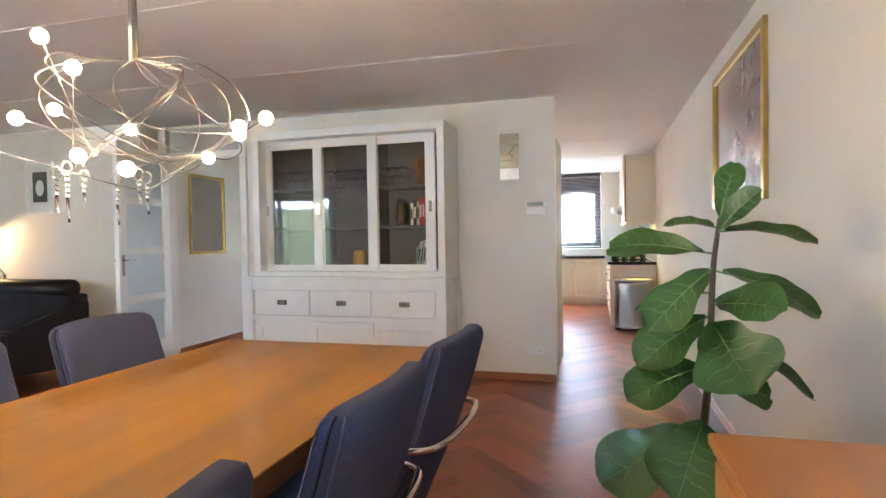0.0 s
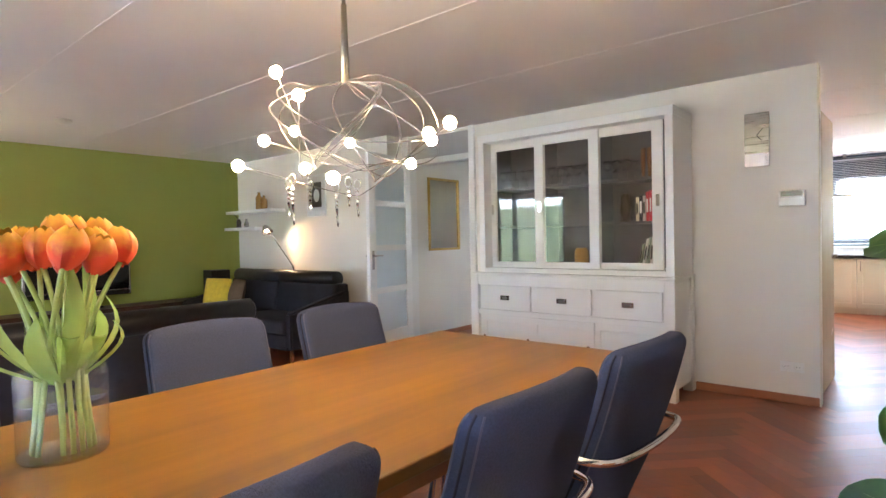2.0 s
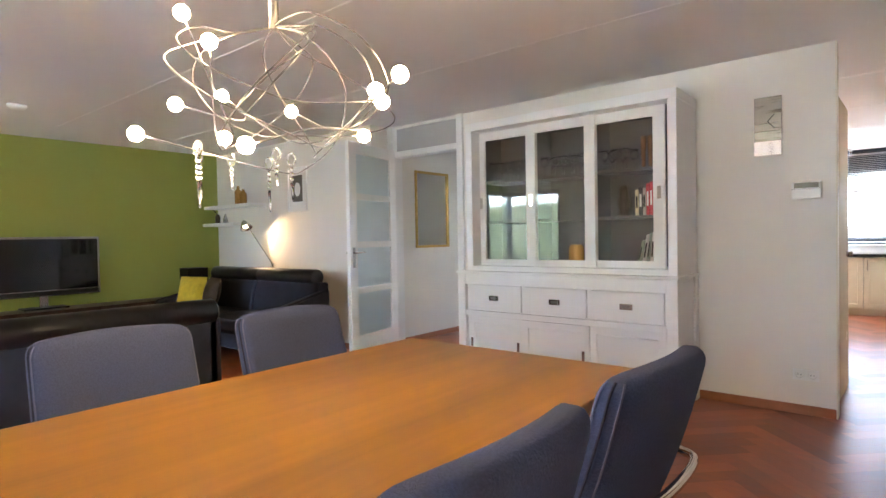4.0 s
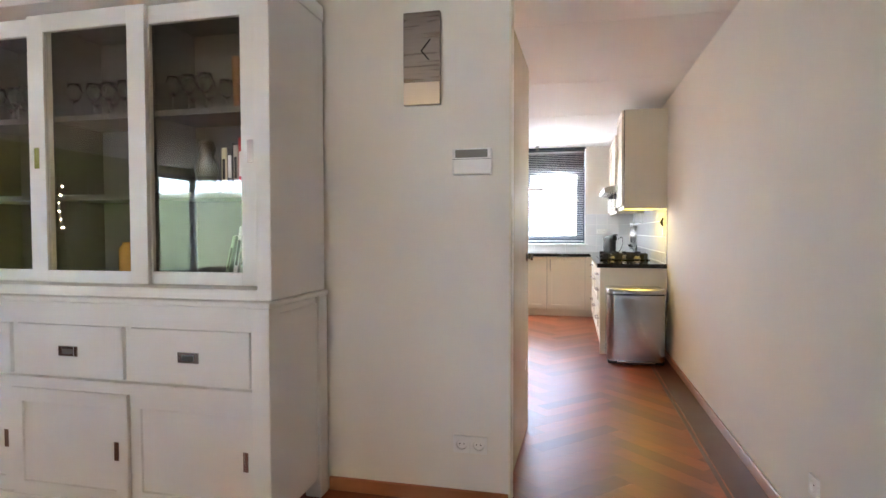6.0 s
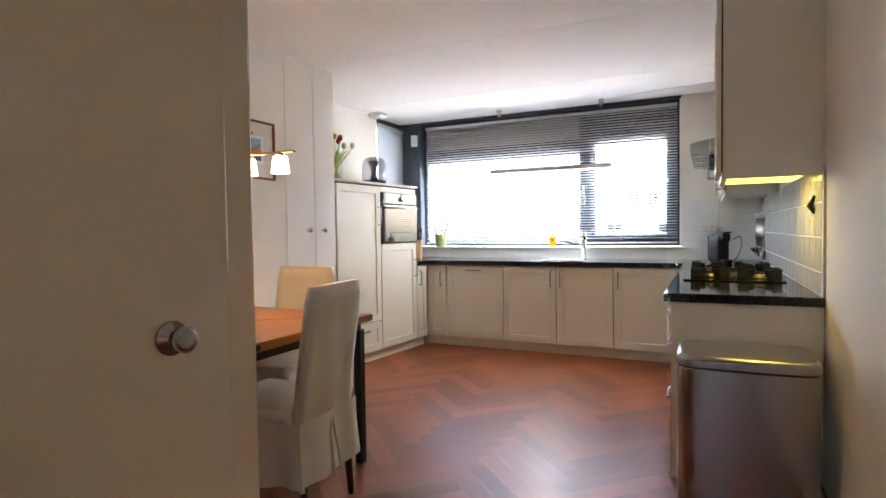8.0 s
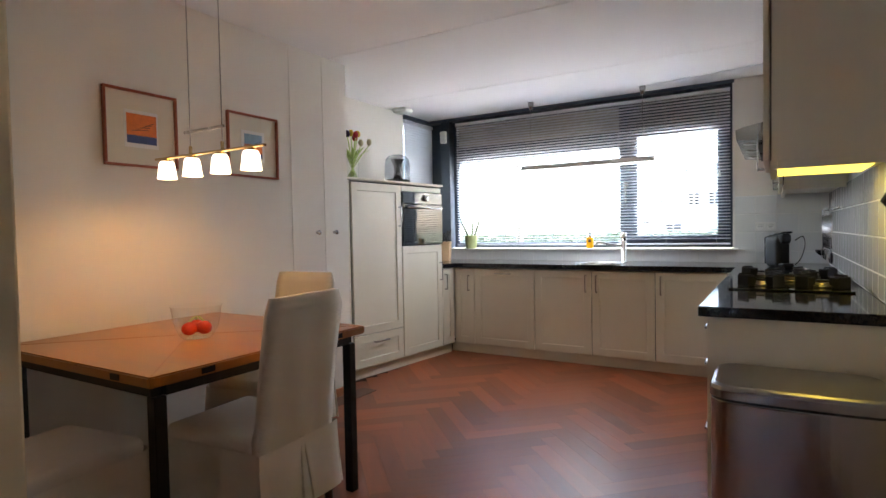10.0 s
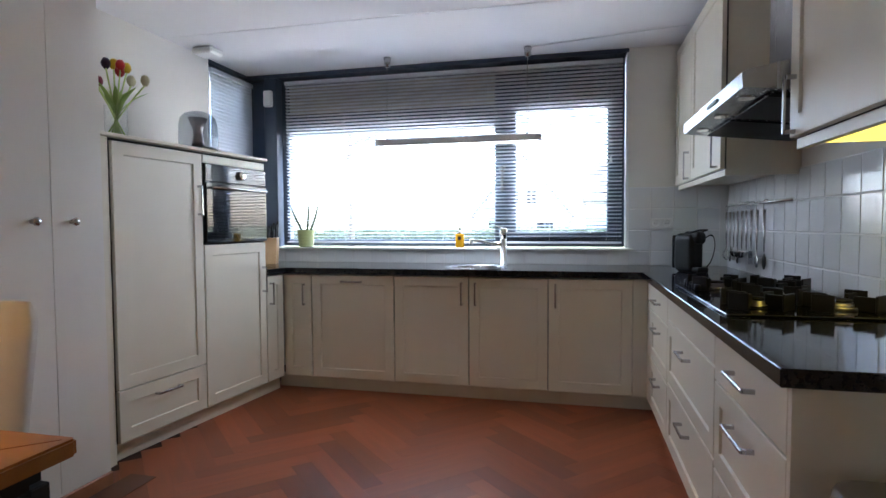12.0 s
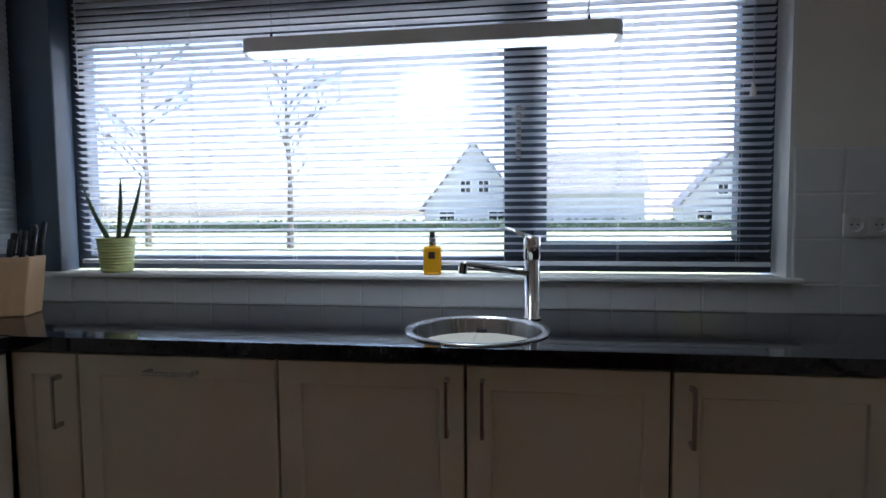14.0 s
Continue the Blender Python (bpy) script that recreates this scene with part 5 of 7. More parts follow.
for s in (-1, 1):
    hd = part("handle", tube(bmesh.new(), [(HL - 0.055, s * 0.02, 1.07), (HL - 0.055, s * 0.06, 1.07), (HL - 0.17, s * 0.062, 1.07)], 0.009, 10), M_CHROME, door, "chrome lever handle", True, True)
    part("handle_plate", B(HL - 0.075, HL - 0.035, s * 0.0205 - 0.003, s * 0.0205 + 0.003, 0.93, 1.12), M_STEEL, hd, local=True)
picture("wall_mirror", "tall mirror in a thin gold frame on the hall wall", "mirror", (XH, 6.42, 1.535), 90, 0.61, 0.905, 0.03, M_GOLD, [(0.56, 0.85, M_MIRROR, 0, "mirror_glass")])

# ---------------------------------------------------------------- living corner
def sofa(name_at, turn, length, depth, back_h, roll_len, label):
    """A two-seat sofa; local x along its back, front towards -y, back at y=0."""
    s = thing("sofa", label, "sofa", name_at, group="living room sofas", turn=turn)
    L2 = length / 2
    part("base", B(-L2 + 0.09, L2 - 0.09, -depth + 0.05, -0.02, 0.14, 0.30, bevel=0.02, seg=2), M_SOFA, s, local=True)
    for k in (-1, 1):
        a = -L2 + 0.10 if k < 0 else 0.005
        part("seat_cushion", B(a, a + L2 - 0.105, -depth, -0.18, 0.30, 0.44, bevel=0.045, seg=3), M_SOFA, s, smooth=True, local=True)
        bk = B(a, a + L2 - 0.105, -0.09, 0.05, 0.0, 0.40, bevel=0.04, seg=3)
        bk.transform(pose(0, -0.12, 0.36, -12, 0, 0))
        part("back_cushion", bk, M_SOFA, s, smooth=True, local=True)
    part("backrest", B(-L2 + 0.02, L2 - 0.02, -0.075, 0.0, 0.12, back_h - 0.13, bevel=0.02, seg=2), M_SOFA, s, local=True)
    bm = bmesh.new()
    n = 24
    tube(bm, [(-roll_len / 2, -0.045, back_h - 0.085), (-roll_len / 2 + 0.015, -0.045, back_h - 0.085), (-0.015, -0.045, back_h - 0.085), (0, -0.045, back_h - 0.085), (0.015, -0.045, back_h - 0.085), (roll_len / 2 - 0.015, -0.045, back_h - 0.085), (roll_len / 2, -0.045, back_h - 0.085)],
         [0.07, 0.085, 0.086, 0.082, 0.086, 0.085, 0.07], n)
    part("headrest_roll", bm, M_LEATHER, s, "black leather headrest roll", True, True)
    for k in (-1, 1):
        bm = bmesh.new()
        x0, x1 = k * L2, k * (L2 - 0.10)
        v = [bm.verts.new((x, y, z)) for x in (x0, x1) for y, z in ((0, 0.12), (-depth + 0.04, 0.16), (-depth + 0.04, 0.52), (0, 0.70))]
        for f in ((0, 1, 2, 3), (4, 5, 6, 7), (0, 1, 5, 4), (1, 2, 6, 5), (2, 3, 7, 6), (3, 0, 4, 7)):
            bm.faces.new([v[i] for i in f])
        bmesh.ops.bevel(bm, geom=bm.edges[:], offset=0.02, segments=2, affect="EDGES")
        part("armrest", bm, M_SOFA, s, local=True)
        for y in (-depth + 0.12, -0.12):
            part("leg", B(k * (L2 - 0.12) - 0.02, k * (L2 - 0.12) + 0.02, y - 0.02, y + 0.02, 0, 0.14), M_STEEL, s, "flat steel leg", local=True)
    part("back_rod", tube(bmesh.new(), [(-roll_len / 2 + 0.02, -0.05, back_h - 0.175), (roll_len / 2 - 0.02, -0.05, back_h - 0.175)], 0.008, 8), M_STEEL, s, local=True)
    return s


sofa((-3.60, 2.20, 0), 90 + 180, 2.16, 0.85, 0.81, 2.1, "anthracite sofa with a black headrest roll, back to the dining table")
sofa((-5.62, 4.93, 0), 0, 2.3, 0.80, 0.895, 2.02, "anthracite sofa with a black headrest roll beside the wall")
for nm, x, y, c, r in (("cushion", -6.42, 4.42, (0.62, 0.43, 0.03), 8), ("cushion", -6.05, 4.46, (0.12, 0.085, 0.06), -6)):
    t = thing(nm, "plain yellow scatter cushion on the sofa" if r > 0 else "brown patterned scatter cushion on the sofa", "cushion", (x, y, 0.44))
    bm = bmesh.new()
    g = [[bm.verts.new((-0.21 + 0.42 * i / 8, s * 0.075 * (1 - abs(i - 4) ** 2.4 / 28.2) ** 0.7 * (1 - abs(j - 4) ** 2.4 / 28.2) ** 0.7, 0.36 * j / 8)) for i in range(9)] for s in (-1, 1) for j in range(9)]
    for s in (0, 9):
        for j in range(8):
            for i in range(8):
                bm.faces.new((g[s + j][i], g[s + j][i + 1], g[s + j + 1][i + 1], g[s + j + 1][i]))
    bmesh.ops.remove_doubles(bm, verts=bm.verts, dist=0.0005)
    bm.transform(pose(0, 0, 0.0, -14, 0, r * 2))
    part("cover", bm, material("cushion_cloth", c, 0.9, spread=0.2, scale=18, fine=200, bump=0.3), t, smooth=True, local=True)

mc = thing("media_cabinet", "low dark media cabinet below the television", "cabinet", (-7.12, 3.6, 0))
part("body", B(XG + 0.016, XG + 0.45, 2.2, 5.15, 0.06, 0.50, bevel=0.004), M_DARKWOOD, mc)
part("plinth", B(XG + 0.03, XG + 0.42, 2.25, 5.1, 0, 0.0595), M_BLACK, mc)
tv = thing("television", "black flat television with a silver edge on a stand", "television", (-7.2, 3.2, 0.50))
part("bezel", B(-7.255, -7.20, 2.66, 3.765, 0.635, 1.285, bevel=0.006), M_STEEL, tv, "silver television edge")
part("screen", B(-7.199, -7.194, 2.69, 3.74, 0.70, 1.26), M_DGLASS, tv, "dark switched-off screen")
part("speaker_bar", B(-7.199, -7.192, 2.69, 3.74, 0.645, 0.692), M_BLACK, tv)
part("neck", B(-7.24, -7.21, 3.17, 3.25, 0.52, 0.64), M_STEEL, tv)
part("foot", B(-7.32, -7.10, 3.0, 3.42, 0.501, 0.52, bevel=0.004), M_BLACK, tv)
sp = thing("speaker", "black box loudspeaker by the green wall", "loudspeaker", (-7.2, 4.89, 0.501))
part("case", B(-7.34, -7.10, 4.75, 5.02, 0.501, 0.86, bevel=0.006), M_BLACK, sp)
bm = lathe(bmesh.new(), [(0.09, 0), (0.09, 0.006), (0.07, -0.004), (0.03, -0.015), (0, -0.01)], seg=24, caps=False)
bm.transform(pose(-7.099, 4.885, 0.64, 0, 90, 0))
part("cone", bm, M_IRON, sp, "round speaker cone", True)

for x0, x1, z in ((-7.30, -6.19, 1.655), (XG + 0.01, -6.57, 1.425)):
    tagged(part("wall_shelf", B(x0, x1, YS - 0.23, YS - 0.002, z - 0.022, z + 0.018, bevel=0.002), M_WHITE), "white floating wall shelf", "shelf", "floating shelves")
M_BOTTLE = material("amber_bottle", (0.32, 0.17, 0.04), 0.15, spread=0.2, coat=0.5)
for x, h, lab in ((-6.62, 0.24, "tall amber glass bottle on a wall shelf"), (-6.50, 0.19, "short amber glass bottle on a wall shelf")):
    t = thing("bottle", lab, "bottle", (x, 5.2, 1.6735))
    part("glass_body", lathe(bmesh.new(), [(0, 0), (0.042, 0), (0.045, 0.01), (0.045, h * 0.7), (0.02, h * 0.85), (0.018, h), (0, h)], (x, 5.2, 1.6735), 18, caps=False), M_BOTTLE, t, smooth=True)
t = thing("ornament", "small dark antlered ornament on a wall shelf", "ornament", (-7.15, 5.2, 1.4435))
part("body", lathe(bmesh.new(), [(0, 0), (0.04, 0), (0.03, 0.03), (0.035, 0.08), (0.02, 0.12), (0, 0.13)], (-7.15, 5.2, 1.4435), 12, caps=False), M_BRONZE, t, smooth=True)
part("antler", tube(bmesh.new(), [(-7.15, 5.2, 1.56), (-7.2, 5.18, 1.62), (-7.3, 5.17, 1.66)], 0.006, 6), M_BRONZE, t)
t = thing("ornament", "small grey glass ornament on a wall shelf", "ornament", (-6.95, 5.2, 1.4435))
part("body", lathe(bmesh.new(), [(0, 0), (0.035, 0), (0.03, 0.06), (0.012, 0.1), (0.014, 0.12), (0, 0.12)], (-6.95, 5.2, 1.4435), 14, caps=False), M_STEEL, t, smooth=True)
M_PHOTO = material("grey_photo_print", (0.10, 0.09, 0.08), 0.4, spread=0.3, scale=20)
ph = picture("framed_photo", "white-framed black and white photograph on the wall", "picture", (-5.505, YS, 1.80), 0, 0.37, 0.52, 0.022, M_WHITE,
             [(0.33, 0.48, M_WHITE, 0, "mount"), (0.19, 0.31, M_PHOTO, 0.01, "print")])
bm = lathe(bmesh.new(), [(0.055, 0), (0.055, 0.002), (0, 0.002)], seg=20, sy=1.5)
bm.transform(pose(0, -0.0105, 0.0, 90, 0, 0))
part("print_shape", bm, M_WHITE, ph, "pale oval shape in the print", local=True)

lamp = thing("reading_lamp", "silver jointed reading lamp behind the sofa, lit", "lamp", (-5.73, 5.10, 0))
part("base", lathe(bmesh.new(), [(0, 0), (0.11, 0), (0.11, 0.015), (0.02, 0.025), (0, 0.025)], (-5.73, 5.10, 0), 24, caps=False), M_STEEL, lamp, smooth=True)
part("pole", tube(bmesh.new(), [(-5.73, 5.10, 0.02), (-5.73, 5.10, 0.93)], 0.009, 8), M_STEEL, lamp)
part("arm", tube(bmesh.new(), [(-5.73, 5.10, 0.92), (-6.25, 5.09, 1.40)], 0.007, 8), M_STEEL, lamp)
part("joint", ball(bmesh.new(), (-5.73, 5.10, 0.92), 0.018, 10), M_CHROME, lamp)
bm = lathe(bmesh.new(), [(0.02, 0.06), (0.035, 0.04), (0.075, -0.05), (0.073, -0.05), (0.033, 0.036), (0, 0.05)], seg=20, caps=False)
bm.transform(pose(-6.29, 5.09, 1.40, 0, -35, 0))
part("shade", bm, M_STEEL, lamp, "silver cone shade", True)
part("bulb", ball(bmesh.new(), (-6.285, 5.09, 1.385), 0.026, 12), M_SPOT, lamp, "lit bulb", True)
sd = bpy.data.lights.new("reading_spot", "SPOT")
sd.energy, sd.color, sd.spot_size, sd.spot_blend, sd.shadow_soft_size = 0.45, WARM, radians(95), 0.6, 0.03
new("reading_spot", sd).matrix_world = look((-6.22, 5.09, 1.36), (-5.55, 5.4, 1.02))
fl = thing("floor_lamp", "curved wire floor lamp with six lit bulbs", "lamp", (-6.0, 1.67, 0))
part("base", lathe(bmesh.new(), [(0, 0), (0.13, 0), (0.13, 0.015), (0.02, 0.03), (0, 0.03)], (-6.0, 1.67, 0), 24, caps=False), M_STEEL, fl, smooth=True)
part("stem", tube(bmesh.new(), smooth_path([(-6.0, 1.67, 0.02), (-6.0, 1.67, 0.8), (-6.02, 1.68, 1.2), (-6.05, 1.70, 1.45), (-5.98, 1.66, 1.74)], 6), 0.006, 8), M_STEEL, fl, smooth=True)
for k in range(6):
    z = 1.22 + 0.098 * k
    x = -6.0 - 0.09 * math.sin(math.pi * (z - 1.1) / 0.7) + 0.02
    arm = part("arm", tube(bmesh.new(), [(-6.02, 1.68, z - 0.06), (x, 1.70, z - 0.02)], 0.003, 6), M_STEEL, fl)
    part("bulb", ball(bmesh.new(), (x, 1.70, z), 0.015, 12), M_BULB, arm, "small lit round bulb", True)
tagged(part("smoke_detector", lathe(bmesh.new(), [(0, 0), (0.07, 0), (0.07, -0.02), (0.05, -0.04), (0, -0.042)], (-5.75, 2.68, H), 20, caps=False), M_PLASTIC, smooth=True), "small white round smoke detector on the ceiling", "smoke detector")

# ---------------------------------------------------------------- kitchen door
kd = thing("door_2", "plain cream kitchen door standing wide open", "door", (-0.355, 5.70, 0), kind="structure")
leaf = part("leaf", box(B(-0.356, -0.335, 5.70, 6.60, 0.008, 2.12, bevel=0.004, seg=2), -0.375, -0.3561, 5.70, 6.672, 0.008, 2.12, 0.004, 2), M_DOOR, kd)
for z in (0.25, 1.05, 1.78):
    part("hinge", tube(bmesh.new(), [(-0.326, 5.697, z - 0.045), (-0.326, 5.697, z + 0.045)], 0.008, 8), M_STEEL, kd, "steel hinge")
for s, x in ((1, -0.335), (-1, -0.375)):
    bm = lathe(bmesh.new(), [(0.024, 0), (0.024, 0.005), (0.011, 0.007), (0.012, 0.018), (0.017, 0.022), (0.018, 0.034), (0.012, 0.038), (0, 0.038)], seg=20, caps=False)
    bm.transform(pose(x, 6.495, 1.02, 0, 90 * s, 0))
    part("knob", bm, M_STEEL, kd, "round steel door knob", True)
kd.matrix_basis = pose(-0.355, 5.70, 0, 0, 0, -1.6)
tagged(part("door_jamb", B(-0.3145, -0.306, YM - 0.004, 5.694, 0, H), M_CREAM), "cream painted door jamb", "door frame", kind="structure")

# ---------------------------------------------------------------- pedal bin
bin_ = thing("pedal_bin", "rectangular brushed steel pedal bin on the floor", "bin", (0.49, 8.52, 0))
def bin_shell(grow, bow, z0, z1, edge):
    """A rounded box whose front bows outwards."""
    bm, n = bmesh.new(), 12
    hx, hy, r = 0.2435 + grow, 0.1725 + grow, 0.06
    plan = []
    for cx, cy, a0 in ((1, 1, 0), (-1, 1, 90), (-1, -1, 180), (1, -1, 270)):
        for k in range(n + 1):
            a = radians(a0 + 90 * k / n)
            plan.append((cx * (hx - r) + r * math.cos(a), cy * (hy - r) + r * math.sin(a)))
        if a0 == 180:
            plan += [(-hx + r + (2 * hx - 2 * r) * k / 14, -hy) for k in range(1, 14)]
    plan = [(x, y - (bow * (1 - (x / hx) ** 2) if y < 0 else 0)) for x, y in plan]
    rings = []
    for z, sh in ((z0, 0), (z1 - edge, 0), (z1 - 0.3 * edge, 0.3 * edge), (z1, edge)):
        rings.append([bm.verts.new((0.4915 + x * (1 - sh / hx), 8.5075 + y * (1 - sh / hy), z)) for x, y in plan])
    for A, C in zip(rings, rings[1:]):
        for k in range(len(plan)):
            bm.faces.new((A[k], A[(k + 1) % len(plan)], C[(k + 1) % len(plan)], C[k]))
    bm.faces.new(rings[0])
    bm.faces.new(rings[-1])
    return bm


part("body", bin_shell(0, 0.016, 0.03, 0.61, 0.004), M_BIN, bin_)
part("lid", bin_shell(0.004, 0.016, 0.618, 0.660, 0.016), M_BIN, bin_, "steel lid with rounded rim")
part("rim", bin_shell(-0.003, 0.016, 0.608, 0.620, 0.001), M_BLACK, bin_, "dark seam under the lid")
part("base", B(0.256, 0.727, 8.345, 8.67, 0, 0.045, bevel=0.01), M_BLACK, bin_, "black plastic base")
part("pedal", B(0.33, 0.65, 8.30, 8.35, 0.02, 0.036, bevel=0.005), M_BIN, bin_, "steel foot pedal")

# ---------------------------------------------------------------- wall cupboards, hood, hob
def upper(at, w, z0, z1, depth, doors, label):
    u = unit("wall_cabinet", label, at, -90, w, z0 + 0.03, z1, depth, doors)
    part("light_pelmet", B(0, w, 0.022, 0.045, z0, z0 + 0.0295), M_CREAM, u, local=True)
    part("side_pelmet", B(w - 0.02, w, 0.046, depth, z0, z0 + 0.0295), M_CREAM, u, local=True)
    return u


upper((0.392, 9.33, 0), 0.58, 1.375, 2.30, XR - 0.395, [(0, 0.58, 1.405, 2.30, "door", (0.045, 1.50, True, 0.17))], "cream wall cabinet with a lit underside by the hood")
ls = thing("cabinet_light", "yellow lit strip light under the wall cabinet", "lamp", (0.6, 9.04, 1.404))
part("case", B(0.47, 0.76, 8.80, 9.28, 1.392, 1.4045), M_PLASTIC, ls)
# wider than the lamp: its glow also stands for light on the cabinet's underside
part("diffuser", B(0.44, 0.74, 8.81, 9.27, 1.384, 1.3918), M_STRIP, ls, "yellow lit diffuser, widened to glow as the lit cabinet underside")
area("cabinet_light_glow", 0.6, 9.04, 1.372, (0.6, 9.04, 0), 0.06, 0.4, 0.06, (1.0, 0.70, 0.12))
upper((0.45, 11.59, 0), 1.215, 1.385, 2.335, XR - 0.453,
      [(0, 0.51, 1.415, 2.335, "door", (0.46, 1.51, True, 0.17)), (0.51, 1.215, 1.415, 2.335, "door", (1.16, 1.51, True, 0.17))], "double cream wall cabinet in the corner by the window")
hood = thing("cooker_hood", "stainless steel cooker hood with a slanting canopy", "cooker hood", (0.55, 9.82, 1.54))
bm = bmesh.new()
y0, y1 = 9.36, 10.29
pr = [(0.272, 1.575), (0.268, 1.62), (0.30, 1.632), (XR - 0.012, 1.72), (XR - 0.012, 1.52), (0.30, 1.572)]
A = [bm.verts.new((x, y0, z)) for x, z in pr]
C = [bm.verts.new((x, y1, z)) for x, z in pr]
for k in range(len(pr)):
    q = (k + 1) % len(pr)
    bm.faces.new((A[k], A[q], C[q], C[k]))
bm.faces.new(A)
bm.faces.new(list(reversed(C)))
part("canopy", bm, M_STEEL, hood)
bm = bmesh.new()
for x0, x1, a, b in ((0.36, 0.70, 9.42, 9.80), (0.36, 0.70, 9.85, 10.23)):
    bb = B(0, x1 - x0, a, b, -0.006, 0.0, bevel=0.001)
    bb.transform(pose(x0, 0, 1.563 - 0.003, 0, 6.1, 0))
    part("filter", bb, M_IRON, hood, "dark metal grease filter")
for y in (9.5, 9.82, 10.14):
    bm = lathe(bmesh.new(), [(0.03, 0.0), (0.03, -0.004), (0, -0.004)], (0.325, y, 1.5695), 16)
    part("spotlight", bm, M_CHROME, hood)
part("control_strip", B(0.2655, 0.2685, y0 + 0.3, y0 + 0.45, 1.592, 1.605), M_BLACK, hood, "small black control strip")
part("chimney", B(0.53, XR - 0.013, 9.68, 9.97, 1.67, H - 0.002, bevel=0.003), M_STEEL, hood, "square steel chimney")

hob = thing("gas_hob", "black glass gas hob with five burners and iron pan supports", "hob", (0.48, 9.81, CT))
part("plate", B(0.235, 0.735, 9.36, 10.27, CT + 0.0005, CT + 0.009, bevel=0.003), M_DGLASS, hob)
for x, y, r in ((0.37, 9.53, 0.035), (0.62, 9.53, 0.045), (0.50, 9.82, 0.06), (0.37, 10.08, 0.045), (0.62, 10.08, 0.035)):
    bn = part("burner", lathe(bmesh.new(), [(r * 1.25, 0), (r * 1.2, 0.012), (r, 0.014), (r, 0.022), (r * 0.8, 0.026), (0, 0.026)], (x, y, CT + 0.009), 20), M_CLOCK, hob, "round burner with dark cap", True)
    part("cap", lathe(bmesh.new(), [(r * 0.78, 0), (r * 0.75, 0.008), (0, 0.01)], (x, y, CT + 0.0355), 20), M_IRON, bn, smooth=True)
    for k in range(4):
        a = k * math.pi / 2 + math.pi / 4
        bb = B(r * 0.9, r * 0.9 + 0.075, -0.006, 0.006, 0.0, 0.048, bevel=0.002)
        bb.transform(pose(x, y, CT + 0.0092, 0, 0, math.degrees(a)))
        part("pan_support", bb, M_IRON, hob, "cast iron pan support")
        bb = B(r * 0.9 + 0.070, r * 0.9 + 0.077, -0.034, 0.034, 0.0, 0.056, bevel=0.002)
        bb.transform(pose(x, y, CT + 0.0092, 0, 0, math.degrees(a)))
        part("support_foot", bb, M_IRON, hob)
for k in range(5):
    part("knob", lathe(bmesh.new(), [(0.018, 0), (0.017, 0.022), (0.013, 0.025), (0, 0.025)], (0.285, 10.225 - 0.055 * k, CT + 0.009), 16), M_BLACK, hob, "black control knob", True)

# ---------------------------------------------------------------- things on the worktop and sill
cm = thing("coffee_machine", "small black capsule coffee machine on the worktop", "coffee machine", (0.45, 11.07, CT), turn=35)
cm.scale = (0.62, 0.60, 0.92)
part("body", B(-0.085, 0.085, -0.11, 0.14, 0.0, 0.255, bevel=0.05, seg=5), M_BLACK, cm, smooth=False, local=True)
part("head", B(-0.06, 0.06, -0.165, 0.04, 0.185, 0.268, bevel=0.035, seg=4), M_BLACK, cm, local=True)
part("drip_tray", B(-0.07, 0.07, -0.185, -0.09, 0.0, 0.035, bevel=0.012), M_IRON, cm, local=True)
part("water_tank", B(-0.05, 0.05, 0.142, 0.19, 0.02, 0.24, bevel=0.01), M_DGLASS, cm, "dark water tank", local=True)
part("lever", tube(bmesh.new(), [(-0.05, -0.08, 0.262), (-0.05, -0.17, 0.276), (0.05, -0.17, 0.276), (0.05, -0.08, 0.262)], 0.006, 8), M_BLACK, cm, local=True)
part("cable", tube(bmesh.new(), smooth_path([(0.62, 11.2, 0.875), (0.68, 11.22, 0.93), (0.72, 11.25, 1.03), (0.70, 11.3, 1.10), (0.62, 11.35, 1.07)], 6), 0.005, 6), M_BLACK, cm, "black cable")
kb = thing("knife_block", "slanted pale wooden knife block with dark handles", "knife block", (-2.50, 11.30, CT), turn=20)
bb = B(-0.05, 0.05, -0.06, 0.06, 0.0, 0.2, bevel=0.004)
for v in bb.verts:
    v.co.y += (v.co.z - 0.0) * 0.25
part("block", bb, material("pale_beech", (0.52, 0.33, 0.17), 0.45, spread=0.15, scale=3, fine=40, stretch=(6, 6, 1)), kb, local=True)
for k, (x, y, h) in enumerate(((-0.032, 0.02, 0.09), (0.0, 0.02, 0.10), (0.032, 0.02, 0.11), (-0.03, 0.07, 0.10), (0.005, 0.07, 0.12), (0.035, 0.07, 0.13), (-0.02, -0.02, 0.07), (0.02, -0.02, 0.07))):
    part("knife_handle", tube(bmesh.new(), [(x, y + 0.02, 0.19), (x, y + 0.02 + h * 0.35, 0.19 + h)], [0.009, 0.011], 6), M_BLACK, kb, "black knife handle", True, True)

M_GPOT = material("lime_ribbed_ceramic", (0.46, 0.50, 0.20), 0.35, spread=0.15, scale=8)
SZ = 0.98
hp = thing("potted_plant", "snake plant with three leaves in a ribbed lime pot", "plant", (-2.36, 11.625, SZ))
prof = [(0, 0), (0.052, 0)]
for i in range(11):
    z = 0.01 + 0.012 * i
    prof += [(0.055 + 0.0012 * i + 0.004, z), (0.055 + 0.0012 * i + 0.004, z + 0.005), (0.055 + 0.0012 * i, z + 0.008)]
prof += [(0.072, 0.135), (0.066, 0.135), (0.062, 0.11), (0, 0.11)]
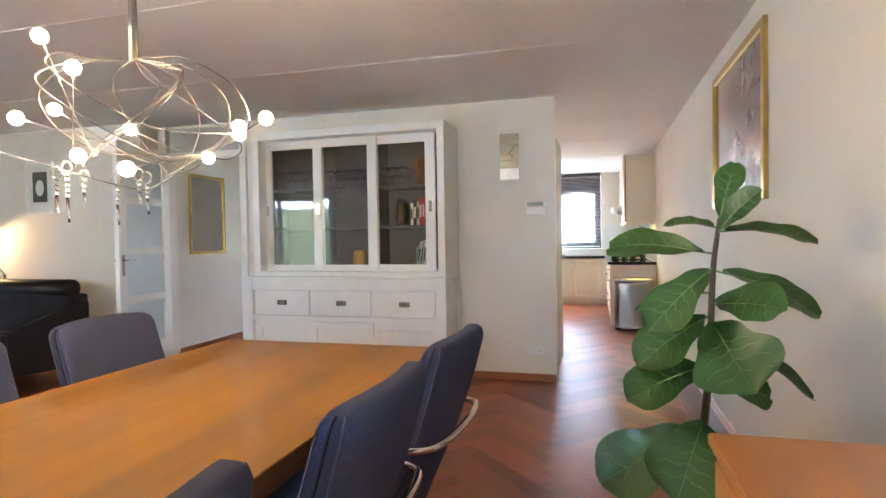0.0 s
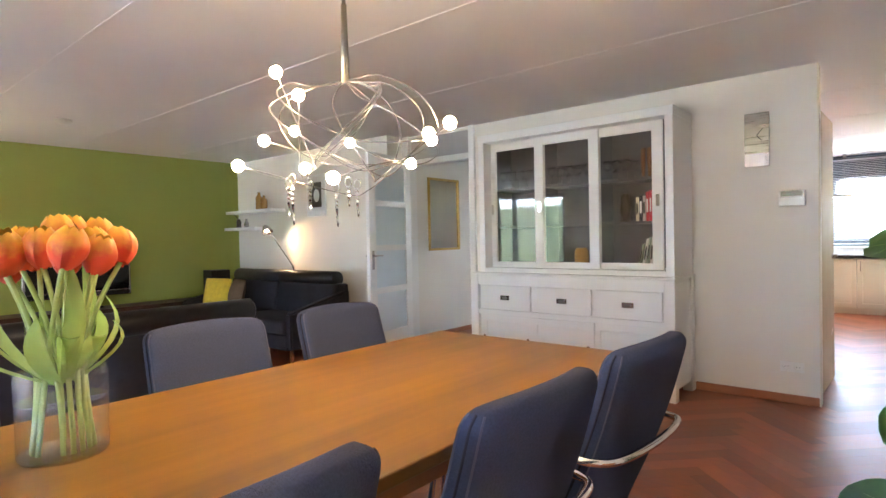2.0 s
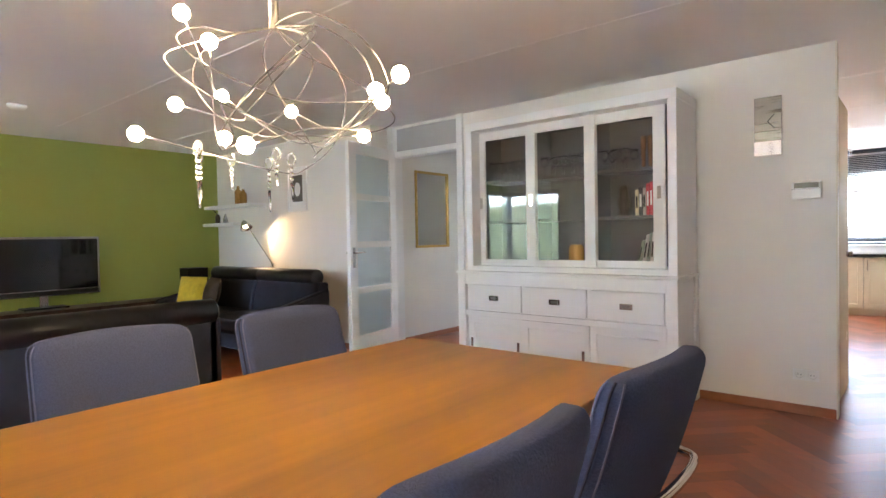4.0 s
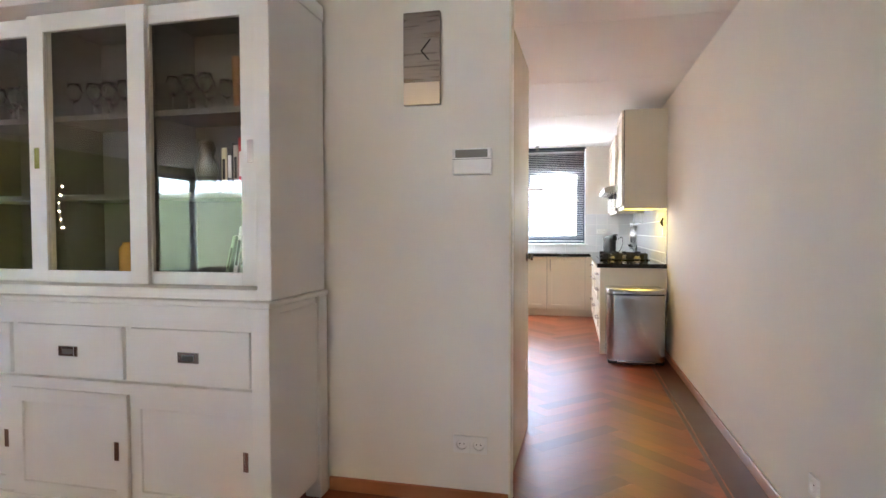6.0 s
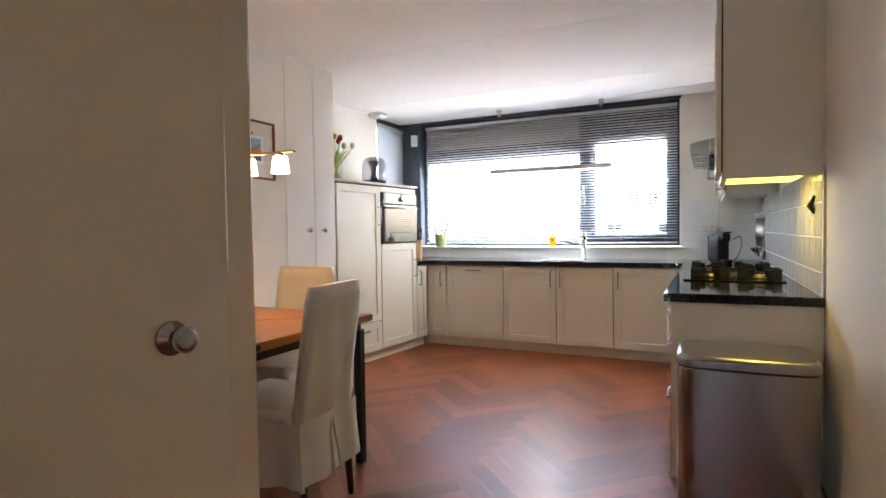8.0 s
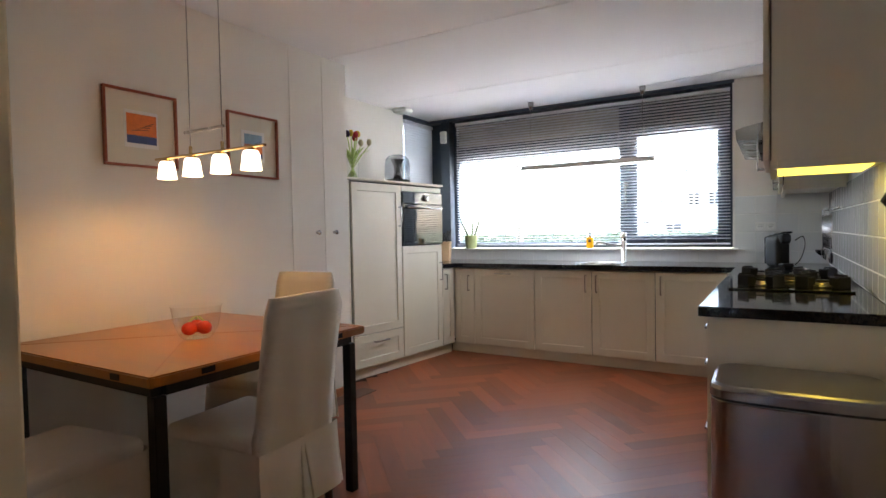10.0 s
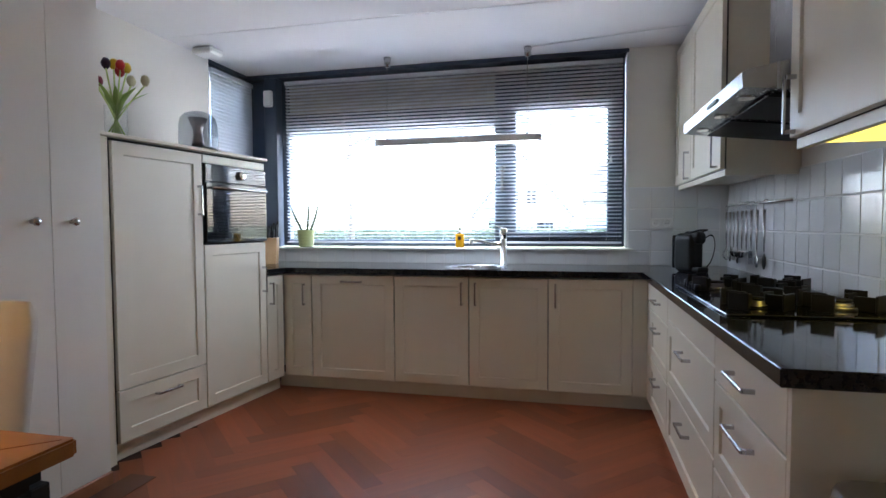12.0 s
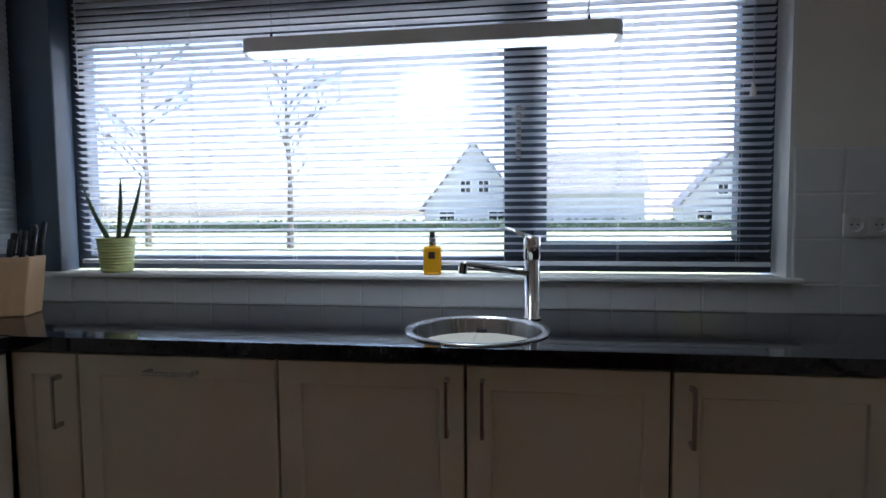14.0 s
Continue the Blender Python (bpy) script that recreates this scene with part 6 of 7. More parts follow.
part("pot", lathe(bmesh.new(), prof, (-2.36, 11.615, SZ), 28, caps=False), M_GPOT, hp, "ribbed lime-green pot", True)
M_SNAKE = material("snake_leaf", (0.05, 0.085, 0.04), 0.4, spread=0.35, scale=30, stretch=(1, 1, 3))
for q, l in (((-2.50, 11.61, SZ + 0.36), 0), ((-2.335, 11.62, SZ + 0.385), 1), ((-2.24, 11.62, SZ + 0.385), 2)):
    part("leaf", tube(bmesh.new(), arc((-2.375 + 0.02 * l, 11.615, SZ + 0.1), q, ((-0.01, 0, 0), (0.006, 0, 0), (0.01, 0, 0))[l], 8), [0.0085, 0.0095, 0.0095, 0.009, 0.0085, 0.0075, 0.006, 0.004, 0.0008], 7), M_SNAKE, hp, "dark pointed leaf", True)
so = thing("soap_bottle", "yellow soap bottle with a dark cap on the sill", "bottle", (-1.076, 11.60, SZ))
M_SOAP = material("amber_soap", (0.75, 0.36, 0.01), 0.18, spread=0.08, coat=0.5)
part("bottle_body", B(-1.109, -1.043, 11.582, 11.618, SZ + 0.0005, SZ + 0.105, bevel=0.009, seg=3), M_SOAP, so)
part("neck", lathe(bmesh.new(), [(0.013, 0), (0.013, 0.03), (0.011, 0.032), (0, 0.032)], (-1.076, 11.60, SZ + 0.1045), 14), M_STEEL, so, smooth=True)
part("cap", lathe(bmesh.new(), [(0.01, 0), (0.01, 0.02), (0, 0.021)], (-1.076, 11.60, SZ + 0.1366), 12), M_BLACK, so)
part("label_patch", B(-1.088, -1.064, 11.5808, 11.582, SZ + 0.06, SZ + 0.085), M_DARKWOOD, so)
socket(0.325, YW - 0.0115, 1.158, 0, "kitchen sockets")
socket(0.398, YW - 0.0115, 1.158, 0, "kitchen sockets")

ur = thing("utensil_rail", "steel rail on the tiles with hooks", "rail", (XR - 0.03, 11.0, 1.265))
part("rail", tube(bmesh.new(), [(XR - 0.045, 10.34, 1.265), (XR - 0.045, 11.50, 1.265)], 0.007, 10), M_CHROME, ur, smooth=True)
for y in (10.40, 11.46):
    part("bracket", tube(bmesh.new(), [(XR - 0.008, y, 1.265), (XR - 0.045, y, 1.265)], 0.006, 8), M_CHROME, ur)


def utensil(y, kind, label):
    x = XR - 0.06
    u = thing(kind, label, "utensil", (x, y, 1.25), group="utensils on the rail")
    part("hook", tube(bmesh.new(), smooth_path([(x + 0.006, y, 1.255), (x + 0.012, y, 1.278), (x - 0.004, y, 1.272), (x - 0.006, y, 1.24), (x, y, 1.225), (x + 0.008, y, 1.232)], 4), 0.0022, 6), M_STEEL, u)
    part("shaft", tube(bmesh.new(), [(x, y, 1.226), (x, y, 1.10), (x, y, 1.0)], [0.008, 0.0075, 0.003], 8), M_STEEL, u, "steel handle", True)
    if kind == "ladle":
        bm = lathe(bmesh.new(), [(0.038, 0.0), (0.034, -0.02), (0.018, -0.034), (0, -0.037), (0, -0.035), (0.032, -0.018), (0.036, 0.0)], (x - 0.03, y, 0.99), 16, caps=False)
        part("bowl", bm, M_STEEL, u, "round ladle bowl", True)
    elif kind == "spatula":
        part("blade", B(x - 0.004, x - 0.001, y - 0.035, y + 0.035, 0.925, 1.0, bevel=0.001), M_STEEL, u, "flat slotted blade")
    elif kind == "whisk":
        for k in range(5):
            a = k * math.pi / 5
            part("wire", tube(bmesh.new(), smooth_path([(x, y, 1.0), (x + 0.022 * math.cos(a), y + 0.022 * math.sin(a), 0.95), (x, y, 0.915), (x - 0.022 * math.cos(a), y - 0.022 * math.sin(a), 0.95), (x, y, 1.0)], 4), 0.0012, 4), M_STEEL, u)
    elif kind == "skimmer":
        bm = lathe(bmesh.new(), [(0.045, 0.0), (0.03, 0.006), (0, 0.008), (0, 0.006), (0.03, 0.004), (0.045, -0.002)], seg=18, caps=False)
        bm.transform(pose(x - 0.006, y, 0.965, 0, 80, 0))
        part("disc", bm, M_STEEL, u, "round perforated disc", True)
    else:
        part("head", lathe(bmesh.new(), [(0, 0.0), (0.022, -0.03), (0.024, -0.06), (0.012, -0.085), (0, -0.09)], (x, y, 1.0), 12, caps=False, sx=0.35), M_BLACK if kind == "brush" else M_STEEL, u, "oval spoon head", True)
    return u


for y, k, l in ((11.42, "whisk", "steel wire whisk hanging from a rail"), (11.33, "spoon", "steel serving spoon hanging from a rail"), (11.25, "skimmer", "steel skimmer hanging from a rail"), (11.17, "spoon", "steel basting spoon hanging from a rail"),
                (11.08, "ladle", "steel ladle hanging from a rail"), (10.99, "ladle", "small steel ladle hanging from a rail"), (10.90, "spatula", "slotted steel spatula hanging from a rail"), (10.80, "fork", "steel meat fork hanging from a rail"), (10.68, "brush", "dark handled brush hanging from a rail")):
    utensil(y, k, l)
hk = thing("wall_hook", "dark clip with a pale cloth tab on the tiles", "hook", (XR - 0.02, 8.92, 1.26))
part("clip", tube(bmesh.new(), [(XR - 0.009, 8.93, 1.22), (XR - 0.03, 8.91, 1.25), (XR - 0.02, 8.87, 1.29)], [0.01, 0.014, 0.006], 8), M_BLACK, hk)
part("tab", B(XR - 0.014, XR - 0.0095, 8.92, 8.95, 1.11, 1.20, bevel=0.002), M_PLASTIC, hk)

# ceiling lamp over the worktop
lb = thing("light_bar", "long white pendant light bar over the worktop, lit below", "lamp", (-1.06, 11.38, 1.7550))
bm = bmesh.new()
n = 12
pts = [(-1.67 + 0.045 - 0.045 * math.sin(math.pi * k / n), 11.38 + 0.045 * math.cos(math.pi * k / n)) for k in range(n + 1)] + [(-0.45 - 0.045 + 0.045 * math.sin(math.pi * k / n), 11.38 - 0.045 * math.cos(math.pi * k / n)) for k in range(n + 1)]
lo = [bm.verts.new((x, y, 1.7330)) for x, y in pts]
hi = [bm.verts.new((x, y, 1.7770)) for x, y in pts]
for k in range(len(pts)):
    q = (k + 1) % len(pts)
    bm.faces.new((lo[k], lo[q], hi[q], hi[k]))
bm.faces.new(lo)
bm.faces.new(hi)
part("housing", bm, M_PLASTIC, lb)
part("diffuser", B(-1.645, -0.475, 11.352, 11.408, 1.7275, 1.7335, bevel=0.001), M_TUBE, lb, "lit white diffuser")
area("light_bar_lamp", -1.06, 11.38, 1.7255, (-1.06, 11.38, 0), 0.05, 1.15, 1.1, (0.84, 0.93, 1.0))
for x in (-1.575, -0.55):
    part("wire", tube(bmesh.new(), [(x, 11.38, 1.7750), (x, 11.39, H - 0.05)], 0.0014, 5), M_STEEL, lb)
    part("ceiling_cup", lathe(bmesh.new(), [(0, 0), (0.028, 0), (0.018, -0.07), (0, -0.07)], (x, 11.40, H), 14, caps=False), M_STEEL, lb, smooth=True)
    part("stud", tube(bmesh.new(), [(x, 11.38, 1.7750), (x, 11.38, 1.8050)], 0.004, 6), M_BLACK, lb)
part("cable", tube(bmesh.new(), smooth_path([(-0.56, 11.38, 1.7750), (-0.535, 11.38, 2.0), (-0.56, 11.38, 2.15), (-0.545, 11.39, 2.33)], 5), 0.002, 5), M_CORD, lb)
part("ceiling_cable", tube(bmesh.new(), [(-0.55, 11.40, H - 0.004), (0.45, 11.2, H - 0.004)], 0.003, 5), M_PLASTIC, lb)

# things on the tall units
TV = TZ1 + 0.019
tv2 = thing("vase", "clear glass vase of mixed tulips on the cabinet", "vase", (-2.45, 9.80, TV))
part("glass_body", lathe(bmesh.new(), [(0, 0.001), (0.05, 0.001), (0.052, 0.16)], (-2.45, 9.80, TV), 24, caps=False), M_CLEAR, tv2, smooth=True)
COLS = [((0.5, 0.02, 0.02), "red"), ((0.7, 0.45, 0.02), "yellow"), ((0.03, 0.02, 0.06), "dark violet"), ((0.55, 0.5, 0.3), "pale yellow"), ((0.25, 0.02, 0.05), "crimson")]
for i in range(9):
    c, nm = COLS[i % 5]
    a, r = i * 2.4, 0.03 + 0.014 * i
    hx, hy, hz = -2.45 + r * math.cos(a), 9.80 + r * math.sin(a), TV + 0.30 + 0.05 * math.sin(i * 1.3)
    t = thing("tulip", nm + " tulip in a glass vase on the cabinet", "flower", (hx, hy, hz), group="tulips on the kitchen cabinet")
    part("stem", tube(bmesh.new(), arc((-2.45 - 0.3 * (hx + 2.45), 9.80 - 0.3 * (hy - 9.80), TV + 0.014), (hx, hy, hz), (0, 0, 0.01), 6), 0.004, 6), M_STEM, t, smooth=True)
    bloom_mat = material("tulip_" + nm.replace(" ", "_"), c, 0.5, spread=0.15)
    for pb in tulip_head(0.75):
        pb.transform(pose(0, 0, -0.004, 0, 0, i * 37))
        part("petal", pb, bloom_mat, t, smooth=True, local=True)
    part("leaf", blade(bmesh.new(), (-2.45, 9.80, TV + 0.10), (-2.45 + 1.1 * r * math.cos(a + 0.7), 9.80 + 1.1 * r * math.sin(a + 0.7), TV + 0.24), (0, 0, 0.02), 0.013), M_TLEAF, t, smooth=True)
dm = thing("dome_speaker", "clear domed table speaker with a black base", "speaker", (-2.60, 10.62, TV))
part("base", lathe(bmesh.new(), [(0, 0), (0.115, 0), (0.122, 0.02), (0.118, 0.05), (0.10, 0.06), (0, 0.06)], (-2.60, 10.62, TV), 32, caps=False), M_BLACK, dm, smooth=True)
part("dome", lathe(bmesh.new(), [(0.116, 0.052), (0.12, 0.12), (0.117, 0.20), (0.108, 0.245), (0.085, 0.275), (0.045, 0.29), (0, 0.294)], (-2.60, 10.62, TV), 40, caps=False), thin_glass("smoky_dome", (0.62, 0.64, 0.67), 0.04), dm, "clear smoky dome", True)
part("cone", lathe(bmesh.new(), [(0.045, 0.06), (0.028, 0.13), (0.03, 0.18), (0.06, 0.25), (0, 0.25)], (-2.60, 10.62, TV), 24), M_BIN, dm, smooth=True)
tagged(part("alarm_sensor", B(XL + 0.165, XL + 0.235, 11.556, 11.5995, 2.12, 2.25, bevel=0.008), M_PLASTIC), "white alarm sensor on the window post", "sensor")
tagged(part("ceiling_sensor", B(-2.80, -2.64, 10.83, 10.97, H - 0.045, H - 0.001, bevel=0.012), M_PLASTIC), "white box sensor on the kitchen ceiling", "sensor")

# ---------------------------------------------------------------- kitchen table corner
KT = 0.748
kt = thing("kitchen_table", "square orange-brown kitchen table with dark steel legs", "table", (-1.68, 7.82, 0))
kx0, kx1, ky0, ky1 = -2.21, -1.165, 7.32, 8.335
bm = bmesh.new()
cc = 0.008
pl = [(kx0, ky0), (kx1 - cc, ky0), (kx1, ky0 + cc), (kx1, ky1 - cc), (kx1 - cc, ky1), (kx0, ky1)]
lo, hi = [bm.verts.new((x, y, KT - 0.035)) for x, y in pl], [bm.verts.new((x, y, KT)) for x, y in pl]
for k in range(6):
    bm.faces.new((lo[k], lo[(k + 1) % 6], hi[(k + 1) % 6], hi[k]))
bm.faces.new(lo)
bm.faces.new(hi)
bmesh.ops.bevel(bm, geom=bm.edges[:], offset=0.005, segments=2, affect="EDGES")
part("tabletop", bm, M_KTABLE, kt)
for p, q in (((kx1 - 0.02, ky0 + 0.02), (-1.72, 7.83)), ((kx1 - 0.02, ky1 - 0.02), (-1.72, 7.83)), ((kx0 + 0.02, ky1 - 0.02), (-1.72, 7.83)), ((kx0 + 0.02, ky0 + 0.02), (-1.72, 7.83))):
    part("leaf_joint", tube(bmesh.new(), [(*p, KT - 0.0006), (*q, KT - 0.0006)], 0.0022, 4), M_TABLE_DARK, kt, "thin joint between the folding leaves")
for x, y in ((kx1 + 0.001, 7.52), (kx1 + 0.001, 8.15), (-1.35, ky0 - 0.001), (-1.35, ky1 + 0.001)):
    part("hinge", B(x - 0.025 if y < 7.33 or y > 8.33 else x - 0.002, x + 0.025 if y < 7.33 or y > 8.33 else x + 0.002, y - (0.002 if y < 7.33 or y > 8.33 else 0.025), y + (0.002 if y < 7.33 or y > 8.33 else 0.025), KT - 0.028, KT - 0.008), M_IRON, kt, "dark table hinge")
for x in (kx0 + 0.06, kx1 - 0.055):
    for y in (ky0 + 0.055, ky1 - 0.055):
        part("leg", B(x - 0.021, x + 0.021, y - 0.021, y + 0.021, 0, KT - 0.075, bevel=0.003), M_IRON, kt, "square dark steel leg")
part("apron", B(kx0 + 0.06, kx1 - 0.055, ky0 + 0.035, ky0 + 0.075, KT - 0.075, KT - 0.036), M_IRON, kt)
part("apron", B(kx0 + 0.06, kx1 - 0.055, ky1 - 0.075, ky1 - 0.035, KT - 0.075, KT - 0.036), M_IRON, kt)
part("apron", B(kx1 - 0.075, kx1 - 0.035, ky0 + 0.0755, ky1 - 0.0755, KT - 0.075, KT - 0.036), M_IRON, kt)


def slip_chair():
    """Chair under a loose cover, facing -x."""
    c = thing("slipcover_chair", "kitchen chair under an off-white slipcover with dark legs", "chair", group="chairs round the kitchen table")
    rs = random.Random(3)
    part("seat_cover", B(-0.25, 0.19, -0.205, 0.205, 0.40, 0.475, bevel=0.03, seg=3), M_LINEN, c, smooth=True, local=True)
    bm = bmesh.new()
    n, m = 14, 8
    rowsF, rowsB = [], []
    for i in range(n + 1):
        f = i / n
        z = 0.20 + 0.755 * f
        lean = 0.17 + 0.085 * max(0, (f - 0.3) / 0.7) ** 1.2
        fl = 0.014 * (1 - f) if f < 0.4 else 0
        w = 0.19 + fl - 0.012 * max(0, f - 0.92) / 0.08
        F_, B_ = [], []
        for j in range(m + 1):
            g = -1 + 2 * j / m
            r = 0.004 * math.sin(7 * g + 5 * f) + (0.008 * math.sin(11 * g) if f < 0.35 else 0)
            ed = abs(g) ** 5
            F_.append(bm.verts.new((lean + 0.012 * ed + r, g * w, z)))
            B_.append(bm.verts.new((lean + 0.06 - 0.014 * ed - 0.02 * max(0, f - 0.93) / 0.07 + r, g * w, z)))
        rowsF.append(F_)
        rowsB.append(B_)
    for i in range(n):
        for j in range(m):
            bm.faces.new((rowsF[i][j], rowsF[i][j + 1], rowsF[i + 1][j + 1], rowsF[i + 1][j]))
            bm.faces.new((rowsB[i][j + 1], rowsB[i][j], rowsB[i + 1][j], rowsB[i + 1][j + 1]))
        for j in (0, m):
            bm.faces.new((rowsF[i][j], rowsF[i + 1][j], rowsB[i + 1][j], rowsB[i][j]))
    for j in range(m):
        bm.faces.new((rowsF[n][j], rowsF[n][j + 1], rowsB[n][j + 1], rowsB[n][j]))
        bm.faces.new((rowsF[0][j], rowsF[0][j + 1], rowsB[0][j + 1], rowsB[0][j]))
    part("back_cover", bm, M_LINEN, c, smooth=True, local=True)
    bm = bmesh.new()
    per = [(-0.25, -0.205), (0.0, -0.21), (0.2, -0.205), (0.235, -0.19), (0.24, 0.0), (0.235, 0.19), (0.2, 0.205), (0.0, 0.21), (-0.25, 0.205), (-0.255, 0)]
    pp = smooth_path([(x, y, 0) for x, y in per] + [(*per[0], 0)], 6)
    rows = []
    for i in range(7):
        f = i / 6
        rows.append([bm.verts.new((p.x * (1 + 0.05 * f) + 0.012 * f * math.sin(k * 0.9 + 1), p.y * (1 + 0.05 * f) + 0.012 * f * math.cos(k * 1.3), 0.43 - 0.25 * f + 0.006 * math.sin(k * 0.7) * f)) for k, p in enumerate(pp[:-1])])
    for a, b in zip(rows, rows[1:]):
        for k in range(len(a)):
            q = (k + 1) % len(a)
            bm.faces.new((a[k], a[q], b[q], b[k]))
    part("skirt", bm, M_LINEN, c, "loose hanging skirt of the cover", True, True)
    for s in (-0.02, 0.02):
        part("pleat_edge", tube(bmesh.new(), [(0.232, s * 0.3, 0.44), (0.252, s * 0.9, 0.3), (0.266, s * 1.4, 0.18)], [0.003, 0.007, 0.009], 6), M_LINEN, c, "pleat in the cover's back", local=True)
    for x, y in ((-0.21, -0.17), (-0.21, 0.17), (0.20, -0.16), (0.20, 0.16)):
        part("leg", tube(bmesh.new(), [(x, y, 0.40), (x * 1.12, y * 1.05, 0.0)], [0.022, 0.014], 8), M_DARKWOOD, c, "dark tapered wooden leg", True, True)
    return c


sc = slip_chair()
sc.matrix_basis = pose(-1.285, 7.80, 0, 0, 0, 4)
copy_thing(sc, pose(-1.80, 8.36, 0, 0, 0, 96))
copy_thing(sc, pose(-1.62, 7.20, 0, 0, 0, -82))

bw = thing("glass_bowl", "clear glass bowl of tomatoes on the kitchen table", "bowl", (-1.62, 7.80, KT))
part("bowl", lathe(bmesh.new(), [(0, 0.001), (0.055, 0.001), (0.062, 0.006), (0.085, 0.05), (0.098, 0.13), (0.102, 0.135)], (-1.62, 7.80, KT), 36, caps=False), M_CLEAR, bw, smooth=True)
M_TOM = material("tomato_skin", (0.55, 0.03, 0.012), 0.18, spread=0.15, coat=0.3)
for i, (dx, dy) in enumerate(((0.032, 0.012), (-0.03, 0.02), (0.0, -0.034))):
    t = thing("tomato", "ripe red vine tomato in a glass bowl", "tomato", (-1.62 + dx, 7.80 + dy, KT + 0.014), group="tomatoes in the bowl")
    part("fruit", ball(bmesh.new(), (-1.62 + dx, 7.80 + dy, KT + 0.043), 0.031, 16, 0.9), M_TOM, t, smooth=True)
    part("calyx", tube(bmesh.new(), [(-1.62 + dx, 7.80 + dy, KT + 0.07), (-1.62 + dx * 0.3, 7.80 + dy * 0.3, KT + 0.088)], 0.004, 6), M_STEM, t)

pn = thing("pendant_lamp", "brass bar pendant lamp with four lit glass shades", "lamp", (-1.577, 7.84, 1.51))
M_BRASS = material("pale_brass", (0.62, 0.46, 0.22), 0.25, 1.0, spread=0.05, bump=0.0)
part("bar", B(-1.925, -1.228, 7.832, 7.848, 1.504, 1.514, bevel=0.002), M_BRASS, pn, "flat brass bar")
for x in (-1.848, -1.672, -1.49, -1.308):
    part("holder", lathe(bmesh.new(), [(0.014, 0), (0.016, -0.012), (0, -0.012)], (x, 7.84, 1.504), 12), M_BRASS, pn)
    part("shade", lathe(bmesh.new(), [(0.026, 0), (0.032, -0.012), (0.040, -0.075), (0.038, -0.075), (0.03, -0.013), (0, -0.006)], (x, 7.84, 1.494), 22, caps=False), M_SHADE, pn, "lit white glass shade", True)
    point("pendant_light", x, 7.84, 1.431, 0.11, (1.0, 0.54, 0.20), 0.01)
for x in (-1.68, -1.475):
    part("wire", tube(bmesh.new(), [(x, 7.84, 1.514), (x, 7.84, H - 0.002)], 0.0022, 5), M_STEEL, pn)
    part("collar", tube(bmesh.new(), [(x, 7.84, 1.515), (x, 7.84, 1.545)], 0.007, 8), M_BRASS, pn)
part("counterweight", B(-1.72, -1.46, 7.836, 7.844, 1.60, 1.612, bevel=0.002), M_STEEL, pn)
part("ceiling_plate", B(-1.74, -1.42, 7.80, 7.88, H - 0.02, H - 0.001, bevel=0.004), M_STEEL, pn)

M_RFRAME = material("red_brown_frame", (0.30, 0.07, 0.03), 0.4, spread=0.15)
M_MOUNT = material("cream_mount", (0.72, 0.68, 0.58), 0.7, spread=0.02)
M_ORANGE = material("orange_print", (0.75, 0.20, 0.04), 0.6, spread=0.25, scale=15)
M_BLUE = material("blue_print", (0.05, 0.08, 0.22), 0.6, spread=0.3, scale=15)
M_LBLUE = material("pale_blue_print", (0.25, 0.38, 0.5), 0.6, spread=0.3, scale=15)
for y, cols in ((7.966, ((M_ORANGE, 0.02, 0.105, 0.15), (M_BLUE, -0.05, 0.04, 0.15))), (8.645, ((M_LBLUE, 0.035, 0.07, 0.13), (M_ORANGE, -0.015, 0.05, 0.13), (M_BLUE, -0.055, 0.03, 0.13)))):
    p = picture("framed_print", "small colourful print of a boat in a red-brown frame" if y < 8 else "small blue and orange print in a red-brown frame", "picture", (XK, y, 1.695), 90, 0.37, 0.372, 0.012, M_RFRAME,
                [(0.35, 0.352, M_MOUNT, 0, "mount"), (0.17, 0.18, M_WHITE, 0.0, "paper")])
    for mm, dz, hh, ww in cols:
        part("print_colour", B(-ww / 2, ww / 2, -0.0125, -0.0118, dz - hh / 2, dz + hh / 2), mm, p, local=True)
    for k in range(4):
        part("print_mark", tube(bmesh.new(), [(-0.05 + 0.02 * k, -0.0128, -0.01 + 0.008 * k), (0.03 + 0.01 * k, -0.0128, 0.0 + 0.012 * k)], 0.0015, 4), M_DARKWOOD, p, local=True)
for y0, y1, ky in ((8.95, 9.249, 9.167), (9.252, 9.495, 9.338)):
    d = thing("cupboard_door", "flush wall-coloured cupboard door with a small steel knob", "door", (XK, y0, 0.07), group="flush cupboard doors")
    part("panel", B(XK + 0.0005, XK + 0.004, y0, y1, 0.075, H - 0.02), M_WALL, d)
    bm = lathe(bmesh.new(), [(0.01, 0), (0.008, 0.012), (0.016, 0.02), (0.017, 0.028), (0.012, 0.033), (0, 0.033)], seg=16, caps=False)
    bm.transform(pose(XK + 0.004, ky, 1.176, 0, 90, 0))
    part("knob", bm, M_STEEL, d, "round steel knob", True)


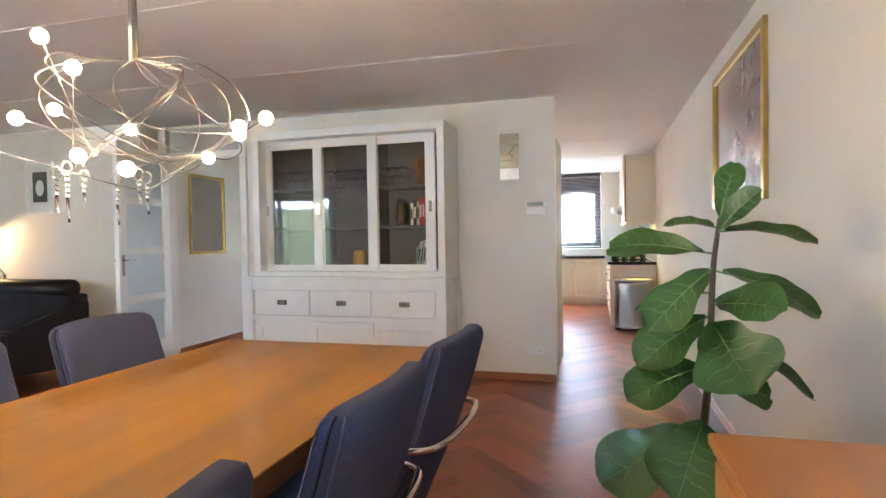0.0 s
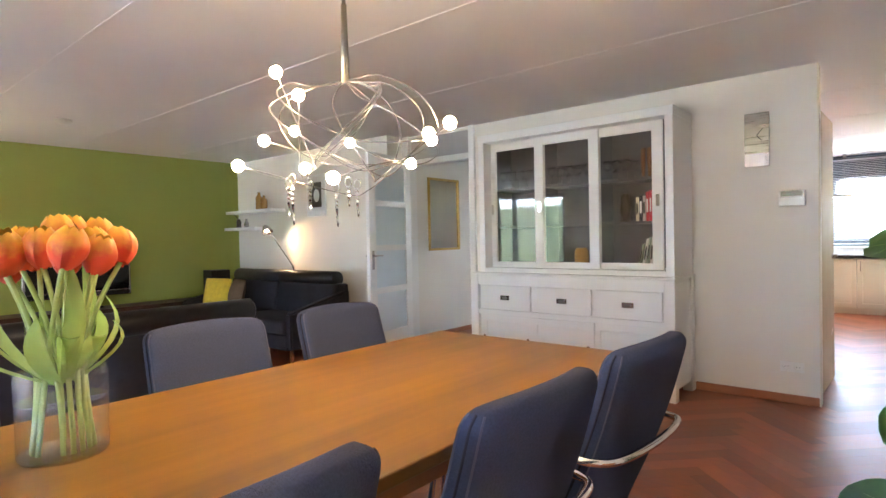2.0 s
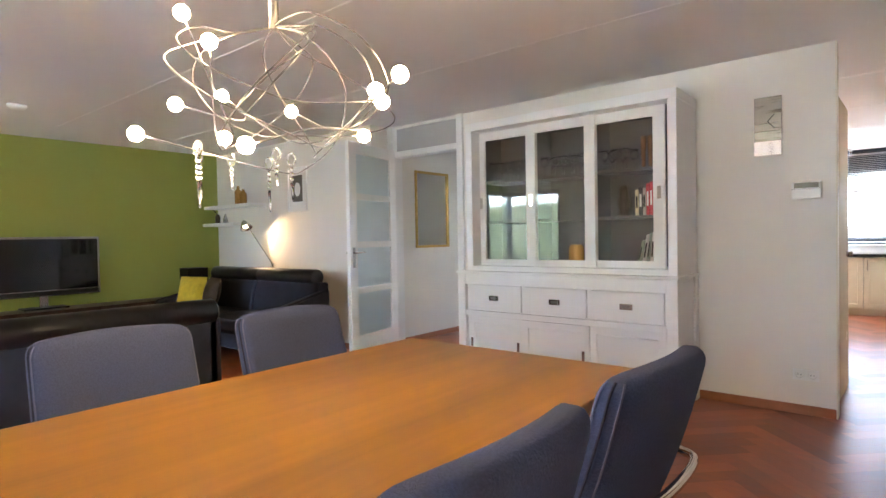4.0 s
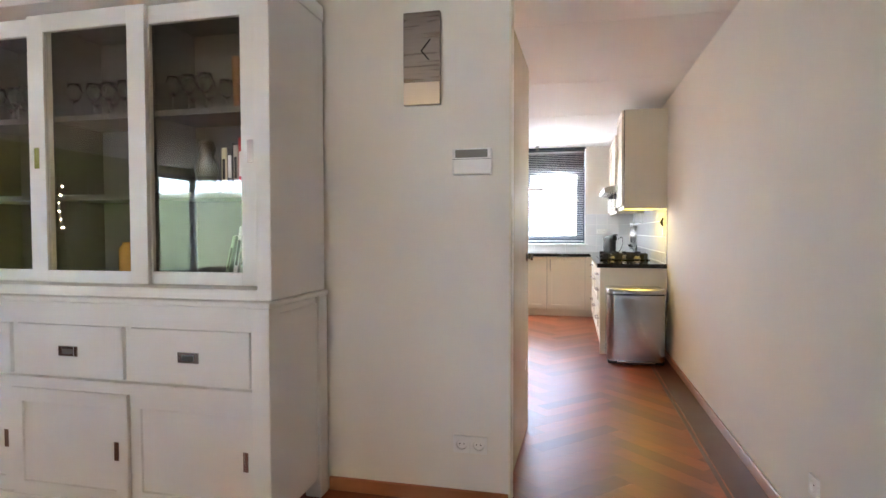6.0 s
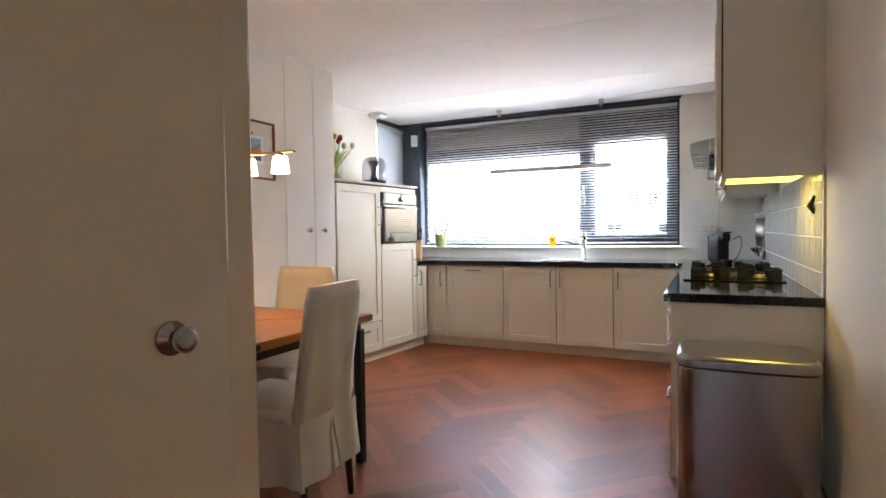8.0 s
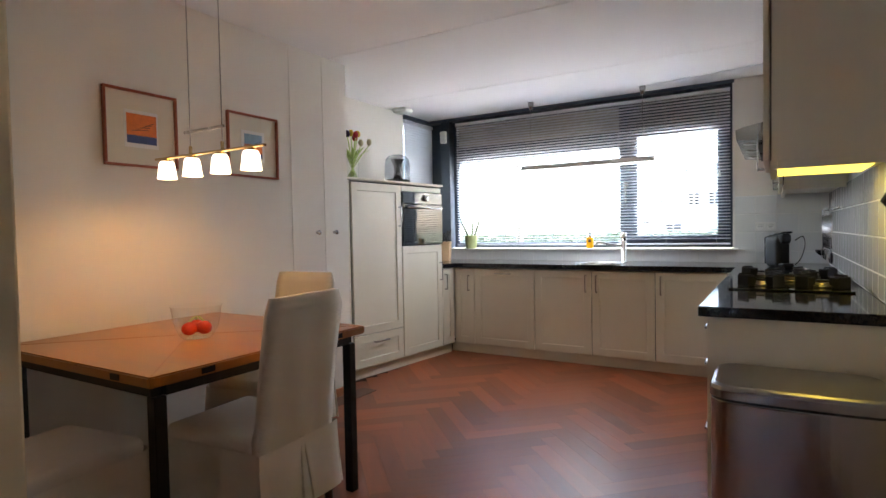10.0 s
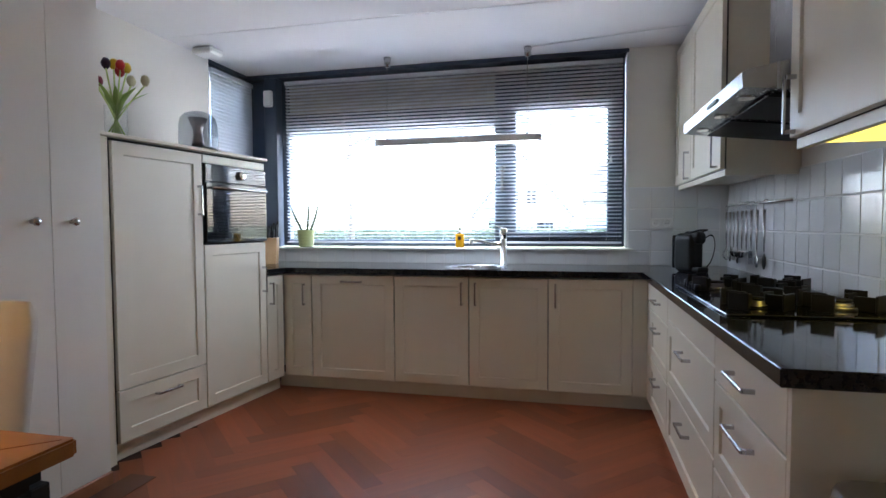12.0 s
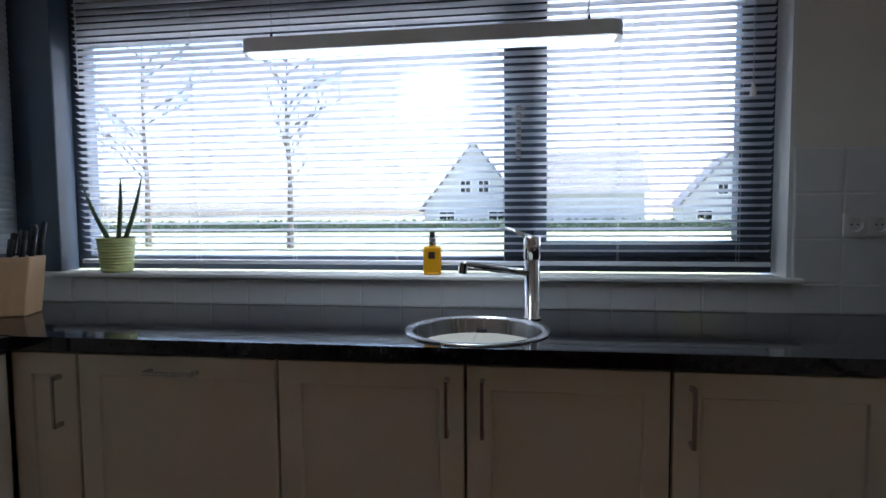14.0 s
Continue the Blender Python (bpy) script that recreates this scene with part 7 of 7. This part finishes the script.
# ---------------------------------------------------------------- wall tiles
def tile_mesh(w, h, d):
    bm = bmesh.new()
    e = 0.003
    a = [bm.verts.new(c) for c in ((0, 0, 0), (w, 0, 0), (w, 0, h), (0, 0, h))]
    b = [bm.verts.new(c) for c in ((0, -d + e, 0), (w, -d + e, 0), (w, -d + e, h), (0, -d + e, h))]
    c = [bm.verts.new(q) for q in ((e, -d, e), (w - e, -d, e), (w - e, -d, h - e), (e, -d, h - e))]
    for p, q in ((a, b), (b, c)):
        for k in range(4):
            bm.faces.new((p[k], p[(k + 1) % 4], q[(k + 1) % 4], q[k]))
    bm.faces.new(c)
    bmesh.ops.recalc_face_normals(bm, faces=bm.faces)
    me = bpy.data.meshes.new("tile")
    bm.to_mesh(me)
    bm.free()
    me.materials.append(M_TILE)
    return me


TS = 0.15
TTOP = 1.412
tw = tagged(part("tiled_wall_east", B(XR - 0.0092, XR + 0.001, 8.72, YW, CT, TTOP), M_GROUT), "white glazed square wall tiles over the hob", "tiles", kind="structure")
full = tile_mesh(TS - 0.004, TS - 0.004, 0.009)
low = tile_mesh(TS - 0.004, TTOP - CT - 3 * TS - 0.004, 0.009)
rj = random.Random(21)


def lay(parent, origin, turn, cols, first=0.0):
    for i in range(cols):
        for j in range(4):
            z = TTOP - (j + 1) * TS + 0.002 if j < 3 else CT + 0.002
            o = new("tile", full if j < 3 else low)
            o.parent = parent
            m = pose(*origin, 0, 0, turn) @ pose(first + i * TS + 0.002, 0, z, rj.uniform(-0.25, 0.25), 0, rj.uniform(-0.25, 0.25))
            o.matrix_basis = m


lay(tw, (XR - 0.002, YW - 0.004, 0), -90, 19)
t2 = tagged(part("tiled_wall_window", B(0.142, XR - 0.014, YW - 0.0092, YW + 0.001, CT, TTOP), M_GROUT), "white glazed square wall tiles beside the window", "tiles", kind="structure")
lay(t2, (0.142, YW - 0.002, 0), 0, 4)
t3 = tagged(part("tiled_wall_sill", B(XL + 0.01, 0.1415, YW - 0.0092, YW + 0.001, CT, 0.962), M_GROUT), "low row of white tiles under the window sill", "tiles", kind="structure")
mid = tile_mesh(TS - 0.004, 0.095, 0.009)
for i in range(19):
    o = new("tile", mid)
    o.parent = t3
    o.matrix_basis = pose(XL + 0.02 + i * TS, YW - 0.002, CT + 0.002)

# ---------------------------------------------------------------- herringbone parquet
PL, PW = 0.60, 0.10


def plank_mesh():
    bm = bmesh.new()
    g, e = 0.00008, 0.00025
    a = [bm.verts.new(c) for c in ((g, g, -0.006), (PL - g, g, -0.006), (PL - g, PW - g, -0.006), (g, PW - g, -0.006))]
    b = [bm.verts.new((v.co.x, v.co.y, -e)) for v in a]
    c = [bm.verts.new(q) for q in ((g + e, g + e, 0), (PL - g - e, g + e, 0), (PL - g - e, PW - g - e, 0), (g + e, PW - g - e, 0))]
    for p, q in ((a, b), (b, c)):
        for k in range(4):
            bm.faces.new((p[k], p[(k + 1) % 4], q[(k + 1) % 4], q[k]))
    bm.faces.new(c)
    bmesh.ops.recalc_face_normals(bm, faces=bm.faces)
    me = bpy.data.meshes.new("plank")
    bm.to_mesh(me)
    bm.free()
    me.materials.append(M_FLOOR)
    return me


def inside(x, y):
    if y < 5.6:
        return XG + 0.05 < x < XR + 0.058 and y > YR + 0.05
    if y < 8.2 and XH < x < XK - 0.25:
        return True
    return XK - 0.05 < x < XR + 0.058 and y < 11.5


planks = []
turn45 = pose(-0.7, 8.0, 0, 0, 0, -135)
for j in range(-150, 150):
    for k in range(-22, 22):
        ox, oy = j * PW + k * PL, j * PW - k * PL
        for m in (pose(ox, oy, 0), pose(ox + PW, oy + PW, 0, 0, 0, 90)):
            w = turn45 @ m
            c = w @ Vector((PL / 2, PW / 2, 0))
            if inside(c.x, c.y):
                planks.append((abs(c.x + 0.9) * 0.8 + abs(c.y - 8.9), w))
planks.sort(key=lambda q: q[0])
pm = plank_mesh()
for _, w in planks[:300]:
    o = new("plank", pm)
    o.parent = floor
    o.matrix_basis = w
base = [v.co.copy() for v in pm.vertices]
polys = [tuple(p.vertices) for p in pm.polygons]
vs, fs = [], []
for _, w in planks[300:]:
    k = len(vs)
    vs += [tuple(w @ v) for v in base]
    fs += [tuple(i + k for i in p) for p in polys]
me = bpy.data.meshes.new("parquet_rest")
me.from_pydata(vs, [], fs)
me.materials.append(M_FLOOR)
rest = new("parquet_rest", me)
rest.parent = floor
rest["kind"] = "stuff"
